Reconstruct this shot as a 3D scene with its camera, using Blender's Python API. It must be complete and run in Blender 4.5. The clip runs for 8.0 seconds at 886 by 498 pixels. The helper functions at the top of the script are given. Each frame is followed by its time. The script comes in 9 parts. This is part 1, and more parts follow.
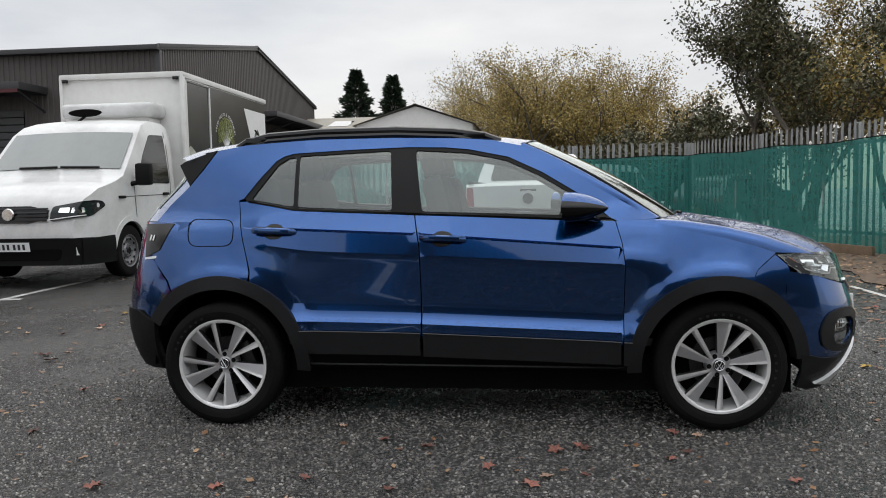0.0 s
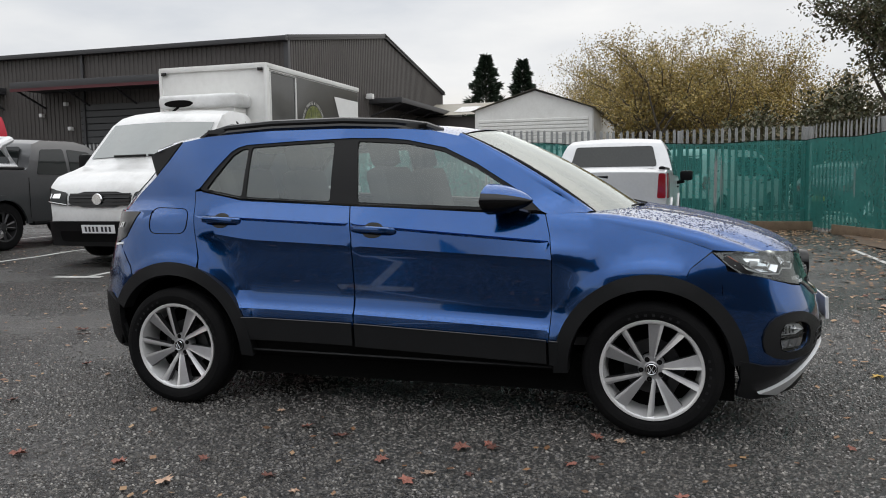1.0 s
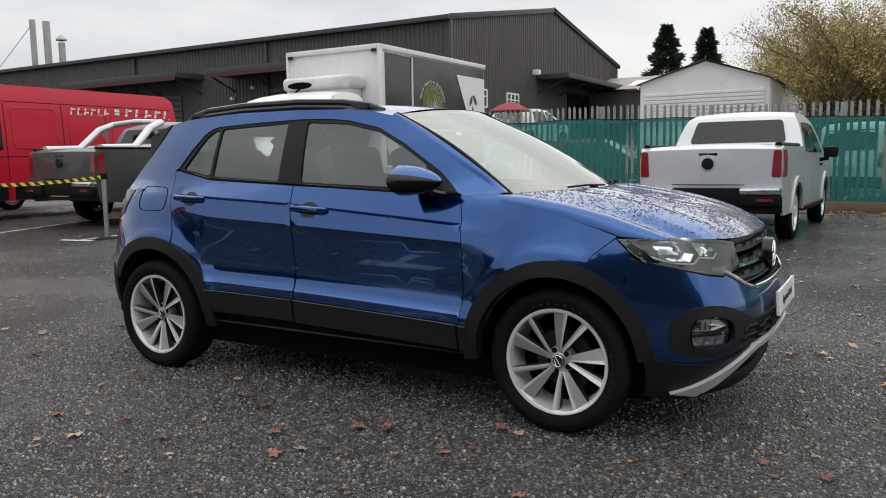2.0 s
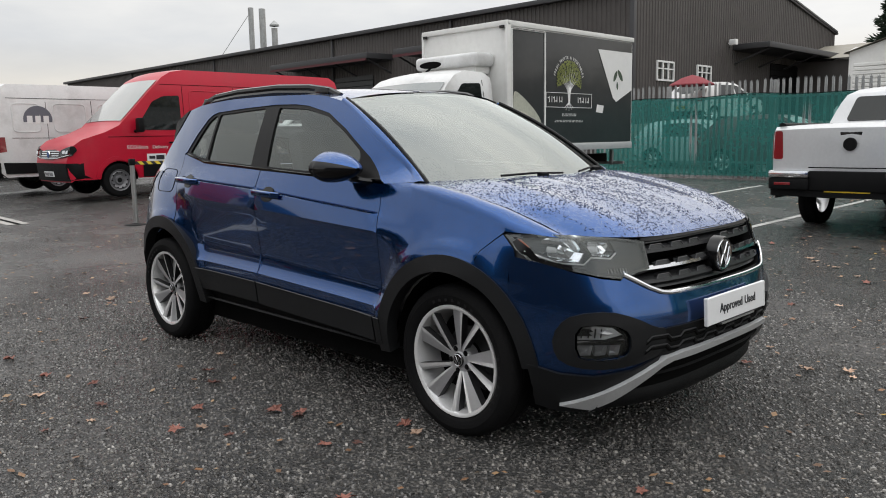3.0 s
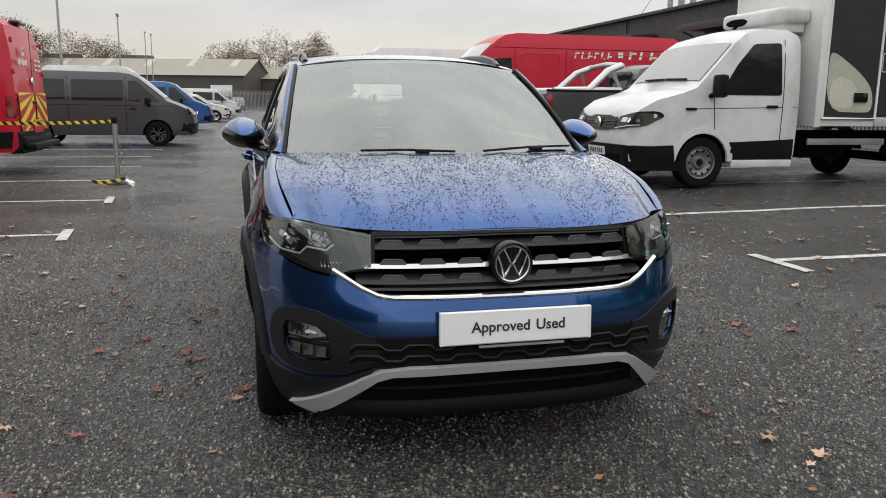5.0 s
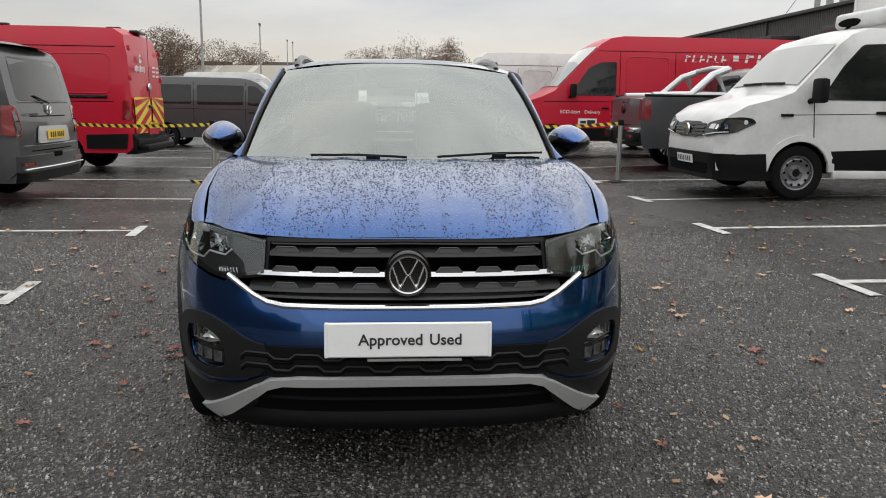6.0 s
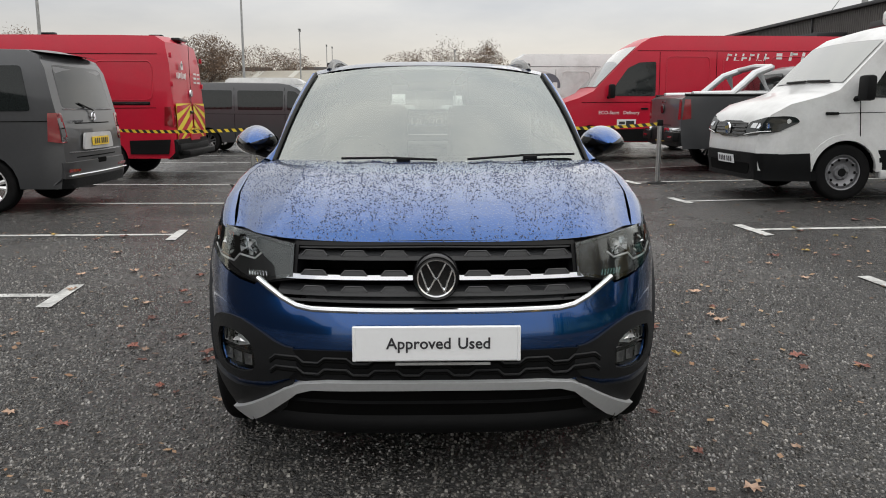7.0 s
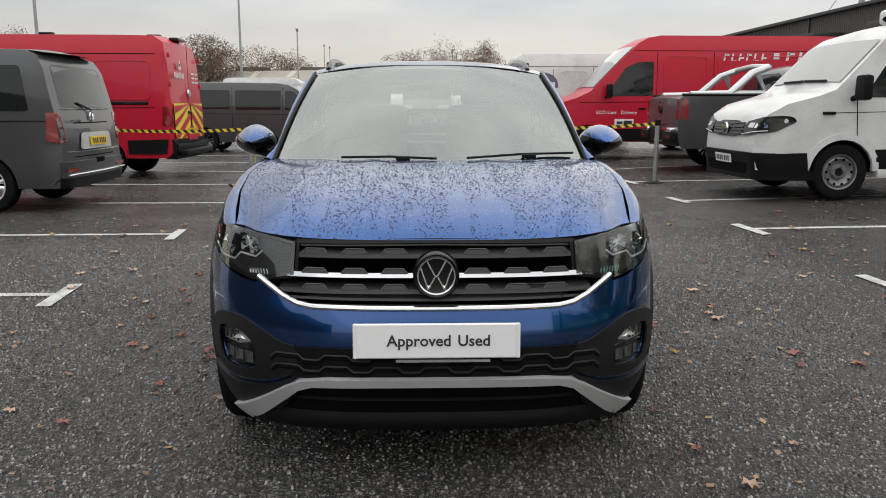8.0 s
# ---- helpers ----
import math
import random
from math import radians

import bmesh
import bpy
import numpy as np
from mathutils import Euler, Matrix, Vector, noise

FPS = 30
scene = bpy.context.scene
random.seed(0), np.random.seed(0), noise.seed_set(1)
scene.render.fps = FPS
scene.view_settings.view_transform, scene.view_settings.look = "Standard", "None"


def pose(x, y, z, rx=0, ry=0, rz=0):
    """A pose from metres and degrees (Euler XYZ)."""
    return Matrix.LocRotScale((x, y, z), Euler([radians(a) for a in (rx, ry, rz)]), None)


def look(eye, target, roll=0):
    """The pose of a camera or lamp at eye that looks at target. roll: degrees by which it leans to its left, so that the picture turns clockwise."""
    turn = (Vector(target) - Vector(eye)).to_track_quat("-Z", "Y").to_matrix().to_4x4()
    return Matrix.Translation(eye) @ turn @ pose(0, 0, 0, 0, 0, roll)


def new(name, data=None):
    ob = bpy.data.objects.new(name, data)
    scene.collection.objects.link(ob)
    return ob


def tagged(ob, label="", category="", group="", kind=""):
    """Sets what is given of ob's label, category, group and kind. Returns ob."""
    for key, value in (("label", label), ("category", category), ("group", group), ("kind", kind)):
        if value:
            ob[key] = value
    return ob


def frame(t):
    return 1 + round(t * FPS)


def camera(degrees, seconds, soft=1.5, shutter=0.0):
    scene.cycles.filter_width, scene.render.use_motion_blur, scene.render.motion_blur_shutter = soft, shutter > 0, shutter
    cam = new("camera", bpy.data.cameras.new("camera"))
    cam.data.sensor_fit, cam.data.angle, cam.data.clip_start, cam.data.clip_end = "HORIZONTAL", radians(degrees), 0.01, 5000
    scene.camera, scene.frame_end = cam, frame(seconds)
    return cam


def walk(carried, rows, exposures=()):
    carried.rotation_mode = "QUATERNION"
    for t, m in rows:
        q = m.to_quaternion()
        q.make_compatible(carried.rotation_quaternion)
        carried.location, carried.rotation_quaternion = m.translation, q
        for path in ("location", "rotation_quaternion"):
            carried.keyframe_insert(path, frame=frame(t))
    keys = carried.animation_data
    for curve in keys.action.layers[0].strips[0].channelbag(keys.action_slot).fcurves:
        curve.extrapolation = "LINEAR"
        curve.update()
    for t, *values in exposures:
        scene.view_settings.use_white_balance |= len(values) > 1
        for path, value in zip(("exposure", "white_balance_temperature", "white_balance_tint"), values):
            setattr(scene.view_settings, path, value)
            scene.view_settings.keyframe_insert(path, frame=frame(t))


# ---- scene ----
from mathutils.geometry import delaunay_2d_cdt

cam = camera(59.2, 8.0, soft=1.0)
PATH = [
    (0, (0.339, -4.762, 1.207), (0.119, -2.78, 1.064), -1.0),
    (0.5, (0.823, -4.687, 1.205), (0.442, -2.73, 1.049), -0.9),
    (1, (1.372, -4.519, 1.223), (0.803, -2.61, 1.047), -0.8),
    (1.5, (2.002, -4.327, 1.244), (1.217, -2.499, 1.044), -0.9),
    (1.7, (2.222, -4.194, 1.221), (1.349, -2.406, 1.01), -0.9),
    (2.8, (3.341, -3.291, 1.232), (2.011, -1.822, 0.963), -1.1),
    (3, (3.498, -3.089, 1.248), (2.094, -1.692, 0.969), -1.0),
    (3.5, (3.91, -2.547, 1.257), (2.337, -1.353, 0.947), -0.7),
    (4, (4.169, -1.981, 1.262), (2.451, -1.014, 0.926), -0.2),
    (4.5, (4.375, -1.403, 1.269), (2.545, -0.68, 0.911), 0.2),
    (4.7, (4.432, -1.178, 1.285), (2.567, -0.556, 0.919), 0.4),
    (5.8, (4.496, -0.183, 1.282), (2.54, 0.023, 0.92), 0.9),
    (6, (4.489, -0.085, 1.29), (2.528, 0.072, 0.928), 0.8),
    (6.5, (4.47, -0.026, 1.288), (2.504, 0.057, 0.93), 0.4),
    (7, (4.471, -0.049, 1.288), (2.504, 0.008, 0.932), 0.1),
    (7.5, (4.476, -0.059, 1.288), (2.509, -0.003, 0.932), 0.1),
    (8, (4.487, -0.057, 1.284), (2.52, 0.006, 0.928), 0.1),
]
walk(cam, [(t, look(eye, target, roll)) for t, eye, target, roll in PATH], [(0, -0.04, 6660, 10), (1.7, 0.0, 6680, 10), (4.5, 0.02, 6850, 10), (8, 0.02, 6850, 10)])

# ---- light and sky ----
world = bpy.data.worlds.new("sky")
scene.world = world
world.use_nodes = True
wn, wl = world.node_tree.nodes, world.node_tree.links
wn.clear()
w_out = wn.new("ShaderNodeOutputWorld")
w_bg = wn.new("ShaderNodeBackground")
w_sky = wn.new("ShaderNodeTexSky")
w_sky.sky_type, w_sky.sun_disc = "NISHITA", False
w_sky.sun_elevation, w_sky.sun_rotation = radians(42), radians(12)
w_sky.dust_density, w_sky.air_density = 3.0, 1.0
w_co = wn.new("ShaderNodeTexCoord")
w_map = wn.new("ShaderNodeMapping")
w_map.inputs["Scale"].default_value = (1.3, 1.3, 4.5)
w_noise = wn.new("ShaderNodeTexNoise")
w_noise.inputs["Scale"].default_value, w_noise.inputs["Detail"].default_value, w_noise.inputs["Roughness"].default_value = 1.6, 6, 0.55
w_ramp = wn.new("ShaderNodeValToRGB")
w_ramp.color_ramp.elements[0].position, w_ramp.color_ramp.elements[0].color = 0.32, (5.4, 5.8, 6.4, 1)
w_ramp.color_ramp.elements[1].position, w_ramp.color_ramp.elements[1].color = 0.68, (8.0, 8.15, 8.3, 1)
w_sep = wn.new("ShaderNodeSeparateXYZ")
w_low = wn.new("ShaderNodeMapRange")
w_low.inputs["From Min"].default_value, w_low.inputs["From Max"].default_value = 0.01, 0.12
w_low.inputs["To Min"].default_value, w_low.inputs["To Max"].default_value = 0.75, 0.0
w_warm = wn.new("ShaderNodeMix")
w_warm.data_type = "RGBA"
w_warm.inputs["B"].default_value = (7.6, 6.85, 5.5, 1)
w_mix = wn.new("ShaderNodeMix")
w_mix.data_type = "RGBA"
w_mix.inputs["Factor"].default_value = 0.94
wl.new(w_co.outputs["Generated"], w_map.inputs["Vector"])
wl.new(w_map.outputs["Vector"], w_noise.inputs["Vector"])
wl.new(w_noise.outputs["Fac"], w_ramp.inputs["Fac"])
wl.new(w_co.outputs["Generated"], w_sep.inputs["Vector"])
wl.new(w_sep.outputs["Z"], w_low.inputs["Value"])
wl.new(w_low.outputs["Result"], w_warm.inputs["Factor"])
wl.new(w_ramp.outputs["Color"], w_warm.inputs["A"])
wl.new(w_sky.outputs["Color"], w_mix.inputs["A"])
wl.new(w_warm.outputs["Result"], w_mix.inputs["B"])
w_zen = wn.new("ShaderNodeMapRange")
w_zen.interpolation_type = "SMOOTHSTEP"
for key, v in (("From Min", 0.30), ("From Max", 0.9), ("To Min", 1.0), ("To Max", 2.2)):
    w_zen.inputs[key].default_value = v
w_scale = wn.new("ShaderNodeVectorMath")
w_scale.operation = "SCALE"
wl.new(w_sep.outputs["Z"], w_zen.inputs["Value"])
wl.new(w_mix.outputs["Result"], w_scale.inputs[0])
wl.new(w_zen.outputs["Result"], w_scale.inputs["Scale"])
w_dir = wn.new("ShaderNodeVectorMath")
w_dir.operation = "DOT_PRODUCT"
w_dir.inputs[1].default_value = (-0.35, 0.85, 0.0)
w_side = wn.new("ShaderNodeMapRange")
for key, v in (("From Min", -1.0), ("From Max", 1.0), ("To Min", 0.74), ("To Max", 1.20)):
    w_side.inputs[key].default_value = v
w_even = wn.new("ShaderNodeVectorMath")
w_even.operation = "SCALE"
wl.new(w_co.outputs["Generated"], w_dir.inputs[0])
wl.new(w_dir.outputs["Value"], w_side.inputs["Value"])
w_behind = wn.new("ShaderNodeMapRange")
w_behind.interpolation_type = "SMOOTHSTEP"
for key, v in (("From Min", 0.0), ("From Max", -0.85), ("To Min", 0.0), ("To Max", 0.60)):
    w_behind.inputs[key].default_value = v
w_both = wn.new("ShaderNodeMath")
wl.new(w_dir.outputs["Value"], w_behind.inputs["Value"])
wl.new(w_side.outputs["Result"], w_both.inputs[0])
wl.new(w_behind.outputs["Result"], w_both.inputs[1])
wl.new(w_scale.outputs["Vector"], w_even.inputs[0])
wl.new(w_both.outputs["Value"], w_even.inputs["Scale"])
wl.new(w_even.outputs["Vector"], w_bg.inputs["Color"])
w_bg.inputs["Strength"].default_value = 0.1
wl.new(w_bg.outputs["Background"], w_out.inputs["Surface"])

sun_data = bpy.data.lights.new("sun", "SUN")
sun_data.energy, sun_data.angle, sun_data.color = 1.2, radians(175), (1.0, 0.97, 0.93)
sun = new("sun", sun_data)
sun.matrix_world = pose(0, 0, 40, -48, 0, -12)


# ---- materials ----
def material(name, base, rough=0.5, metal=0.0, vary=0.0, scale=8.0, bump=0.0, bump_scale=60.0, coat=0.0, spec=0.5, dirt=None, dirt_amount=0.0, dirt_scale=2.0, obj_vary=0.0, rough_vary=0.0):
    """A principled surface with two scales of colour change, fine relief and stains."""
    m = bpy.data.materials.new(name)
    m.use_nodes = True
    n, l = m.node_tree.nodes, m.node_tree.links
    p = n["Principled BSDF"]
    p.inputs["Roughness"].default_value, p.inputs["Metallic"].default_value = rough, metal
    p.inputs["Coat Weight"].default_value, p.inputs["Coat Roughness"].default_value = coat, 0.03
    p.inputs["Specular IOR Level"].default_value = spec
    p.inputs["Base Color"].default_value = (*base, 1)
    co = n.new("ShaderNodeTexCoord")
    last = None
    if vary > 0 or obj_vary > 0:
        a, b = n.new("ShaderNodeTexNoise"), n.new("ShaderNodeTexNoise")
        a.inputs["Scale"].default_value, b.inputs["Scale"].default_value = scale, scale * 9
        a.inputs["Detail"].default_value, b.inputs["Detail"].default_value = 5, 3
        l.new(co.outputs["Object"], a.inputs["Vector"]), l.new(co.outputs["Object"], b.inputs["Vector"])
        add = n.new("ShaderNodeMath")
        add.operation = "ADD"
        l.new(a.outputs["Fac"], add.inputs[0]), l.new(b.outputs["Fac"], add.inputs[1])
        mr = n.new("ShaderNodeMapRange")
        mr.inputs["From Min"].default_value, mr.inputs["From Max"].default_value = 0.6, 1.4
        mr.inputs["To Min"].default_value, mr.inputs["To Max"].default_value = 1 - vary, 1 + vary
        l.new(add.outputs["Value"], mr.inputs["Value"])
        last = mr.outputs["Result"]
        if obj_vary > 0:
            oi = n.new("ShaderNodeObjectInfo")
            m2 = n.new("ShaderNodeMapRange")
            m2.inputs["To Min"].default_value, m2.inputs["To Max"].default_value = 1 - obj_vary, 1 + obj_vary
            l.new(oi.outputs["Random"], m2.inputs["Value"])
            mul = n.new("ShaderNodeMath")
            mul.operation = "MULTIPLY"
            l.new(last, mul.inputs[0]), l.new(m2.outputs["Result"], mul.inputs[1])
            last = mul.outputs["Value"]
        vm = n.new("ShaderNodeVectorMath")
        vm.operation = "SCALE"
        vm.inputs[0].default_value = base
        l.new(last, vm.inputs["Scale"])
        last = vm.outputs["Vector"]
        l.new(last, p.inputs["Base Color"])
    if dirt:
        d = n.new("ShaderNodeTexNoise")
        d.inputs["Scale"].default_value, d.inputs["Detail"].default_value, d.inputs["Roughness"].default_value = dirt_scale, 7, 0.65
        l.new(co.outputs["Object"], d.inputs["Vector"])
        dr = n.new("ShaderNodeMapRange")
        dr.inputs["From Min"].default_value, dr.inputs["From Max"].default_value = 0.45, 0.75
        dr.inputs["To Max"].default_value = dirt_amount
        l.new(d.outputs["Fac"], dr.inputs["Value"])
        mx = n.new("ShaderNodeMix")
        mx.data_type = "RGBA"
        mx.inputs["A"].default_value, mx.inputs["B"].default_value = (*base, 1), (*dirt, 1)
        l.new(dr.outputs["Result"], mx.inputs["Factor"])
        if last:
            l.new(last, mx.inputs["A"])
        l.new(mx.outputs["Result"], p.inputs["Base Color"])
    if rough_vary > 0:
        r = n.new("ShaderNodeTexNoise")
        r.inputs["Scale"].default_value, r.inputs["Detail"].default_value = 1.4, 5
        l.new(co.outputs["Object"], r.inputs["Vector"])
        rr = n.new("ShaderNodeMapRange")
        rr.inputs["From Min"].default_value, rr.inputs["From Max"].default_value = 0.35, 0.65
        rr.inputs["To Min"].default_value, rr.inputs["To Max"].default_value = rough - rough_vary, rough + rough_vary
        l.new(r.outputs["Fac"], rr.inputs["Value"]), l.new(rr.outputs["Result"], p.inputs["Roughness"])
    if bump > 0:
        bn = n.new("ShaderNodeTexNoise")
        bn.inputs["Scale"].default_value, bn.inputs["Detail"].default_value = bump_scale, 4
        l.new(co.outputs["Object"], bn.inputs["Vector"])
        bp = n.new("ShaderNodeBump")
        bp.inputs["Strength"].default_value, bp.inputs["Distance"].default_value = bump, 0.01
        l.new(bn.outputs["Fac"], bp.inputs["Height"]), l.new(bp.outputs["Normal"], p.inputs["Normal"])
    return m


def paint(name, base, metal=0.0, rough=0.35, drops=False, dirt=0.0, coat=0.5, spec=0.35, ior=1.5):
    """Car lacquer: flake colour under a clear coat; beads of rain on what faces up."""
    m = material(name, base, rough, metal, vary=0.06, scale=3, coat=coat, spec=spec, dirt=(0.12, 0.11, 0.1) if dirt else None, dirt_amount=dirt, dirt_scale=1.3)
    if drops:
        n, l = m.node_tree.nodes, m.node_tree.links
        p = n["Principled BSDF"]
        p.inputs["Coat IOR"].default_value = ior
        co, geo, sep = n.new("ShaderNodeTexCoord"), n.new("ShaderNodeNewGeometry"), n.new("ShaderNodeSeparateXYZ")
        l.new(geo.outputs["Normal"], sep.inputs["Vector"])
        up = n.new("ShaderNodeMapRange")
        up.inputs["From Min"].default_value, up.inputs["From Max"].default_value = 0.4, 0.85
        l.new(sep.outputs["Z"], up.inputs["Value"])
        total = None
        for size, gate, seed in ((190, 0.46, 7.0),):
            mp = n.new("ShaderNodeMapping")
            mp.inputs["Location"].default_value = (seed, seed, seed)
            mp.inputs["Scale"].default_value = (0.6, 1.0, 1.0)
            vo, nz = n.new("ShaderNodeTexVoronoi"), n.new("ShaderNodeTexNoise")
            vo.inputs["Scale"].default_value = size
            nz.inputs["Scale"].default_value, nz.inputs["Detail"].default_value = 7, 3
            l.new(co.outputs["Object"], mp.inputs["Vector"]), l.new(mp.outputs["Vector"], vo.inputs["Vector"])
            l.new(co.outputs["Object"], nz.inputs["Vector"])
            bead = n.new("ShaderNodeMapRange")
            bead.interpolation_type = "SMOOTHERSTEP"
            bead.inputs["From Min"].default_value, bead.inputs["From Max"].default_value = 0.44, 0.20
            l.new(vo.outputs["Distance"], bead.inputs["Value"])
            pick = n.new("ShaderNodeSeparateColor")
            l.new(vo.outputs["Color"], pick.inputs["Color"])
            addn = n.new("ShaderNodeMath")
            addn.operation = "ADD"
            l.new(pick.outputs["Red"], addn.inputs[0]), l.new(nz.outputs["Fac"], addn.inputs[1])
            gt = n.new("ShaderNodeMath")
            gt.operation = "GREATER_THAN"
            gt.inputs[1].default_value = gate + 0.42
            l.new(addn.outputs["Value"], gt.inputs[0])
            mul = n.new("ShaderNodeMath")
            mul.operation = "MULTIPLY"
            l.new(bead.outputs["Result"], mul.inputs[0]), l.new(gt.outputs["Value"], mul.inputs[1])
            if total is None:
                total = mul.outputs["Value"]
            else:
                ad = n.new("ShaderNodeMath")
                ad.operation = "MAXIMUM"
                l.new(total, ad.inputs[0]), l.new(mul.outputs["Value"], ad.inputs[1])
                total = ad.outputs["Value"]
        fin = n.new("ShaderNodeMath")
        fin.operation = "MULTIPLY"
        l.new(total, fin.inputs[0]), l.new(up.outputs["Result"], fin.inputs[1])
        bp = n.new("ShaderNodeBump")
        bp.inputs["Strength"].default_value, bp.inputs["Distance"].default_value = 0.6, 0.003
        l.new(fin.outputs["Value"], bp.inputs["Height"])
        l.new(bp.outputs["Normal"], p.inputs["Normal"]), l.new(bp.outputs["Normal"], p.inputs["Coat Normal"])
    return m


def glass(name, tint, gloss=0.12, rough=0.0):
    """A thin pane: tinted see-through, with the sky's mirror on it."""
    m = bpy.data.materials.new(name)
    m.use_nodes = True
    n, l = m.node_tree.nodes, m.node_tree.links
    n.remove(n["Principled BSDF"])
    t, g, mx, fr = n.new("ShaderNodeBsdfTransparent"), n.new("ShaderNodeBsdfGlossy"), n.new("ShaderNodeMixShader"), n.new("ShaderNodeFresnel")
    t.inputs["Color"].default_value = (*tint, 1)
    g.inputs["Roughness"].default_value, g.inputs["Color"].default_value = rough, (0.95, 1.0, 0.97, 1)
    fr.inputs["IOR"].default_value = 1.52
    ad = n.new("ShaderNodeMath")
    ad.operation = "ADD"
    ad.inputs[1].default_value = gloss
    ad.use_clamp = True
    l.new(fr.outputs["Fac"], ad.inputs[0]), l.new(ad.outputs["Value"], mx.inputs["Fac"])
    l.new(t.outputs["BSDF"], mx.inputs[1]), l.new(g.outputs["BSDF"], mx.inputs[2])
    l.new(mx.outputs["Shader"], n["Material Output"].inputs["Surface"])
    return m


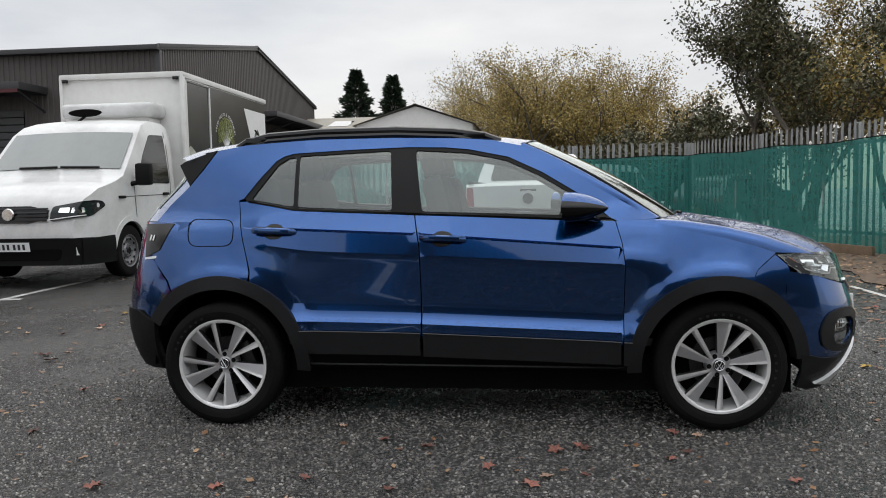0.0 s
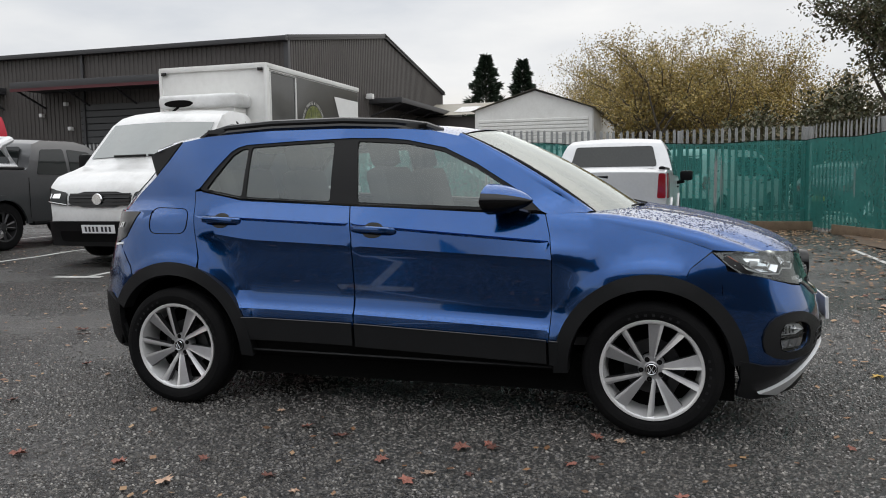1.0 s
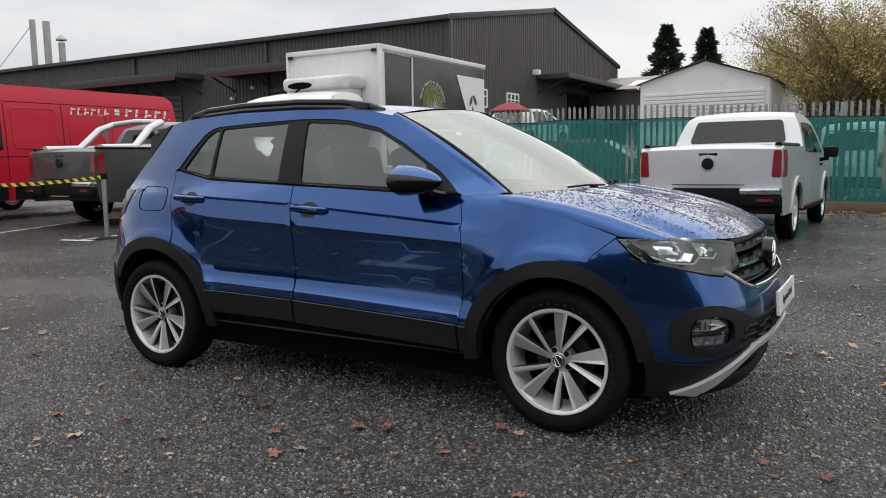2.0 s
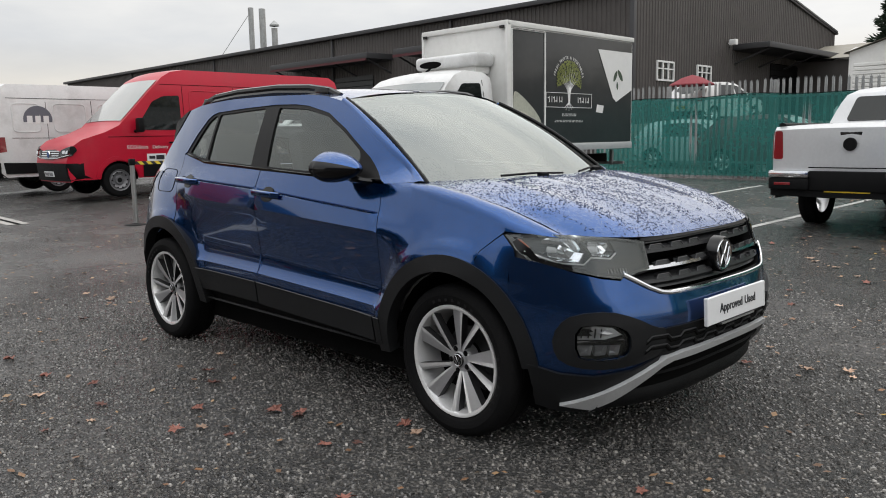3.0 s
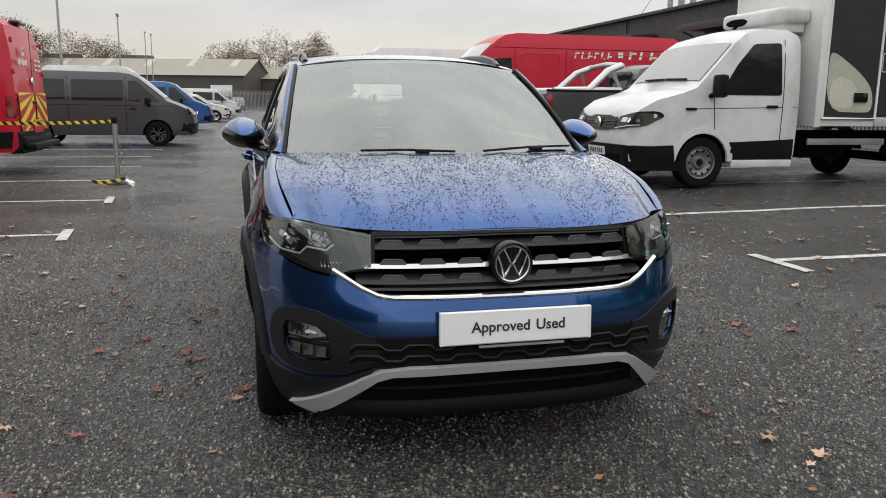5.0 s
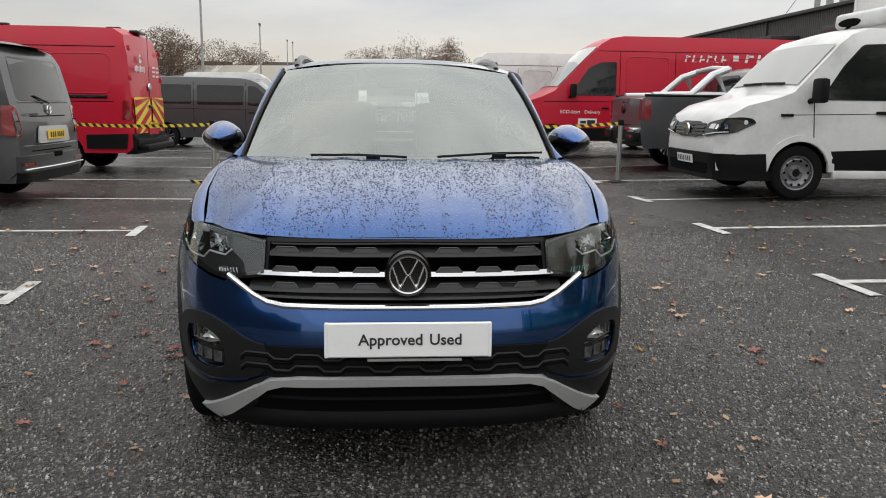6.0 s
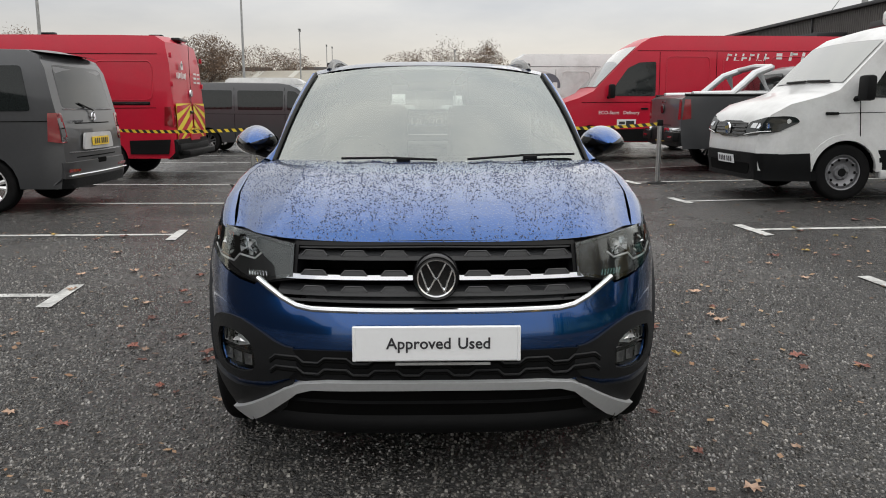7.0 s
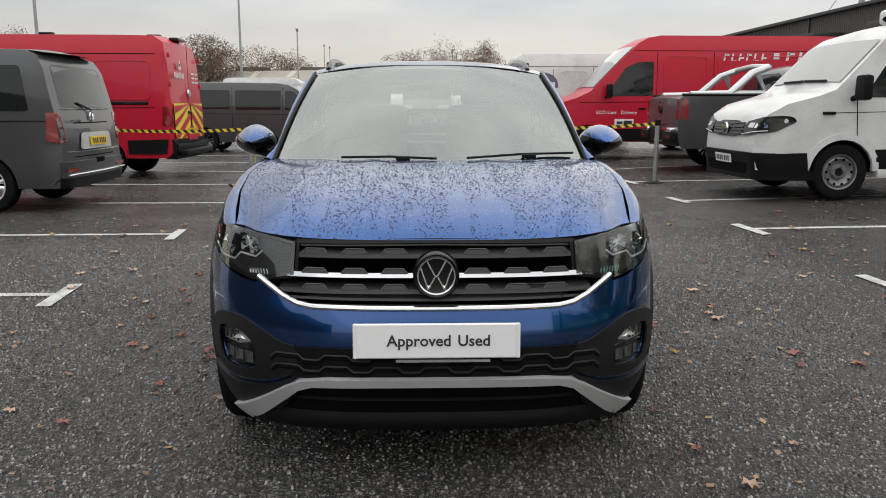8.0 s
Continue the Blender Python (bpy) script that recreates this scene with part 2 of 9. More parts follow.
M = {
    "blue": paint("blue_metallic_lacquer", (0.0008, 0.056, 0.215), 0.95, 0.16, drops=True, coat=1.0, ior=1.58),
    "plastic": material("black_grained_plastic", (0.0055, 0.0057, 0.0062), 0.55, vary=0.15, bump=0.2, bump_scale=500, spec=0.14),
    "gloss_black": material("gloss_black", (0.004, 0.004, 0.0045), 0.16, coat=0.0, spec=0.4, vary=0.1),
    "satin_black": material("satin_black_trim", (0.005, 0.005, 0.0055), 0.4, spec=0.2, vary=0.1),
    "chrome": material("chrome", (0.75, 0.76, 0.78), 0.12, 1.0, vary=0.04),
    "silver": material("silver_paint", (0.56, 0.57, 0.58), 0.42, 0.4, vary=0.06, coat=0.3),
    "alloy": material("machined_alloy", (0.88, 0.88, 0.88), 0.26, 0.5, vary=0.05, scale=20),
    "alloy_dark": material("dark_alloy", (0.06, 0.06, 0.063), 0.4, 0.7, vary=0.15),
    "rubber": material("tyre_rubber", (0.007, 0.007, 0.0075), 0.75, vary=0.25, scale=10, bump=0.3, bump_scale=160, spec=0.09, dirt=(0.022, 0.021, 0.02), dirt_amount=0.3),
    "dark": material("dark_underside", (0.005, 0.005, 0.005), 0.9, vary=0.2, spec=0.05),
    "seat": material("grey_seat_cloth", (0.045, 0.047, 0.05), 0.9, vary=0.2, scale=30, bump=0.3, bump_scale=300),
    "dash": material("dashboard_plastic", (0.05, 0.05, 0.052), 0.7, vary=0.1),
    "headlining": material("pale_headlining", (0.45, 0.45, 0.43), 0.9, vary=0.08),
    "glass_front": glass("windscreen_glass", (0.82, 0.88, 0.82), 0.15),
    "glass_side": glass("tinted_side_glass", (0.82, 0.87, 0.85), 0.075),
    "lens": glass("clear_lens", (0.9, 0.92, 0.94), 0.03),
    "glass_dark": material("dark_vehicle_glass", (0.010, 0.013, 0.013), 0.04, vary=0.1, coat=0.0, spec=0.42),
    # opaque glass; the sky's pale sheen is put into its base colour
    "glass_sky_sheen": material("sky_lit_glass", (0.085, 0.105, 0.10), 0.05, vary=0.1, coat=1.0, spec=1.0),
    "red_lamp": material("red_lamp_lens", (0.20, 0.005, 0.009), 0.15, vary=0.1, coat=0.7),
    "white": paint("white_van_paint", (0.64, 0.645, 0.64), 0, 0.4, dirt=0.40),
    "white_box": material("white_box_panel", (0.70, 0.70, 0.68), 0.5, vary=0.06, scale=1.2, dirt=(0.3, 0.27, 0.22), dirt_amount=0.25, dirt_scale=1.0),
    "red": paint("red_van_paint", (0.47, 0.005, 0.027), 0, 0.40, dirt=0.10, coat=0.25, spec=0.3),
    "grey_paint": paint("dark_grey_paint", (0.062, 0.064, 0.068), 0.4, 0.36, dirt=0.1),
    "silver_paint": paint("pale_silver_paint", (0.52, 0.53, 0.54), 0.4, 0.4),
    "black_paint": paint("black_car_paint", (0.012, 0.013, 0.016), 0.1, 0.35),
    "van_blue": paint("mid_blue_paint", (0.02, 0.085, 0.26), 0.3, 0.4),
    "maroon": paint("maroon_car_paint", (0.13, 0.012, 0.02), 0.2, 0.4),
    "plate_white": material("white_plate", (0.78, 0.79, 0.8), 0.35, vary=0.02, coat=0.4),
    "plate_yellow": material("yellow_plate", (0.75, 0.5, 0.03), 0.4, vary=0.03),
    "ink": material("dark_print", (0.02, 0.02, 0.025), 0.5, vary=0.1),
    "white_print": material("white_print", (0.75, 0.75, 0.74), 0.5, vary=0.05),
    "steel": material("galvanised_steel", (0.34, 0.35, 0.35), 0.5, 0.6, vary=0.2, scale=5, dirt=(0.14, 0.12, 0.1), dirt_amount=0.5),
    "brushed": material("brushed_steel_post", (0.42, 0.42, 0.42), 0.35, 0.9, vary=0.1),
    "tape_yellow": material("yellow_tape", (0.75, 0.55, 0.04), 0.5, vary=0.05),
    "tape_black": material("black_tape", (0.015, 0.015, 0.015), 0.5, vary=0.05),
    "black_panel": material("black_vinyl_panel", (0.018, 0.02, 0.022), 0.3, vary=0.1, coat=0.3, dirt=(0.1, 0.1, 0.1), dirt_amount=0.12),
    "roof_pale": material("pale_sheet_roof", (0.27, 0.25, 0.205), 0.6, vary=0.15, scale=1.0, dirt=(0.2, 0.19, 0.16), dirt_amount=0.5),
    "cladding": material("brown_profiled_cladding", (0.062, 0.055, 0.052), 0.55, vary=0.12, scale=0.6, dirt=(0.03, 0.026, 0.024), dirt_amount=0.5, dirt_scale=0.4),
    "cladding_trim": material("dark_cladding_trim", (0.035, 0.035, 0.038), 0.5, vary=0.1),
    "red_trim": material("red_fascia_trim", (0.07, 0.010, 0.014), 0.6, vary=0.1),
    "timber": material("weathered_timber", (0.16, 0.11, 0.07), 0.85, vary=0.3, scale=6, bump=0.4, bump_scale=40),
    "lamp_inner": material("satin_lamp_inner", (0.42, 0.42, 0.43), 0.25, 0.7, vary=0.3, scale=12),
    "water": material("rain_water_bead", (0.002, 0.018, 0.08), 0.08, vary=0.1, spec=0.5),
    "satin_alloy": material("satin_silver_alloy", (0.40, 0.40, 0.41), 0.34, 0.55, vary=0.08, scale=20),
    "cladding_black": material("grained_sill_plastic", (0.0105, 0.011, 0.012), 0.5, vary=0.15, bump=0.2, bump_scale=500, spec=0.24),
    "line": None,
    "lamp_chrome": material("bright_reflector", (0.80, 0.81, 0.82), 0.10, 1.0, vary=0.08, scale=25),
    "steel_wheel": material("grey_steel_wheel", (0.20, 0.20, 0.21), 0.45, 0.6, vary=0.15),
}


# ---- shapes: each is a pair of vertices and faces ----
def ss(a, b, v):
    v = min(1.0, max(0.0, (v - a) / (b - a)))
    return v * v * (3 - 2 * v)


def lerp_table(table, v):
    return float(np.interp(v, [p[0] for p in table], [p[1] for p in table]))


def join(*shapes):
    vs, fs = [], []
    for v, f in shapes:
        o = len(vs)
        vs += [tuple(p) for p in v]
        fs += [tuple(i + o for i in q) for q in f]
    return vs, fs


def moved(shape, m):
    return [tuple(m @ Vector(p)) for p in shape[0]], shape[1]


def mirrored(shape):
    return [(p[0], -p[1], p[2]) for p in shape[0]], [tuple(reversed(f)) for f in shape[1]]


def box(cx, cy, cz, sx, sy, sz, bevel=0.0, segments=2):
    bm = bmesh.new()
    bmesh.ops.create_cube(bm, size=1.0, matrix=Matrix.Translation((cx, cy, cz)) @ Matrix.Diagonal((sx, sy, sz, 1)))
    if bevel > 0:
        bmesh.ops.bevel(bm, geom=bm.edges[:], offset=bevel, segments=segments, affect="EDGES", profile=0.6)
    bm.verts.index_update()
    out = [tuple(v.co) for v in bm.verts], [tuple(v.index for v in f.verts) for f in bm.faces]
    bm.free()
    return out


def grid(fn, us, vs):
    verts = [tuple(fn(u, v)) for u in us for v in vs]
    n = len(vs)
    return verts, [(i * n + j, i * n + j + 1, (i + 1) * n + j + 1, (i + 1) * n + j) for i in range(len(us) - 1) for j in range(n - 1)]


def steps(a, b, n):
    return [a + (b - a) * i / n for i in range(n + 1)]


def lathe(profile, n=32, closed=True):
    """Turns (radius, height) points round the y axis."""
    verts, faces = [], []
    k = len(profile)
    for i in range(n):
        a = 2 * math.pi * i / n
        verts += [(r * math.cos(a), h, r * math.sin(a)) for r, h in profile]
    for i in range(n):
        for j in range(k - 1):
            a, b = i * k + j, ((i + 1) % n) * k + j
            faces.append((a, a + 1, b + 1, b))
    return verts, faces


def tube(path, radius, n=8, flat=1.0, up=(0, 0, 1), taper=1.0):
    """A bar along a path, with closed ends."""
    path = [Vector(p) for p in path]
    verts, faces, up = [], [], Vector(up)
    m = len(path)
    for i, p in enumerate(path):
        d = (path[min(i + 1, m - 1)] - path[max(i - 1, 0)]).normalized()
        side = d.cross(up)
        side = side.normalized() if side.length > 1e-4 else Vector((1, 0, 0))
        top = side.cross(d)
        r = radius * (1 + (taper - 1) * i / max(1, m - 1))
        verts += [tuple(p + side * (r * math.cos(2 * math.pi * j / n)) + top * (r * flat * math.sin(2 * math.pi * j / n))) for j in range(n)]
    for i in range(m - 1):
        for j in range(n):
            faces.append((i * n + j, i * n + (j + 1) % n, (i + 1) * n + (j + 1) % n, (i + 1) * n + j))
    faces += [tuple(reversed(range(n))), tuple(range((m - 1) * n, m * n))]
    return verts, faces


def densify(poly, step, closed=True):
    out = []
    n = len(poly)
    for i in range(n if closed else n - 1):
        a, b = poly[i], poly[(i + 1) % n]
        k = max(1, int(math.ceil(math.hypot(b[0] - a[0], b[1] - a[1]) / step)))
        out += [(a[0] + (b[0] - a[0]) * j / k, a[1] + (b[1] - a[1]) * j / k) for j in range(k)]
    if not closed:
        out.append(poly[-1])
    return out


def inside(p, poly):
    x, y, hit = p[0], p[1], False
    j = len(poly) - 1
    for i in range(len(poly)):
        (xi, yi), (xj, yj) = poly[i], poly[j]
        if (yi > y) != (yj > y) and x < (xj - xi) * (y - yi) / (yj - yi) + xi:
            hit = not hit
        j = i
    return hit


def smooth_loop(poly, rounds=2):
    """Rounds a polygon's corners by cutting them."""
    for _ in range(rounds):
        out = []
        for i in range(len(poly)):
            a, b = poly[i], poly[(i + 1) % len(poly)]
            out += [(a[0] * 0.75 + b[0] * 0.25, a[1] * 0.75 + b[1] * 0.25), (a[0] * 0.25 + b[0] * 0.75, a[1] * 0.25 + b[1] * 0.75)]
        poly = out
    return poly


def rounded(poly, r, n=4):
    """A polygon with its corners rounded to a radius."""
    out = []
    for i in range(len(poly)):
        p, a, b = Vector(poly[i]), Vector(poly[i - 1]), Vector(poly[(i + 1) % len(poly)])
        u, w = (a - p), (b - p)
        q = min(r, 0.45 * u.length, 0.45 * w.length)
        s, e = p + u.normalized() * q, p + w.normalized() * q
        out += [tuple(s * (1 - t) ** 2 + p * 2 * t * (1 - t) + e * t * t) for t in [k / n for k in range(n + 1)]]
    return out


def well(x, y0, y1, cz, r, low):
    """A wheel well: an arched tunnel with a back wall, open below."""
    ring = [(x - r, low)] + arc(x, cz, r, 180, 0, 16) + [(x + r, low)]
    vs = [(a, y0, b) for a, b in ring] + [(a, y1, b) for a, b in ring]
    n = len(ring)
    return vs, [(i, i + 1, n + i + 1, n + i) for i in range(n - 1)] + [tuple(range(n))]


def arc(cx, cz, r, a0, a1, n=14):
    return [(cx + r * math.cos(radians(a0 + (a1 - a0) * i / n)), cz + r * math.sin(radians(a0 + (a1 - a0) * i / n))) for i in range(n + 1)]


def panel(poly, fn, out, step=0.06, depth=0.012, holes=(), lines=(), proud=0.0):
    """A sheet with thickness: a polygon in two coordinates laid on the surface fn."""
    loops = [densify(q, step) for q in (poly, *holes)]
    pts, edges = [], []
    for lp in loops:
        o = len(pts)
        pts += lp
        edges += [(o + i, o + (i + 1) % len(lp)) for i in range(len(lp))]
    rim = np.array(pts)
    ok = lambda p: inside(p, loops[0]) and not any(inside(p, h) for h in loops[1:])
    for ln in lines:
        keep = [p for p in densify(ln, step, False) if ok(p) and np.min(np.hypot(rim[:, 0] - p[0], rim[:, 1] - p[1])) > 0.25 * step]
        o = len(pts)
        pts += keep
        edges += [(o + i, o + i + 1) for i in range(len(keep) - 1) if math.dist(keep[i], keep[i + 1]) < 1.5 * step]
    rim = np.array(pts)
    lo, hi = rim.min(0), rim.max(0)
    for a in np.arange(lo[0] + step / 2, hi[0], step):
        for b in np.arange(lo[1] + step / 2, hi[1], step):
            if np.min(np.hypot(rim[:, 0] - a, rim[:, 1] - b)) > 0.5 * step and ok((a, b)):
                pts.append((float(a), float(b)))
    v2, _, f2, _, _, _ = delaunay_2d_cdt([Vector(p) for p in pts], edges, [], 0, 1e-6)
    faces = []
    for f in f2:
        c = sum((v2[i] for i in f), Vector((0, 0))) / len(f)
        if ok(c):
            faces.append(tuple(f))
    v3 = [Vector(fn(p.x, p.y)) for p in v2]
    nrm = [Vector((0, 0, 0)) for _ in v3]
    for f in faces:
        n = (v3[f[1]] - v3[f[0]]).cross(v3[f[2]] - v3[f[0]])
        for i in f:
            nrm[i] += n
    total = sum((n for n in nrm), Vector((0, 0, 0)))
    if total.dot(Vector(out)) < 0:
        faces = [tuple(reversed(f)) for f in faces]
        nrm = [-n for n in nrm]
    nrm = [n.normalized() if n.length > 0 else Vector(out) for n in nrm]
    if proud:
        v3 = [v + n * proud for v, n in zip(v3, nrm)]
    if depth > 0:
        count = {}
        for f in faces:
            for i in range(len(f)):
                e = (f[i], f[(i + 1) % len(f)])
                count[e] = count.get(e, 0) + 1
        rimmed = [e for e in count if (e[1], e[0]) not in count]
        back = {}
        for a, b in rimmed:
            for i in (a, b):
                if i not in back:
                    back[i] = len(v3)
                    v3.append(v3[i] - nrm[i] * depth)
        faces += [(b, a, back[a], back[b]) for a, b in rimmed]
    return [tuple(v) for v in v3], faces


def mesh_of(name, shape, mat, smooth):
    me = bpy.data.meshes.new(name)
    me.from_pydata(shape[0], [], shape[1])
    me.materials.append(mat)
    me.shade_smooth()
    me.set_sharp_from_angle(angle=radians(smooth))
    return me


def part(name, shape, mat, parent=None, label="", smooth=35, place=None):
    """One mesh object, under a thing or a part."""
    if isinstance(shape, bpy.types.Mesh):
        me = shape
    else:
        me = bpy.data.meshes.new(name)
        me.from_pydata(shape[0], [], shape[1])
        me.materials.append(mat)
        if smooth:
            me.shade_smooth()
            me.set_sharp_from_angle(angle=radians(smooth))
    ob = new(name, me)
    if place is not None:
        ob.matrix_basis = place
    if parent is not None:
        ob.parent = parent
    if label:
        tagged(ob, label)
    return ob


def thing(name, label, category, at=None, group="", kind=""):
    """An empty at the thing's base, to hold its parts."""
    ob = new(name)
    ob.empty_display_size = 0.1
    if at is not None:
        ob.matrix_basis = at
    return tagged(ob, label, category, group, kind)


def solid(name, shape, mat, label, category, at=None, group="", kind="", smooth=35):
    return tagged(part(name, shape, mat, None, "", smooth, at), label, category, group, kind)


def words(text, size, mat, depth=0.0006, bold=0.0):
    """Raised lettering as a mesh, centred, in the plane z = 0."""
    cu = bpy.data.curves.new("lettering", "FONT")
    cu.body, cu.size, cu.align_x, cu.align_y, cu.extrude, cu.resolution_u, cu.offset = text, size, "CENTER", "CENTER", depth, 3, bold
    tmp = bpy.data.objects.new("lettering", cu)
    scene.collection.objects.link(tmp)
    me = bpy.data.meshes.new_from_object(tmp.evaluated_get(bpy.context.evaluated_depsgraph_get()))
    bpy.data.objects.remove(tmp)
    me.materials.clear()
    me.materials.append(mat)
    return me


def ground_z(x, y):
    """The yard rises a hand's breadth towards the bays beside the fence."""
    return 0.17 * ss(0.8, 6.0, y) * ss(-1.0, 4.5, -x) * (1 - ss(60, 120, -x))


# ---- ground ----
def asphalt(name, base, stone, wet):
    m = bpy.data.materials.new(name)
    m.use_nodes = True
    n, l = m.node_tree.nodes, m.node_tree.links
    p = n["Principled BSDF"]
    co = n.new("ShaderNodeTexCoord")

    def noise_node(scale, detail=5, rough=0.6):
        q = n.new("ShaderNodeTexNoise")
        q.inputs["Scale"].default_value, q.inputs["Detail"].default_value, q.inputs["Roughness"].default_value = scale, detail, rough
        l.new(co.outputs["Object"], q.inputs["Vector"])
        return q.outputs["Fac"]

    def ranged(src, a, b, c, d):
        q = n.new("ShaderNodeMapRange")
        for key, v in (("From Min", a), ("From Max", b), ("To Min", c), ("To Max", d)):
            q.inputs[key].default_value = v
        l.new(src, q.inputs["Value"])
        return q.outputs["Result"]

    def maths(op, a, b):
        q = n.new("ShaderNodeMath")
        q.operation = op
        l.new(a, q.inputs[0])
        if isinstance(b, float):
            q.inputs[1].default_value = b
        else:
            l.new(b, q.inputs[1])
        return q.outputs["Value"]

    vo = n.new("ShaderNodeTexVoronoi")
    vo.inputs["Scale"].default_value = stone
    l.new(co.outputs["Object"], vo.inputs["Vector"])
    sep = n.new("ShaderNodeSeparateColor")
    l.new(vo.outputs["Color"], sep.inputs["Color"])
    chip = ranged(sep.outputs["Red"], 0.0, 1.0, 0.10, 1.9)
    # shade in the gaps between stones, put into the base colour
    pit_shade = ranged(vo.outputs["Distance"], 0.30, 0.62, 1.0, 0.06)
    rare = ranged(sep.outputs["Green"], 0.93, 1.0, 1.0, 2.6)
    patch = ranged(noise_node(0.28, 6), 0.35, 0.65, 0.72, 1.3)
    mid = ranged(noise_node(3.0, 5), 0.3, 0.7, 0.8, 1.2)
    fine = ranged(noise_node(140, 3), 0.3, 0.7, 0.6, 1.4)
    col = maths("MULTIPLY", maths("MULTIPLY", maths("MULTIPLY", maths("MULTIPLY", chip, pit_shade), rare), maths("MULTIPLY", patch, mid)), fine)
    vm = n.new("ShaderNodeVectorMath")
    vm.operation = "SCALE"
    vm.inputs[0].default_value = base
    l.new(col, vm.inputs["Scale"]), l.new(vm.outputs["Vector"], p.inputs["Base Color"])
    l.new(ranged(noise_node(0.45, 6), 0.4, 0.62, wet, 0.36), p.inputs["Roughness"])
    p.inputs["Specular IOR Level"].default_value = 0.9
    dome = ranged(vo.outputs["Distance"], 0.0, 0.6, 1.0, 0.0)
    high = maths("ADD", maths("MULTIPLY", dome, ranged(sep.outputs["Blue"], 0, 1, 0.3, 1.0)), maths("MULTIPLY", noise_node(220, 3), 0.35))
    bp = n.new("ShaderNodeBump")
    bp.inputs["Strength"].default_value, bp.inputs["Distance"].default_value = 1.0, 0.028
    l.new(high, bp.inputs["Height"]), l.new(bp.outputs["Normal"], p.inputs["Normal"])
    return m


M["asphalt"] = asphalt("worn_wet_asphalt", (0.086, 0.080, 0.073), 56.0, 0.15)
M["verge"] = material("leaf_litter_soil", (0.10, 0.075, 0.055), 0.9, vary=0.5, scale=3, bump=0.8, bump_scale=30, dirt=(0.22, 0.11, 0.05), dirt_amount=0.7, dirt_scale=6)
M["line"] = material("worn_white_road_paint", (0.52, 0.52, 0.50), 0.6, vary=0.2, scale=5, bump=0.5, bump_scale=120, dirt=(0.07, 0.07, 0.07), dirt_amount=0.75, dirt_scale=9)

xs = sorted(set(steps(-14, 10, 48) + steps(-120, -14, 50) + [-420, -260, -180] + [14, 20, 35, 70, 150, 400]))
ys = sorted(set(steps(-10, 20, 60) + steps(-60, -10, 20) + steps(20, 70, 20) + [-400, -200, -110, 110, 200, 400]))
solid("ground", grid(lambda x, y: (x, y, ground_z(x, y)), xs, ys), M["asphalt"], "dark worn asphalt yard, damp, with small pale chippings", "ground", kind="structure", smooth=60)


def stripe(pts, width, lift=0.004):
    """A flat painted stripe that follows the ground."""
    pts = densify(pts, 0.5, False)
    vs, fs = [], []
    for i, p in enumerate(pts):
        a, b = pts[max(i - 1, 0)], pts[min(i + 1, len(pts) - 1)]
        d = Vector((b[0] - a[0], b[1] - a[1])).normalized() * width / 2
        for s in (-1, 1):
            x, y = p[0] - s * d.y, p[1] + s * d.x
            vs.append((x, y, ground_z(x, y) + lift))
    fs = [(2 * i, 2 * i + 2, 2 * i + 3, 2 * i + 1) for i in range(len(pts) - 1)]
    return vs, fs


bay_rows = [
    [(-1.0, 3.3), (-0.92, 5.25), (-0.82, 6.9), (-0.96, 12.5)], [(-3.28, 3.35), (-3.1, 4.7), (-3.08, 7.8), (-3.45, 13.4)], [(-5.62, 3.38), (-5.38, 4.7), (-5.7, 9.9), (-6.0, 13.6)],
    [(-8.25, 3.42), (-7.85, 5.0), (-8.1, 9.0)], [(-10.7, 3.6), (-11.2, 9.0)], [(-13.4, 3.7), (-13.9, 9.0)],
    [(-0.88, -2.58), (-0.87, -8.0)], [(-3.52, -2.58), (-3.4, -8.0)], [(-6.2, -2.6), (-6.2, -8.0)], [(-8.8, -2.7), (-8.9, -8.0)], [(-11.5, -2.8), (-11.6, -8.0)], [(-14.2, -2.9), (-14.3, -8.0)],
    [(-16.9, -2.9), (-17.0, -8.0)],
]
for row in bay_rows:
    solid("bay_line", stripe(row, 0.09), M["line"], "worn white painted parking bay line on asphalt", "road marking", group="bay lines", kind="structure", smooth=0)
for x, y in ((-0.9, 3.34), (-3.26, 3.32), (-5.7, 3.38), (-8.25, 3.42), (-0.86, -2.54), (-3.48, -2.54), (-6.2, -2.56)):
    solid("bay_tick", stripe([(x - 0.33, y - 0.03), (x + 0.33, y + 0.03)], 0.1, 0.008), M["line"], "short white painted tick at a bay's end", "road marking", group="bay ticks", kind="structure", smooth=0)
solid("fence_line", stripe([(4.15, 9.5), (4.2, 3.2)], 0.08), M["line"], "faded white painted line beside the fence", "road marking", kind="structure", smooth=0)
drain = thing("drain_channel", "pale concrete drainage channel let into the asphalt", "drain", kind="structure")
part("channel", stripe([(-10.2, 0.9), (-28.7, 1.75), (-75, 3.3)], 0.34, 0.006), material("pale_concrete", (0.34, 0.33, 0.31), 0.8, vary=0.2, bump=0.4), drain, smooth=0)
part("slot", stripe([(-10.2, 0.9), (-28.7, 1.75), (-75, 3.3)], 0.07, 0.011), M["dark"], drain, smooth=0)
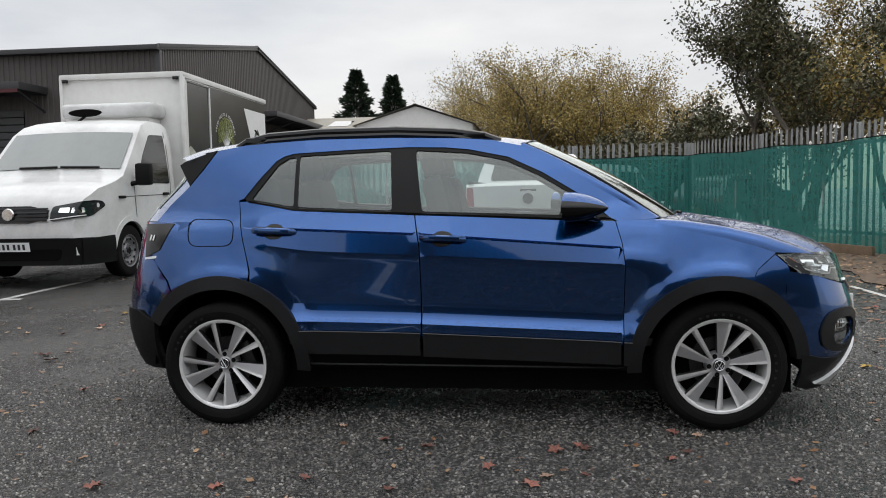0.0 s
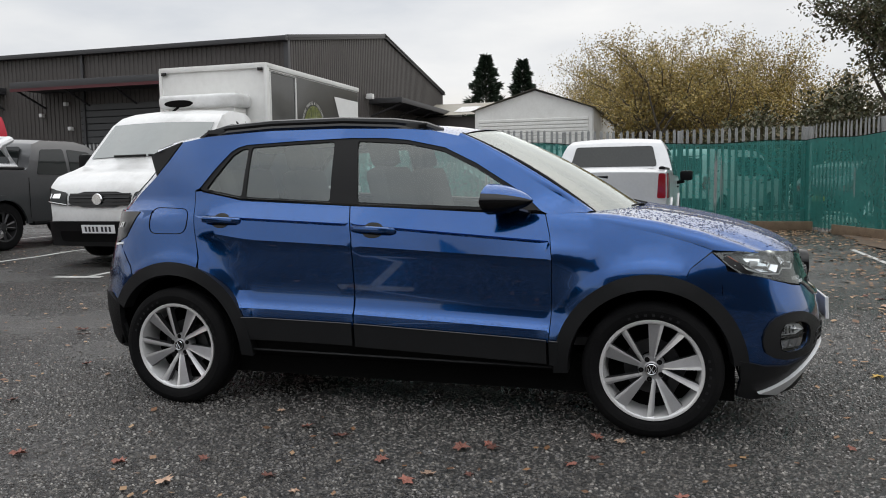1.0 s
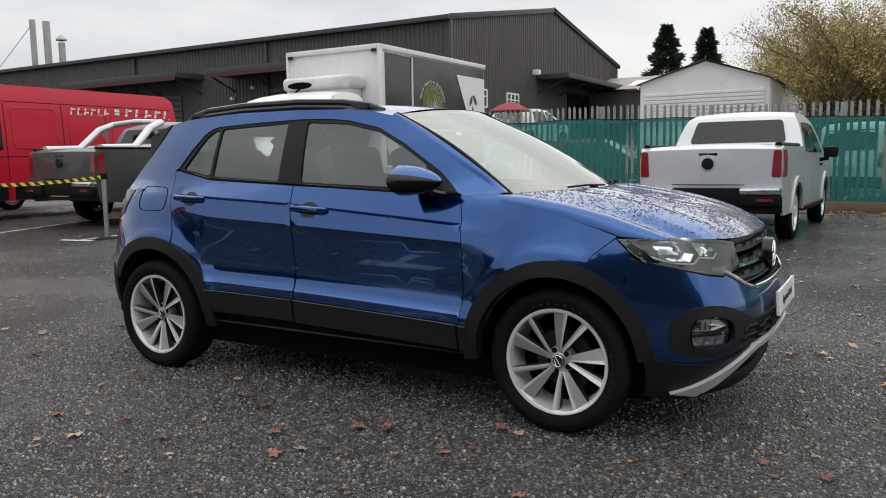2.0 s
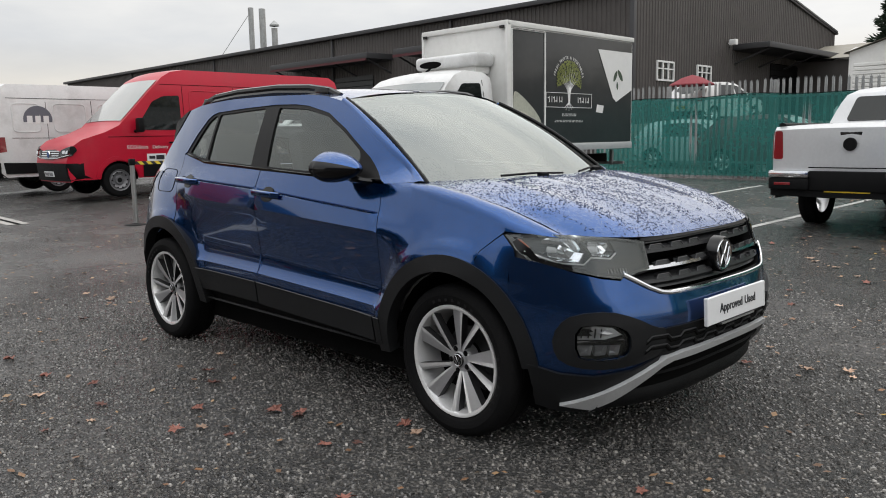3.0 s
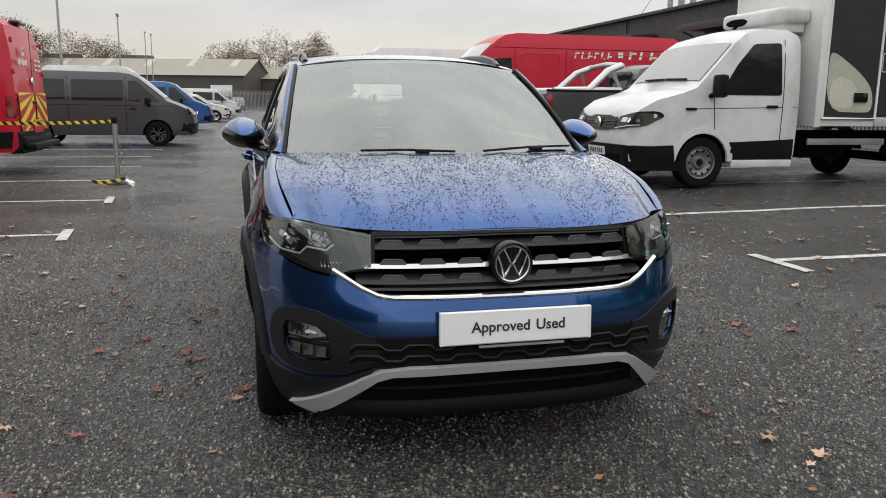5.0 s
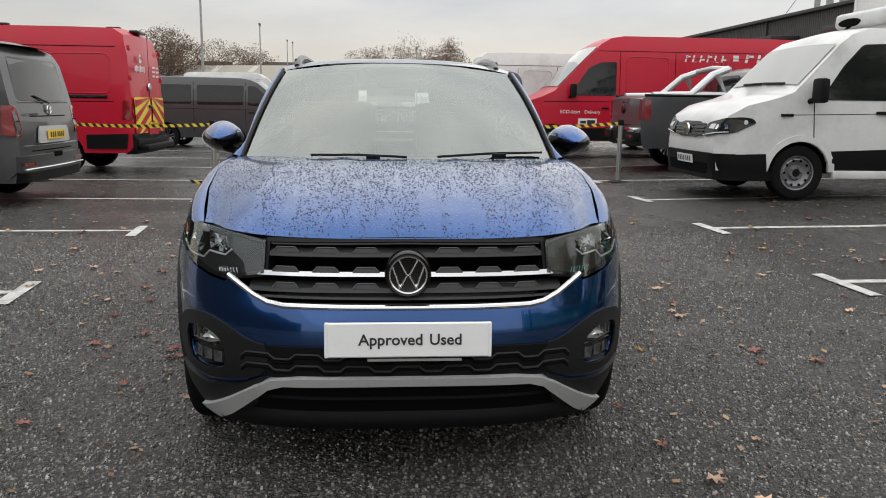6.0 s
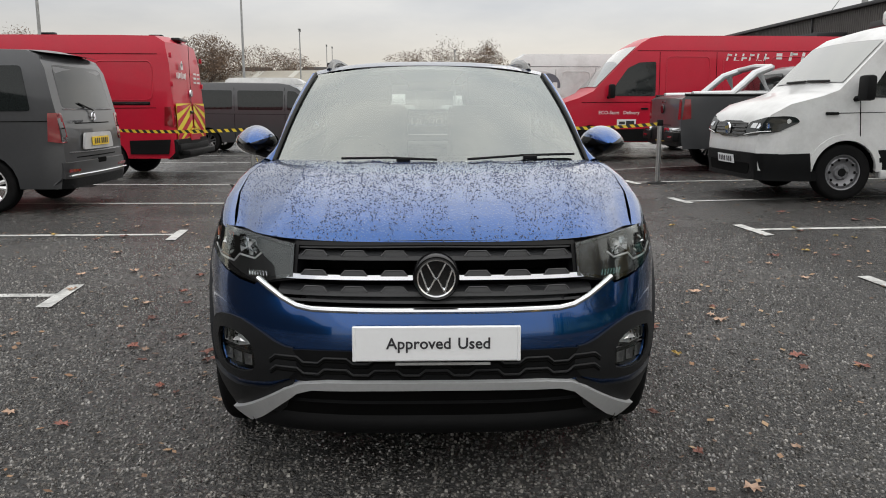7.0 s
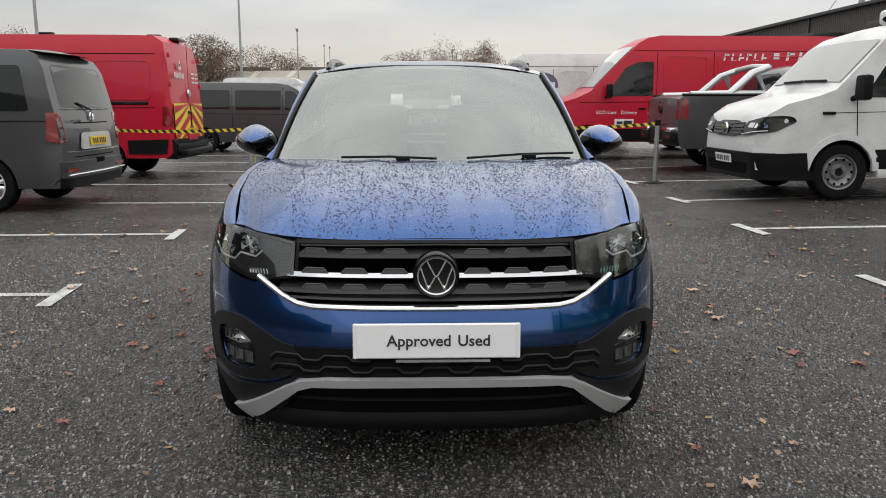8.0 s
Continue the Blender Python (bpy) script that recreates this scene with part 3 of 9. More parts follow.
solid("verge", grid(lambda x, y: (x + (0.35 * noise.noise((0.3, y * 0.8, 0)) + 0.12 * noise.noise((0.7, y * 3.1, 0)) if x < 4.7 else 0), y + (0.4 * noise.noise((x * 0.9, 0.2, 0)) if y < 1.9 else 0), ground_z(x, y) + 0.006 + 0.03 * noise.noise((x * 1.7, y * 1.7, 0)) ** 2 + 0.05 * ss(0.3, 1.5, 0.3 * (x - 3.0) + 0.02 * y)), steps(4.6, 9, 14), steps(1.8, 14.2, 48)), M["verge"], "strip of bare soil covered with brown leaf litter by the fence", "verge", kind="structure")

# ---- palisade fence with green netting ----
FENCE_BACK = [(4.2, 14.7), (-22.0, 16.2)]
FENCE_SIDE = [(4.2, 14.7), (7.9, 3.6)]


def netting_material():
    m = material("green_windbreak_net", (0.018, 0.18, 0.16), 0.7, vary=0.25, scale=1.2, bump=0.2, bump_scale=30)
    n, l = m.node_tree.nodes, m.node_tree.links
    t, mx = n.new("ShaderNodeBsdfTransparent"), n.new("ShaderNodeMixShader")
    t.inputs["Color"].default_value = (0.55, 0.9, 0.85, 1)
    mx.inputs["Fac"].default_value = 0.62
    l.new(t.outputs["BSDF"], mx.inputs[1]), l.new(n["Principled BSDF"].outputs["BSDF"], mx.inputs[2])
    l.new(mx.outputs["Shader"], n["Material Output"].inputs["Surface"])
    return m


M["net"] = netting_material()
pale_section = [(-0.034, 0.0), (-0.02, 0.012), (-0.008, 0.002), (0.008, 0.002), (0.02, 0.012), (0.034, 0.0)]
H_PALE = 2.35
pale_v, pale_f = [], []
for z in (0.03, H_PALE - 0.13):
    pale_v += [(x, y, z) for x, y in pale_section]
pale_f += [(i, i + 1, i + 7, i + 6) for i in range(5)]
tips = [(-0.03, H_PALE - 0.02), (-0.014, H_PALE - 0.06), (0, H_PALE), (0.014, H_PALE - 0.06), (0.03, H_PALE - 0.02)]
o = len(pale_v)
pale_v += [(x, 0.006, z) for x, z in tips]
pale_f += [(6, 7, o + 1, o), (7, 8, o + 2, o + 1), (8, 9, o + 2), (9, 10, o + 3, o + 2), (10, 11, o + 4, o + 3)]
pale_mesh = bpy.data.meshes.new("pale")
pale_mesh.from_pydata(pale_v, [], pale_f)
pale_mesh.materials.append(M["steel"])


def fence_run(a, b, label, netted):
    a, b = Vector(a), Vector(b)
    d = (b - a).normalized()
    length, yaw = (b - a).length, math.degrees(math.atan2(d.y, d.x))
    root = thing("palisade_fence", label, "fence", kind="structure")
    inward = Vector((-d.y, d.x))
    if inward.dot(Vector((0, 0)) - a) < 0:
        inward = -inward
    for i in range(int(length / 0.155)):
        p = a + d * (0.08 + i * 0.155)
        part("pale", pale_mesh, None, root, place=pose(p.x, p.y, ground_z(p.x, p.y) + random.uniform(-0.015, 0.015), 0, random.uniform(-0.6, 0.6), yaw))
    for i in range(int(length / 2.75) + 1):
        p = a + d * (i * 2.75) - inward * 0.06
        part("post", box(0, 0, 1.15, 0.1, 0.06, 2.3, 0.006, 1), M["steel"], root, place=pose(p.x, p.y, ground_z(p.x, p.y), 0, 0, yaw))
    for h in (0.4, 1.95):
        for i in range(int(length / 2.75)):
            p = a + d * ((i + 0.5) * 2.75) - inward * 0.03
            part("rail", box(0, 0, h, 2.74, 0.04, 0.05, 0.004, 1), M["steel"], root, place=pose(p.x, p.y, ground_z(p.x, p.y), 0, 0, yaw))
    if netted:
        n0, n1 = netted
        net = grid(lambda u, v: (*(a + d * u + inward * (0.03 + 0.025 * math.sin(u * 2.3) * math.sin(v * 3) + 0.012 * math.sin(u * 9.1))), ground_z(*(a + d * u)) + 0.08 + v * (2.0 + 0.025 * math.sin(u * 2.3) - 0.08)), steps(n0, n1, int((n1 - n0) / 0.12)), steps(0, 1, 12))
        solid("windbreak_netting", net, M["net"], "green windbreak netting tied along a steel palisade fence", "netting", kind="structure")
        rope = [(*(a + d * u + inward * 0.045), ground_z(*(a + d * u)) + 2.0 + 0.025 * math.sin(u * 2.3)) for u in steps(n0, n1, int((n1 - n0) / 0.3))]
        solid("netting_rope", tube(rope, 0.008, 5), M["dark"], "dark cord along the top hem of the netting", "cord", kind="structure")
    return root


fence_run(FENCE_BACK[0], FENCE_BACK[1], "galvanised steel palisade fence behind the parking bays", (0, 13.2))
fence_run(FENCE_SIDE[0], FENCE_SIDE[1], "galvanised steel palisade fence along the yard's edge", (0, 11.5))
for (x0, y0), (x1, y1) in (((4.3, 14.35), (1.2, 14.5)), ((4.5, 13.2), (6.0, 8.8))):
    c, L, yaw = ((x0 + x1) / 2, (y0 + y1) / 2), math.hypot(x1 - x0, y1 - y0), math.degrees(math.atan2(y1 - y0, x1 - x0))
    solid("gravel_board", box(0, 0, 0.1, L, 0.06, 0.2, 0.01), M["timber"], "weathered timber board along the fence foot", "board", at=pose(c[0], c[1], 0.0, 0, 0, yaw))

# ---- large dark warehouse ----
BX, BX2, BY, BY2, EAVE, RIDGE = -15.4, -82.0, 27.65, 52.2, 7.6, 9.72


def ribbed(length, top, pitch=0.25, d=0.035, bottom=0.0):
    """A profiled sheet wall along +x, its ribs towards -y; top is a height function."""
    vs, fs = [], []
    u = 0.0
    cols = []
    while u < length:
        for du, dy in ((0, 0), (0.4 * pitch, 0), (0.5 * pitch, -d), (0.9 * pitch, -d)):
            if u + du <= length:
                cols.append((u + du, dy))
        u += pitch
    cols.append((length, 0))
    for u, dy in cols:
        vs += [(u, dy, bottom), (u, dy, top(u))]
    return vs, [(2 * i, 2 * i + 2, 2 * i + 3, 2 * i + 1) for i in range(len(cols) - 1)]


M["shutter"] = material("roller_shutter", (0.05, 0.052, 0.055), 0.5, vary=0.12)
hall = thing("warehouse", "long dark brown profiled-steel warehouse with a shallow pitched roof", "building")
W, D = BX - BX2, BY2 - BY
part("long_wall", ribbed(W, lambda u: EAVE), M["cladding"], hall, place=pose(BX2, BY, 0), smooth=0)
part("gable_wall", ribbed(D, lambda u: EAVE + (RIDGE - EAVE) * (1 - abs(u - D / 2) / (D / 2)), 0.25), M["cladding"], hall, place=pose(BX, BY, 0, 0, 0, 90), smooth=0)
part("roof", ([(BX2, BY - 0.25, EAVE + 0.02), (BX + 0.2, BY - 0.25, EAVE + 0.02), (BX + 0.2, BY + D / 2, RIDGE + 0.1), (BX2, BY + D / 2, RIDGE + 0.1), (BX2, BY2 + 0.2, EAVE), (BX + 0.2, BY2 + 0.2, EAVE)], [(0, 1, 2, 3), (3, 2, 5, 4)]), M["cladding_trim"], hall, smooth=0)
part("gutter", box((BX + BX2) / 2, BY - 0.22, EAVE + 0.02, W + 0.3, 0.3, 0.22, 0.03), M["cladding_trim"], hall)
for u, s in ((0, 1), (D, -1)):
    L = math.hypot(D / 2, RIDGE - EAVE)
    ang = math.degrees(math.atan2(RIDGE - EAVE, D / 2))
    part("verge_trim", box(0, 0, 0, L + 0.2, 0.16, 0.26, 0.02), M["cladding_trim"], hall, place=pose(BX + 0.08, BY + u + s * D / 4, (EAVE + RIDGE) / 2 + 0.08, 0, 0, 90) @ pose(0, 0, 0, 0, -s * ang, 0))
part("corner_trim", box(BX + 0.02, BY - 0.02, EAVE / 2, 0.22, 0.22, EAVE, 0.02), M["cladding_trim"], hall)
for x in (-26.4, -36.8, -51.6, -66.2):
    part("downpipe", box(x, BY - 0.12, EAVE / 2, 0.14, 0.12, EAVE, 0.03), M["cladding_trim"], hall)
for x0, x1, z in ((-29.0, -20.5, 5.95), (-41.0, -31.2, 6.0), (-58, -47, 6.0)):
    part("canopy", join(box((x0 + x1) / 2, BY - 1.0, z, x1 - x0, 2.0, 0.32, 0.03), *[tube([(x, BY - 1.9, z - 0.15), (x, BY, z - 0.9)], 0.05, 6) for x in steps(x0 + 0.2, x1 - 0.2, 3)]), M["cladding_trim"], hall, "dark steel canopy over a loading door")
    part("canopy_edge", box((x0 + x1) / 2, BY - 2.02, z - 0.22, x1 - x0 - 0.1, 0.05, 0.14), M["red_trim"], hall)
    ld = part("loading_door", box((x0 + x1) / 2 + 0.6, BY - 0.045, (z - 0.9) / 2, min(5.0, x1 - x0 - 2), 0.02, z - 0.9), M["dark"], hall)
    for zz in np.arange(0.2, z - 0.9, 0.32):
        part("slat", box((x0 + x1) / 2 + 0.6, BY - 0.07, float(zz), min(5.0, x1 - x0 - 2), 0.04, 0.30, 0.02, 1), M["shutter"], ld)
part("gable_canopy", join(box(BX + 1.0, BY + 16.2, 5.75, 2.0, 13.0, 0.3, 0.03), *[tube([(BX + 1.9, y, 5.6), (BX, y, 4.9)], 0.06, 6) for y in steps(BY + 10, BY + 22.5, 4)]), M["cladding_trim"], hall)
gd = part("gable_door", box(BX + 0.045, BY + 17.5, 2.6, 0.02, 6.0, 5.2), M["dark"], hall)
for z in np.arange(0.2, 5.2, 0.32):
    part("slat", box(BX + 0.07, BY + 17.5, float(z), 0.04, 6.0, 0.3, 0.02, 1), M["plastic"], gd)
for y, w in ((30.4, 1.5), (34.2, 1.4)):
    wf = part("window", box(BX + 0.035, y, 4.2, 0.02, w - 0.05, 0.84), M["glass_dark"], hall, "white framed casement window")
    for z, h in ((4.62, 0.08), (3.78, 0.08), (4.3, 0.05)):
        part("window_rail", box(BX + 0.06, y, z, 0.09, w, h), M["white_print"], wf)
    for k in (-1, -0.33, 0.33, 1):
        part("window_stile", box(BX + 0.065, y + k * w / 2, 4.2, 0.1, 0.07, 0.86), M["white_print"], wf)
for x, z in ((-27.4, 5.2), (-28.9, 4.7), (-27.2, 4.0)):
    part("floodlight", join(box(x, BY - 0.20, z, 0.18, 0.22, 0.18, 0.03), tube([(x, BY, z - 0.05), (x, BY - 0.2, z)], 0.04, 6)), M["white_print"], hall)
part("floodlight", join(box(BX + 0.3, BY + 9.2, 5.95, 0.4, 0.3, 0.3, 0.06), tube([(BX, BY + 9.2, 5.9), (BX + 0.3, BY + 9.2, 5.95)], 0.04, 6)), M["white_print"], hall)
for x, r, top, cowl in ((-54.9, 0.22, 12.3, False), (-53.2, 0.26, 12.0, False), (-51.5, 0.24, 10.3, True)):
    shape = moved(lathe([(r, 0), (r, top - 8.2), (r * 0.9, top - 8.2)], 20), pose(x, 33, 8.2, 90))
    if cowl:
        shape = join(shape, moved(lathe([(0.02, 0.5), (r * 1.6, 0.15), (r * 1.6, 0.05), (r * 0.5, 0.0)], 20), pose(x, 33, top + 0.1, 90)))
    part("flue", shape, M["steel"], hall, "galvanised flue pipe above the roof")
part("stay_wire", tube([(-54.9, 33, 12.0), (-60.2, 33, 8.7)], 0.03, 4), M["steel"], hall)

# ---- plain dark wall, unseen, added to darken reflections in car and ground ----
added_wall = thing("reflection_wall", "plain dark grey clad wall closing the yard", "wall", kind="structure")
part("wall_sheet", ribbed(44, lambda u: 6.5), M["cladding"], added_wall, place=pose(40, -15.5, 0, 0, 0, 180), smooth=0)
part("wall_core", box(18, -15.75, 3.22, 44, 0.4, 6.45), M["cladding_trim"], added_wall)

# ---- gabled shed and low roof behind the fence ----
shed = thing("shed", "white metal shed with a shallow gable and a roller door", "shed")
sx0, sx1, sy = -7.55, -2.2, 31.0
part("gable_wall", panel([(sx0, 0), (sx1, 0), (sx1, 4.35), ((sx0 + sx1) / 2 + 0.1, 5.2), (sx0, 4.4)], lambda a, b: (a, sy, b), (0, -1, 0), 1.0, 0.1), M["white_box"], shed)
part("roof", ([(sx0 - 0.2, sy - 0.2, 4.36), ((sx0 + sx1) / 2 + 0.1, sy - 0.2, 5.3), (sx1 + 0.2, sy - 0.2, 4.32), (sx0 - 0.2, sy + 12, 4.36), ((sx0 + sx1) / 2 + 0.1, sy + 12, 5.3), (sx1 + 0.2, sy + 12, 4.32)], [(0, 1, 4, 3), (1, 2, 5, 4)]), M["roof_pale"], shed, smooth=0)
part("side_wall", box(sx1, sy + 6, 2.2, 0.1, 11.8, 4.3), M["white_box"], shed)
part("side_wall", box(sx0, sy + 6, 2.2, 0.1, 11.8, 4.3), M["white_box"], shed)
rd = part("roller_door", box((sx0 + sx1) / 2, sy - 0.015, 2.1, 5.0, 0.02, 4.0), M["white_box"], shed)
for z in np.arange(0.2, 4.0, 0.16):
    part("slat", box((sx0 + sx1) / 2, sy - 0.04, float(z), 5.0, 0.06, 0.13, 0.015, 1), M["white_box"], rd)
low = thing("low_unit", "low industrial unit with a pale sheet roof and red fascia", "building")
part("wall", box(-12.4, 50.5, 2.7, 7.0, 9.0, 5.4), M["cladding"], low)
part("roof", ([(-16.2, 45.6, 5.5), (-8.9, 45.6, 5.5), (-9.6, 50.5, 6.7), (-15.5, 50.5, 6.7)], [(0, 1, 2, 3)]), M["roof_pale"], low, smooth=0)
part("rooflight", ([(-13.0, 46.6, 5.77), (-11.6, 46.6, 5.77), (-11.6, 48.8, 6.31), (-13.0, 48.8, 6.31)], [(0, 1, 2, 3)]), M["glass_sky_sheen"], low, smooth=0)
part("fascia", tube([(-9.6, 50.4, 6.72), (-8.85, 45.5, 5.52), (-8.7, 44.5, 4.2)], 0.16, 4), M["red_trim"], low)


# ---- trees and shrubs ----
def leaf_material(name, colours, through_light=0.25):
    m = bpy.data.materials.new(name)
    m.use_nodes = True
    n, l = m.node_tree.nodes, m.node_tree.links
    p = n["Principled BSDF"]
    p.inputs["Roughness"].default_value = 0.6
    g, r = n.new("ShaderNodeNewGeometry"), n.new("ShaderNodeValToRGB")
    r.color_ramp.elements[0].color, r.color_ramp.elements[1].color = (*colours[0], 1), (*colours[-1], 1)
    for i, c in enumerate(colours[1:-1]):
        e = r.color_ramp.elements.new((i + 1) / (len(colours) - 1))
        e.color = (*c, 1)
    l.new(g.outputs["Random Per Island"], r.inputs["Fac"]), l.new(r.outputs["Color"], p.inputs["Base Color"])
    return m


M["bark"] = material("grey_bark", (0.09, 0.075, 0.06), 0.9, vary=0.3, scale=8, bump=0.6, bump_scale=25)
M["leaf_yellow"] = leaf_material("autumn_yellow_leaves", [(0.19, 0.16, 0.05), (0.34, 0.25, 0.07), (0.42, 0.29, 0.07), (0.24, 0.21, 0.07), (0.27, 0.18, 0.08)])
M["leaf_green"] = leaf_material("dull_green_leaves", [(0.04, 0.05, 0.02), (0.08, 0.085, 0.035), (0.06, 0.055, 0.026), (0.13, 0.10, 0.05)])
M["leaf_dark"] = leaf_material("dark_conifer_needles", [(0.010, 0.022, 0.012), (0.018, 0.034, 0.018), (0.025, 0.04, 0.022)])
M["leaf_brown"] = leaf_material("russet_leaves", [(0.09, 0.06, 0.042), (0.17, 0.105, 0.062), (0.12, 0.07, 0.04), (0.08, 0.06, 0.05)])
M["twig"] = material("fine_twigs", (0.08, 0.06, 0.05), 0.9, vary=0.2)


def tree(label, x, y, height, spread, stems, leaf_mat, leaves, leaf_size, seed, twig_mat=None, category="tree", base=0.0, low=0.15, depth=4, dome=False):
    """Tapered stems that fork into limbs and twigs, with leaves about the outer ones."""
    rng = random.Random(seed)
    wood, ends = [], []

    def grow(p, d, length, r, level):
        pts = [p]
        for i in range(3):
            d = (d + Vector((rng.uniform(-1, 1), rng.uniform(-1, 1), rng.uniform(-0.3, 0.8))) * 0.16).normalized()
            pts.append(pts[-1] + d * length / 3)
        wood.append(tube(pts, r, 5 if level < 2 else 3, taper=0.5))
        if level >= 1:
            ends.extend(pts[1:])
        if level < depth:
            for _ in range(rng.choice((2, 3, 3))):
                nd = (d + Vector((rng.uniform(-1, 1), rng.uniform(-1, 1), rng.uniform(-0.45, 0.55))) * 0.75).normalized()
                grow(pts[rng.choice((1, 2, 3, 3))], nd, length * rng.uniform(0.55, 0.8), r * 0.5, level + 1)

    for i in range(stems):
        a = 2 * math.pi * (i + rng.random()) / stems
        lean = rng.uniform(0.1, 0.5) * spread / height
        start = Vector((math.cos(a), math.sin(a), 0)) * (0.18 * spread * rng.random() if stems > 1 else 0)
        grow(start, Vector((math.cos(a) * lean, math.sin(a) * lean, 1)).normalized(), height * rng.uniform(0.34, 0.42), height * (0.016 if stems > 1 else 0.026), 0)
    vs, fs = [], []
    ends = [e for e in ends if e.z > low * height]
    for i in range(leaves):
        e = ends[rng.randrange(len(ends))]
        c = e + Vector((rng.gauss(0, 1), rng.gauss(0, 1), rng.gauss(0, 0.8))) * spread * 0.05
        if dome and i % 4:
            d = Vector((rng.gauss(0, 1), rng.gauss(0, 1), rng.gauss(0, 1))).normalized() * rng.random() ** 0.4
            c = Vector((d.x * spread * 0.55, d.y * spread * 0.55, height * (0.62 + 0.40 * d.z)))
            if noise.noise(c * 0.55 + Vector((seed, 0, 0))) < -0.12:
                continue
        u = Vector((rng.uniform(-1, 1), rng.uniform(-1, 1), rng.uniform(-1, 1))).normalized()
        w = u.cross(Vector((rng.uniform(-1, 1), rng.uniform(-1, 1), rng.uniform(-1, 1)))).normalized()
        s = leaf_size * rng.uniform(0.6, 1.3)
        o = len(vs)
        vs += [tuple(c - u * s), tuple(c + w * s * 0.5), tuple(c + u * s), tuple(c - w * s * 0.5)]
        fs.append((o, o + 1, o + 2, o + 3))
    t = thing(category.replace(" ", "_"), label, category, pose(x, y, base))
    part("trunk", join(*wood), twig_mat or M["bark"], t, smooth=60)
    if leaves:
        part("crown", (vs, fs), leaf_mat, t, smooth=0)
    return t


for i, (x, y, h, s) in enumerate(((-4.6, 46.5, 7.8, 4.6), (-1.4, 45.5, 8.2, 5.0), (0.0, 34, 7.4, 4.2), (1.6, 33, 7.4, 4.4), (3.8, 33.5, 7.0, 4.4), (6.0, 33, 6.0, 4.0), (0.9, 37.5, 7.4, 4.5), (3.4, 37, 7.5, 4.5))):
    tree("tangled shrubby tree with sparse yellow-brown autumn leaves", x, y, h * 1.08, s, 7, M["leaf_yellow"], 17000, 0.055, 20 + i, category="shrub")
for i, (x, y, h, s) in enumerate(((5.4, 26, 4.6, 3.6), (4.2, 30, 4.4, 3.6), (7.6, 24, 4.8, 3.6))):
    tree("dense dull-green evergreen bush behind the fence", x, y, h * 0.85, s, 7, M["leaf_green"], 11000, 0.085, 50 + i, category="bush")
for i, (x, y, h, s) in enumerate(((7.6, 17.8, 8.0, 4.6), (10.4, 15.2, 9.0, 5.5), (11.5, 19.5, 9.5, 6.0), (9.2, 22.0, 8.5, 5.0))):
    tree("tall tree with thin brown and green leaves over the fence", x, y, h * 0.92, s, 4, M["leaf_yellow"] if i % 2 else M["leaf_green"], 21000, 0.06, 70 + i)


def conifer(x, y, h, s, seed):
    rng = random.Random(seed)
    vs, fs = [], []
    for i in range(9000):
        z = h * (0.06 + 0.94 * rng.random() ** 1.25)
        r = s * (1 - z / h) ** 0.8 * (0.75 + 0.25 * math.sin(z * 5 + seed)) * math.sqrt(rng.random())
        a = rng.uniform(0, 2 * math.pi)
        c = Vector((r * math.cos(a), r * math.sin(a), z))
        u = Vector((math.cos(a), math.sin(a), rng.uniform(-0.3, 0.9))).normalized()
        w = u.cross(Vector((rng.uniform(-1, 1), rng.uniform(-1, 1), rng.uniform(-1, 1)))).normalized()
        L = rng.uniform(0.25, 0.65)
        o = len(vs)
        vs += [tuple(c), tuple(c + u * L * 0.5 + w * 0.08), tuple(c + u * L), tuple(c + u * L * 0.5 - w * 0.08)]
        fs.append((o, o + 1, o + 2, o + 3))
    t = thing("conifer", "tall dark green conifer with ragged tiers", "conifer", pose(x, y, 0), group="conifers")
    part("trunk", tube([(0, 0, 0), (0, 0, h * 0.95)], 0.22, 7, taper=0.1), M["bark"], t)
    part("crown", (vs, fs), M["leaf_dark"], t, smooth=0)


conifer(-13.9, 60, 11.4, 4.2, 1)
conifer(-11.0, 61, 11.0, 3.2, 2)

# ---- the far end of the yard ----
far = thing("palisade_fence", "grey steel palisade fence across the far end of the yard", "fence", kind="structure")
for i in range(150):
    part("pale", pale_mesh, None, far, place=pose(-92, -14 + i * 0.155, 0, 0, 0, 90))
for h in (0.4, 1.95):
    part("rail", box(-91.95, -2.4, h, 0.05, 24, 0.06), M["steel"], far)
def far_unit(x, y, length, e, r, yaw, lab):
    """A low gabled unit; x, y is its near corner, and it runs along local -y."""
    b = thing("industrial_unit", lab, "building", pose(x, y, 0, 0, 0, yaw))
    part("wall", box(-7, -length / 2, e / 2, 14, length, e), M["cladding"], b)
    part("roof", ([(0.4, -length - 0.3, e - 0.1), (0.4, 0.3, e - 0.1), (-7, 0.3, r), (-7, -length - 0.3, r), (-14.4, -length - 0.3, e - 0.1), (-14.4, 0.3, e - 0.1)], [(0, 1, 2, 3), (3, 2, 5, 4)]), M["roof_pale"], b, smooth=0)
    part("gable", ([(0, 0.02, e), (-14, 0.02, e), (-7, 0.02, r - 0.1)], [(0, 1, 2)]), M["cladding"], b, smooth=0)
    for k in range(int(length / 7)):
        part("rooflight", ([(-0.8, -3.5 - 7 * k, e + 0.22), (-0.8, -2.4 - 7 * k, e + 0.22), (-6.4, -2.4 - 7 * k, r - 0.1), (-6.4, -3.5 - 7 * k, r - 0.1)], [(0, 1, 2, 3)]), M["rooflight"], b, smooth=0)
    part("sign_board", box(0.1, -3.6, e * 0.50, 0.1, 3.4, 1.9), M["white_print"], b)


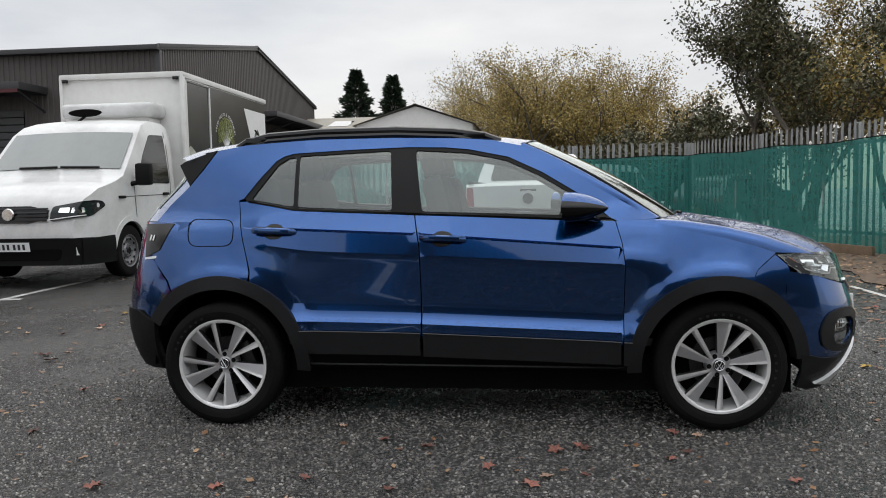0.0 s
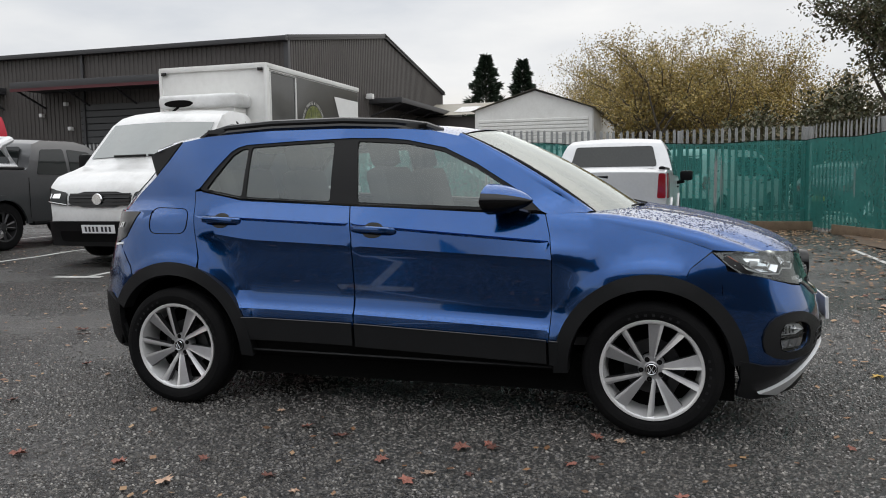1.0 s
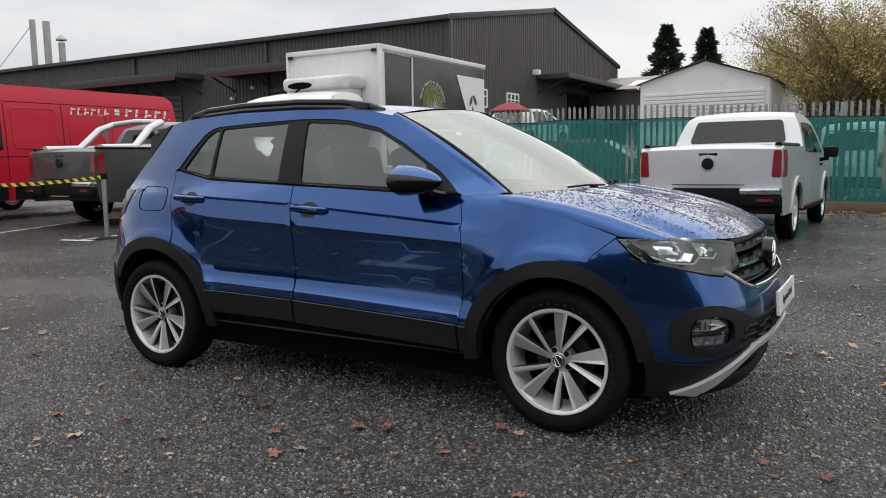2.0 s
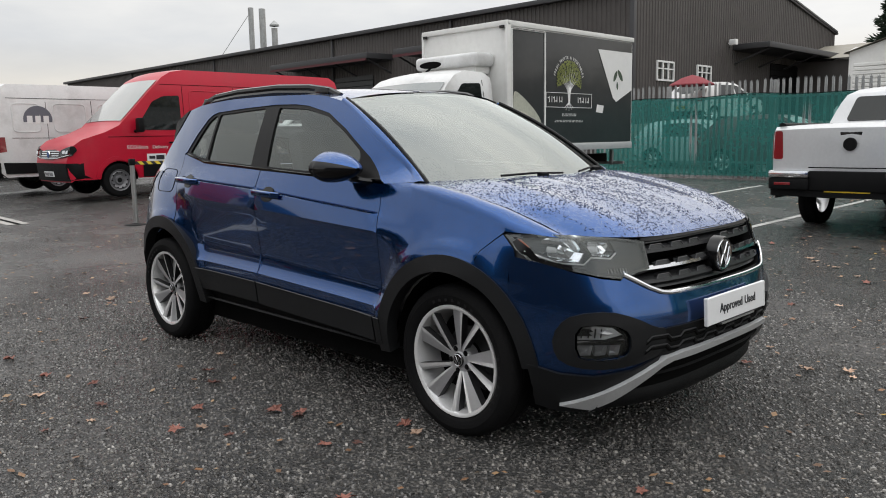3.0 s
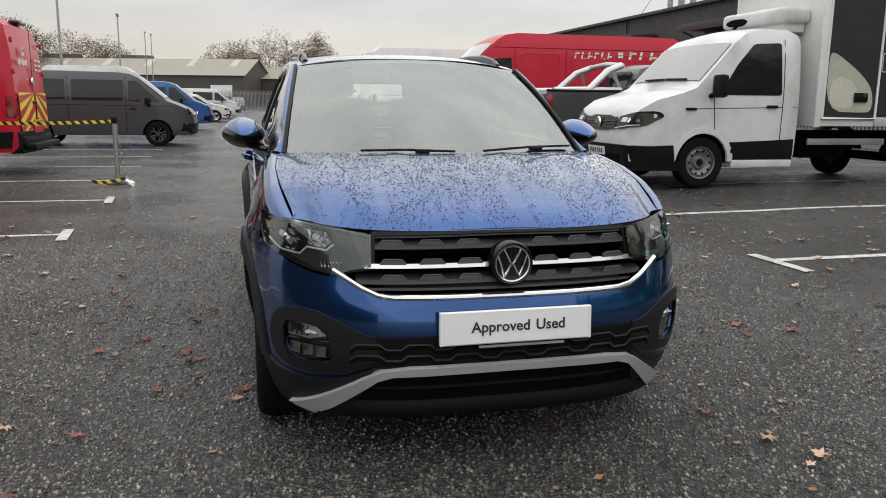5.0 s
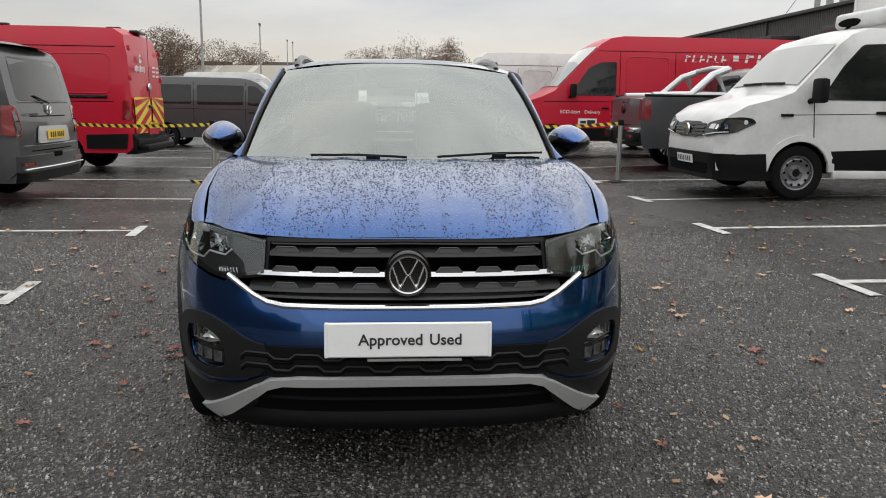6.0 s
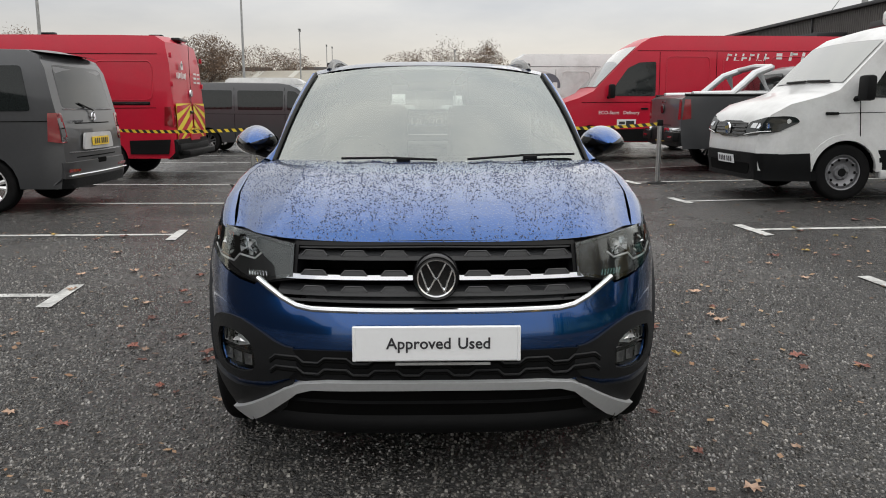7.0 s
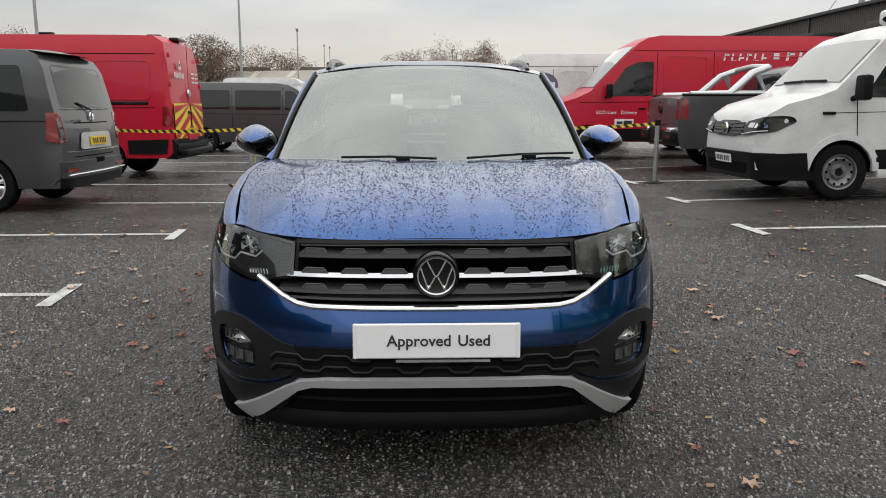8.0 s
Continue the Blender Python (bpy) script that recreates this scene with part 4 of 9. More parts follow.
M["rooflight"] = material("pale_grp_rooflight", (0.40, 0.39, 0.35), 0.5, vary=0.1)
for x, y, length, e, r, yaw, lab in ((-122, -0.6, 46, 5.0, 7.7, -18, "long low unit with brown walls and a pale sheet roof"), (-128, 10.6, 9.5, 4.8, 6.9, -18, "low unit with brown walls and a pale sheet roof"), (-112, -46, 35, 5.0, 7.0, 0, "low far unit with brown walls and a pale sheet roof")):
    far_unit(x, y, length, e, r, yaw, lab)
for i, (x, y, h, s, leafy) in enumerate(((-138, -38, 14, 11, 1), (-142, -46, 13, 10, 1), (-142, -29, 12.5, 9, 0), (-144, -24, 11.5, 8, 0), (-140, -3, 11.4, 8, 0), (-142, 2.0, 12.3, 10, 0), (-140, 10.8, 12.2, 9, 1), (-140, 20, 9.2, 7, 0), (-142, 25, 9.8, 6, 0), (-140, 28.5, 9.4, 6, 0), (-145, 38, 9.5, 7, 0), (-130, -60, 13, 10, 0), (-128, -70, 13, 10, 1))):
    tree("russet autumn tree with a dense rounded crown" if leafy else "bare winter tree with a fine rounded twig crown", x, y, h * 0.98, s * 1.2, 2, M["leaf_brown"], (13000, 22000)[leafy], (0.12, 0.145)[leafy], 100 + i, M["twig"], depth=5, dome=True)
M["roof_tile"] = material("dark_roof_tiles", (0.05, 0.045, 0.042), 0.8, vary=0.2)
for x, y in ((-170, -22), (-172, -36), (-168, -50), (-175, -62), (-180, 55)):
    b = thing("house", "far house with a dark tiled roof", "house", pose(x, y, 0))
    part("wall", box(0, 0, 3.0, 8, 9, 6.0), material("far_render", (0.3, 0.27, 0.24), 0.8, vary=0.1), b)
    part("roof", ([(-4.4, -5, 6), (4.4, -5, 6), (4.4, 5, 6), (-4.4, 5, 6), (0, -3.5, 10), (0, 3.5, 10)], [(0, 1, 4), (1, 2, 5, 4), (2, 3, 5), (3, 0, 4, 5)]), M["roof_tile"], b, smooth=0)


def lamp_post(x, y, h):
    t = thing("lamp_post", "grey steel lighting column with a small head", "lamp post", pose(x, y, 0), group="lamp posts")
    part("column", tube([(0, 0, 0), (0, 0, h)], 0.085, 8, taper=0.6), M["steel"], t)
    part("head", join(box(0.15, 0, h + 0.02, 0.5, 0.22, 0.1, 0.03), box(-0.1, 0, h - 0.1, 0.2, 0.2, 0.2, 0.03)), M["steel"], t)


for x, y, h in ((-25.5, -14.0, 6.2), (-40.5, -9.9, 8.2), (-70.5, -11.2, 8.4), (-115, -13.9, 10.4), (-116, -13.2, 10.2), (-75, 3.4, 6.9)):
    lamp_post(x, y, h)

# ---- raised apron behind the fence ----
solid("raised_apron", box(-11.0, 27.5, 0.85, 6.5, 8.0, 1.7, 0.03), material("stained_concrete", (0.25, 0.24, 0.22), 0.85, vary=0.2, bump=0.3), "low concrete apron beside the warehouse gable", "platform", kind="structure")
par = thing("parasol", "faded red parasol standing on the concrete apron", "parasol", pose(-11.0, 24.7, 1.7))
part("pole", tube([(0, 0, 0), (0, 0, 1.7)], 0.025, 6), M["steel"], par)
part("canopy", moved(lathe([(0.0, 1.78), (0.4, 1.66), (0.85, 1.42), (0.86, 1.38)], 8), pose(0, 0, 0, 90)), material("faded_red_canvas", (0.22, 0.03, 0.04), 0.8, vary=0.15), par)


# ---- wheels ----
TYRES, RIMS, SPOKE_MESH = {}, {}, {}


def wheel(parent, x, y, r, width, side, style):
    """A wheel with its tyre; side is -1 on the vehicle's right, +1 on its left."""
    key = (r, width, style)
    if key not in TYRES:
        w, q = width / 2, r * (0.66 if style == "alloy" else 0.62)
        prof = [(q, -w * 0.82), (q + 0.012, -w * 0.95), (r * 0.86, -w), (r * 0.94, -w * 0.96), (r * 0.985, -w * 0.82), (r, -w * 0.6), (r, -w * 0.22), (r - 0.008, -w * 0.2), (r - 0.008, -w * 0.14), (r, -w * 0.12), (r, w * 0.12), (r - 0.008, w * 0.14), (r - 0.008, w * 0.2), (r, w * 0.22), (r, w * 0.6), (r * 0.985, w * 0.82), (r * 0.94, w * 0.96), (r * 0.86, w), (q, w * 0.82)]
        me = bpy.data.meshes.new("tyre")
        me.from_pydata(*[lathe(prof, 48)[0], [], lathe(prof, 48)[1]])
        me.materials.append(M["rubber"])
        me.shade_smooth()
        me.set_sharp_from_angle(angle=radians(40))
        TYRES[key] = me
        rim = [(q - 0.004, -w * 0.5), (q + 0.006, -w * 0.86), (q + 0.002, -w * 0.93), (q - 0.012, -w * 0.88), (q - 0.02, -w * 0.4), (q - 0.03, w * 0.7)]
        shapes = [lathe(rim, 48)]
        if style == "steel":
            shapes.append(lathe([(0.02, -w * 0.75), (0.085, -w * 0.72), (0.1, -w * 0.5), (q * 0.62, -w * 0.55), (q * 0.78, -w * 0.78), (q * 0.93, -w * 0.6), (q, -w * 0.5)], 40))
            shapes += [moved(box(0, 0, 0, 0.03, 0.012, 0.02, 0.003, 1), pose(0, 0, 0, 0, i * 36, 0) @ pose(q * 0.86, -w * 0.71, 0)) for i in range(10)]
            shapes += [moved(lathe([(0.0, -0.02), (0.012, -0.02), (0.014, 0)], 6), pose(0, 0, 0, 0, i * 72, 0) @ pose(0.07, -w * 0.74, 0)) for i in range(5)]
            mat = M["steel_wheel"]
        else:
            shapes.append(lathe([(0.0, -w * 0.72), (0.06, -w * 0.72), (0.075, -w * 0.5)], 20))
            def spoke(u, v):
                rad, half = 0.05 + (q - 0.055) * u, 0.014 + 0.016 * u
                return (rad, -w * (0.70 + 0.12 * u) + 0.02 * abs(v) ** 2, v * half + 0.012 * u)
            SPOKE_MESH[key] = mesh_of("spoke", grid(spoke, steps(0, 1, 5), steps(-1, 1, 4)), M["alloy_dark"] if style == "black" else M["alloy"], 35)
            mat = M["alloy_dark"] if style == "black" else M["alloy"]
        me = bpy.data.meshes.new("rim")
        v, f = join(*shapes)
        me.from_pydata(v, [], f)
        me.materials.append(mat)
        me.shade_smooth()
        me.set_sharp_from_angle(angle=radians(35))
        RIMS[key] = me
    place = pose(x, y, r, 0, 0, 0 if side < 0 else 180)
    rim = part("wheel", RIMS[key], None, parent, place=place)
    part("tyre", TYRES[key], None, rim, "black rubber tyre")
    if key in SPOKE_MESH:
        for i in range(5):
            for off in (-13, 13):
                part("spoke", SPOKE_MESH[key], None, rim, place=pose(0, 0, 0, 0, i * 72 + off, 0))
    if style == "steel":
        q, w = r * 0.62, width / 2
        part("hub_cover", lathe([(0.0, -w * 0.80), (0.045, -w * 0.80), (0.055, -w * 0.70)], 20), M["plastic"], rim)
        for i in range(10):
            part("vent_hole", moved(lathe([(0.0, -w * 0.80), (0.017, -w * 0.795), (0.018, -w * 0.74)], 10), pose(0, 0, 0, 0, i * 36, 0) @ pose(q * 0.74, 0, 0)), M["dark"], rim)
    return rim


# ---- parked vehicles ----
class Shell:
    """The outside of a vehicle: half width by length and height, and a nose and tail by height."""

    def __init__(self, profile, half, belt, tumble, corner=7.0):
        self.p, self.half, self.belt, self.tumble, self.n = profile, half, belt, tumble, corner
        xs = [p[0] for p in profile]
        self.x0, self.x1, self.top = min(xs), max(xs), max(p[1] for p in profile)
        self.xm, self.a = (self.x0 + self.x1) / 2, (self.x1 - self.x0) / 2 * 1.015
        k = max(range(len(profile)), key=lambda i: profile[i][1] - 0.001 * abs(profile[i][0]))
        self.tail = [(z, x) for x, z in profile[:k + 1]]
        self.nose = [(z, x) for x, z in reversed(profile[k:])]

    def wide(self, z):
        t = max(0.0, (z - self.belt) / (self.top - self.belt))
        return self.half * (1 - self.tumble * t ** 1.4 - 0.05 * max(0, t - 0.8) / 0.2 - 0.03 * ss(0.5, 0.25, z))

    def corner(self, nose):
        """How long the rounded corner is, and the share of the width that it takes."""
        k = 7.0 / self.n
        return (0.62 * k, 0.30) if nose else (0.24 * k, 0.13 * k)

    def y(self, x, z):
        r, w = self.corner(x > self.xm)
        u = min(1.0, max(0.0, (abs(x - self.xm) - (self.a - r)) / r))
        return self.wide(z) * (1 - w * (1 - (1 - u ** 2.4) ** (1 / 2.4)))

    def end(self, y, z, nose=True):
        px = lerp_table(sorted(self.nose if nose else self.tail), z)
        r, w = self.corner(nose)
        v = min(1.0, abs(y) / self.wide(z))
        q = min(1.0, max(0.0, (v - 1 + w) / w))
        cx = self.a - r + r * (1 - q ** 2.4) ** (1 / 2.4)
        bow = -0.036 * max(0.0, 1 - (abs(y) / (0.8 * self.half)) ** 2)
        return min(px, self.xm + cx) - bow if nose else max(px, self.xm - cx) + bow

    def side(self, s, proud=0.0):
        return lambda a, b: (a, s * (self.y(a, b) + proud), b)

    def front(self, proud=0.0):
        return lambda a, b: (self.end(a, b) + proud, a, b)

    def rear(self, proud=0.0):
        return lambda a, b: (self.end(a, b, False) - proud, a, b)


def vehicle(name, label, category, at, profile, half, belt, tumble, axles, radius, colour, side_glass, screen, rear_glass=None, style="steel", bumper=None, ground=0.30, seams=(), lamps=None, tail=None, grille=None, plate=None, plate_rear=None, mirror=None, corner=7.0, screen_mat="glass_sky_sheen", step=0.12, arch=1.14, group="", slat="chrome"):
    """A parked vehicle from its side profile: body, glass, lamps, bumpers, wheels, mirrors."""
    root = thing(name, label, category, at, group)
    sh = Shell(profile, half, belt, tumble, corner)
    R = radius * arch
    bottom = [(profile[-1][0] - 0.05, ground)]
    for ax in sorted(axles, reverse=True):
        w = math.sqrt(max(0.01, R * R - (ground - radius) ** 2))
        a = math.degrees(math.acos(w / R)) * (1 if ground > radius else -1)
        bottom += [(x, z) for x, z in arc(ax, radius, R, a, 180 - a, 10)]
    bottom.append((profile[0][0] + 0.05, ground))
    outline = list(profile) + bottom
    shapes = []
    for s in (-1, 1):
        shapes.append(panel(outline, sh.side(s), (0, s, 0), step * 1.6, 0.03))
    ks = steps(-1, 1, 10)
    dense = densify(profile, 0.12, False)
    m = len(dense)

    def skin(i, k, proud=0.0):
        x, z = dense[i]
        yy = sh.y(x, z)
        a, b = dense[max(i - 1, 0)], dense[min(i + 1, m - 1)]
        d = Vector((b[0] - a[0], b[1] - a[1])).normalized()
        n = Vector((-d.y, d.x))
        bow = 0.035 * (1 - k * k) + proud
        return (x + n.x * bow, k * yy, z + n.y * bow)

    vs = [skin(i, k) for i in range(m) for k in ks]
    fs = [(i * 11 + j, i * 11 + j + 1, (i + 1) * 11 + j + 1, (i + 1) * 11 + j) for i in range(m - 1) for j in range(10)]
    shapes.append((vs, fs))
    body = part("body", join(*shapes), M[colour], root, smooth=42)

    def ribbon(z0, z1, nose, inset, mat, nm, lab="", proud=0.012):
        """Glass across the body along part of its profile."""
        peak = max(range(m), key=lambda i: dense[i][1])
        idx = [i for i in range(m) if z0 <= dense[i][1] <= z1 and (i > peak) == nose]
        v = [skin(i, k * inset, proud) for i in idx for k in ks]
        f = [(i * 11 + j, i * 11 + j + 1, (i + 1) * 11 + j + 1, (i + 1) * 11 + j) for i in range(len(idx) - 1) for j in range(10)]
        if f:
            part(nm, (v, f), M[mat], root, lab)

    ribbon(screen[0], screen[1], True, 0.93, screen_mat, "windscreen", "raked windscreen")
    if rear_glass:
        y1 = half * rear_glass[2]
        part("rear_window", panel(rounded([(-y1, rear_glass[0]), (y1, rear_glass[0]), (y1 * 0.93, rear_glass[1]), (-y1 * 0.93, rear_glass[1])], 0.08), sh.rear(0.012), (-1, 0, 0), 0.15, 0.02), M["glass_dark"], root)
    for s in (-1, 1):
        for poly in side_glass:
            part("side_window", panel(rounded(poly, 0.05), sh.side(s), (0, s, 0), 0.2, 0.012, proud=0.006), M["glass_dark"], root)
        for line in seams:
            part("seam", panel(line, sh.side(s), (0, s, 0), 0.3, 0.0, proud=0.003), M["dark"], root)
        for ax in axles:
            part("wheel_well", well(ax, s * half * 0.45, s * half * 0.95, radius, R - 0.004, ground - 0.02), M["dark"], root)
            wheel(root, ax, s * (half - 0.13), radius, 0.22, s, style)
        if lamps:
            poly = [(s * a, b) for a, b in lamps]
            lp = part("headlight", panel(rounded(poly, 0.03), sh.front(0.030), (1, 0, 0), 0.06, 0.06), M["glass_dark"], root, "dark headlight with bright reflectors")
            mid = (sum(a for a, _ in poly) / len(poly), sum(b for _, b in poly) / len(poly))
            wide_ = max(a for a, _ in lamps) - min(a for a, _ in lamps)
            for q, w in ((-0.20, 0.15), (0.12, 0.13)):
                y0 = mid[0] + s * q * wide_
                part("reflector", panel(rounded([(y0 - w * wide_, mid[1] - 0.030 - 0.02 * q), (y0 + w * wide_, mid[1] - 0.030), (y0 + w * wide_ * 0.9, mid[1] + 0.034), (y0 - w * wide_ * 0.9, mid[1] + 0.030)], 0.012), sh.front(0.035), (1, 0, 0), 0.1, 0.0), M["lamp_chrome"], lp)
            low_edge = [p for p in poly if p[1] <= mid[1]]
            low_edge = sorted(low_edge, key=lambda p: abs(p[0]))[:2]
            if len(low_edge) > 1:
                part("light_strip", tube([sh.front(0.036)(a * 0.97, b + 0.014) for a, b in densify(low_edge, 0.06, False)], 0.006, 5), M["white_print"], lp)
        if tail:
            part("tail_light", panel(rounded([(s * a, b) for a, b in tail], 0.03), sh.rear(0.012), (-1, 0, 0), 0.08, 0.04), M["red_lamp"], root, "red tail light")
            zz = [b for _, b in tail]
            part("tail_light", panel([(sh.x0 + 0.02, min(zz)), (sh.x0 + 0.17, min(zz) + 0.02), (sh.x0 + 0.15, max(zz)), (sh.x0 + 0.05, max(zz))], sh.side(s), (0, s, 0), 0.08, 0.02, proud=0.01), M["red_lamp"], root)
        if mirror:
            mx, mz = mirror
            mr = part("wing_mirror", box(mx, s * (half + 0.16), mz, 0.12, 0.22, 0.30 if half > 0.975 else 0.18, 0.045), M["plastic"], root)
            part("mirror_arm", tube([(mx + 0.05, s * (half - 0.06), mz - 0.14), (mx, s * (half + 0.12), mz - 0.1)], 0.035, 6), M["plastic"], mr)
        part("door_handle", box(sh.xm + (0.18 if len(side_glass) else 0) * (sh.x1 - sh.x0), s * (sh.y(sh.xm, belt - 0.12) + 0.012), belt - 0.14, 0.16, 0.03, 0.035, 0.012), M["plastic"], root)
    if bumper:
        b0, b1, bm_ = bumper
        yb = half * 0.985
        for nm, fn, o in (("front_bumper", sh.front(0.03), (1, 0, 0)), ("rear_bumper", sh.rear(0.05), (-1, 0, 0))):
            part(nm, panel([(-yb, b0), (yb, b0), (yb, b1), (-yb, b1)], fn, o, 0.12, 0.05), M[bm_], root)
    if grille:
        g = part("grille", panel(smooth_loop([(-grille[0], grille[1]), (grille[0], grille[1]), (grille[0] * 1.04, grille[2]), (-grille[0] * 1.04, grille[2])], 1), sh.front(0.022), (1, 0, 0), 0.12, 0.02), M["gloss_black"], root, "black slatted grille")
        for z in steps(grille[1] + 0.03, grille[2] - 0.03, 3):
            part("slat", panel([(-grille[0], z - 0.008), (grille[0], z - 0.008), (grille[0], z + 0.008), (-grille[0], z + 0.008)], sh.front(0.03), (1, 0, 0), 0.12, 0.012), M[slat], g)
        z = (grille[1] + grille[2]) / 2
        part("badge", moved(lathe([(0, 0.0), (0.07, 0.0), (0.078, 0.02)], 20), pose(sh.end(0, z) + 0.055, 0, z, 0, 0, 90)), M["chrome"], g, "round chrome badge")
    for pl, fn, o, mt in ((plate, sh.front(0.05), (1, 0, 0), "plate_white"), (plate_rear, sh.rear(0.06), (-1, 0, 0), "plate_yellow")):
        if pl is not None:
            p = part("number_plate", panel([(-0.26, pl - 0.055), (0.26, pl - 0.055), (0.26, pl + 0.055), (-0.26, pl + 0.055)], fn, o, 0.3, 0.01), M[mt], root)
            for k in range(7):
                c = -0.19 + 0.06 * k + 0.02 * (k > 3)
                part("plate_bar", panel([(c - 0.016, pl - 0.034), (c + 0.016, pl - 0.034), (c + 0.016, pl + 0.034), (c - 0.016, pl + 0.034)], fn, o, 0.3, 0.0, proud=0.004), M["ink"], p)
    part("floor_pan", box(sh.xm, 0, ground + 0.08, (sh.x1 - sh.x0) * 0.94, half * 1.5, 0.1), M["dark"], root)
    return root, sh, skin


def gap_line(a, b, w=0.012):
    """A thin quad along a panel gap, in side coordinates."""
    d = Vector((b[0] - a[0], b[1] - a[1])).normalized() * w / 2
    return [(a[0] - d.y, a[1] + d.x), (a[0] + d.y, a[1] - d.x), (b[0] + d.y, b[1] - d.x), (b[0] - d.y, b[1] + d.x)]


SMALL_VAN = [(-2.43, 0.42), (-2.45, 0.62), (-2.44, 0.95), (-2.40, 1.18), (-2.28, 1.75), (-2.2, 1.90), (-2.05, 1.965), (-1.2, 1.985), (0.55, 1.97), (0.85, 1.93), (1.02, 1.85), (1.78, 1.22), (2.05, 1.12), (2.32, 0.99), (2.43, 0.86), (2.46, 0.6), (2.42, 0.34)]
SMALL_GLASS = [[(0.98, 1.20), (1.60, 1.20), (1.02, 1.74), (0.80, 1.76), (0.78, 1.22)], [(-0.62, 1.22), (0.66, 1.22), (0.68, 1.76), (-0.62, 1.77)]]
SMALL_SEAMS = [gap_line((0.72, 0.4), (0.72, 1.85)), gap_line((-0.72, 0.45), (-0.72, 1.85)), gap_line((-2.3, 1.12), (1.9, 1.08), 0.01)]


def small_van(label, at, colour, rear_quarter=True, style="black", bump="plastic", **kw):
    glasses = SMALL_GLASS + ([[(-2.1, 1.24), (-0.78, 1.24), (-0.78, 1.77), (-2.0, 1.78)]] if rear_quarter else [])
    return vehicle("panel_van", label, "van", at, SMALL_VAN, 0.95, 1.15, 0.11, (-1.5, 1.5), 0.34, colour, glasses, (1.24, 1.86), (1.28, 1.80, 0.80), style, (0.34, 0.62, bump), 0.30, SMALL_SEAMS, [(0.50, 0.82), (0.90, 0.86), (0.90, 1.0), (0.55, 0.92)], [(0.80, 0.86), (0.94, 0.86), (0.93, 1.22), (0.82, 1.22)], (0.46, 0.80, 0.93), 0.52, 0.86, (1.28, 1.22), **kw)


def big_van_profile(L, H):
    h = L / 2
    return [(-h + 0.02, 0.48), (-h, 0.75), (-h, 1.1), (-h + 0.05, H - 0.5), (-h + 0.12, H - 0.12), (-h + 0.3, H - 0.01), (-h + 1.0, H), (h - 2.6, H), (h - 2.3, H - 0.05), (h - 2.08, H - 0.17), (h - 1.75, H - 0.48), (h - 1.05, 1.48), (h - 0.75, 1.34), (h - 0.28, 1.19), (h - 0.08, 1.04), (h, 0.75), (h - 0.02, 0.50), (h - 0.06, 0.34)]


def big_van(label, at, colour, L=6.6, H=2.65, rear=None, **kw):
    h = L / 2
    glasses = [[(h - 2.42, 1.38), (h - 1.38, 1.38), (h - 1.80, 1.98), (h - 2.05, 2.10), (h - 2.42, 2.12)]]
    seams = [gap_line((h - 2.5, 0.5), (h - 2.5, H - 0.35)), gap_line((h - 3.75, 0.6), (h - 3.75, H - 0.35)), gap_line((-h + 0.3, 1.28), (h - 0.8, 1.24), 0.012), gap_line((-h + 0.25, H - 0.33), (h - 2.0, H - 0.33), 0.012), gap_line((h - 4.8, 0.6), (h - 4.8, H - 0.4))]
    root, sh, skin = vehicle("panel_van", label, "van", at, big_van_profile(L, H), 1.02, 1.25, 0.10, (-h + 1.25, h - 1.0), 0.35, colour, glasses, (1.52, H - 0.22), None, kw.pop("style", "steel"), (0.36, 0.72, "plastic"), 0.38, seams, [(0.54, 0.82), (0.95, 0.87), (0.985, 0.98), (0.97, 1.07), (0.56, 0.99)], [(0.82, 0.95), (0.985, 0.95), (0.98, 1.30), (0.84, 1.30)], (0.50, 0.80, 1.0), 0.50, None if rear is None else rear, (h - 1.42, 1.48), **kw)
    for s in (-1, 1):
        for x0, x1 in ((-h + 1.75, h - 2.6), (h - 2.45, h - 1.5)):
            part("side_moulding", panel([(x0, 0.40), (x1, 0.40), (x1, 0.66), (x0, 0.68)], sh.side(s), (0, s, 0), 0.3, 0.02, proud=0.014), M["plastic"], root, "black plastic side moulding")
        part("rear_moulding", panel([(-h + 0.12, 0.46), (-h + 0.80, 0.46), (-h + 0.80, 0.70), (-h + 0.08, 0.72)], sh.side(s), (0, s, 0), 0.2, 0.02, proud=0.014), M["plastic"], root)
        for x0, x1 in ((-h + 0.35, h - 4.95), (h - 4.65, h - 3.9), (h - 3.6, h - 2.65)):
            if x1 - x0 > 0.4:
                loop = rounded([(x0, 1.42), (x1, 1.42), (x1, H - 0.45), (x0, H - 0.45)], 0.12)
                part("side_pressing", tube([(a, s * (sh.y(a, b) + 0.001), b) for a, b in densify(loop + loop[:1], 0.15, False)], 0.013, 5, up=(0, 1, 0)), M[colour], root)
        part("arch_trim", panel(arc(h - 1.0, 0.35, 0.50, 5, 176, 16) + arc(h - 1.0, 0.35, 0.415, 176, 5, 16), sh.side(s), (0, s, 0), 0.1, 0.03, proud=0.014), M[colour], root)
    return root, sh, skin


HATCH = [(-2.0, 0.42), (-2.06, 0.62), (-2.02, 0.95), (-1.85, 1.10), (-1.52, 1.46), (-1.2, 1.54), (-0.3, 1.58), (0.25, 1.53), (1.12, 1.02), (1.75, 0.90), (2.02, 0.74), (2.08, 0.5), (2.03, 0.28)]
HATCH_GLASS = [[(0.08, 1.02), (0.88, 1.02), (0.30, 1.42), (0.02, 1.46)], [(-0.95, 1.04), (-0.02, 1.02), (-0.06, 1.46), (-0.9, 1.45)]]


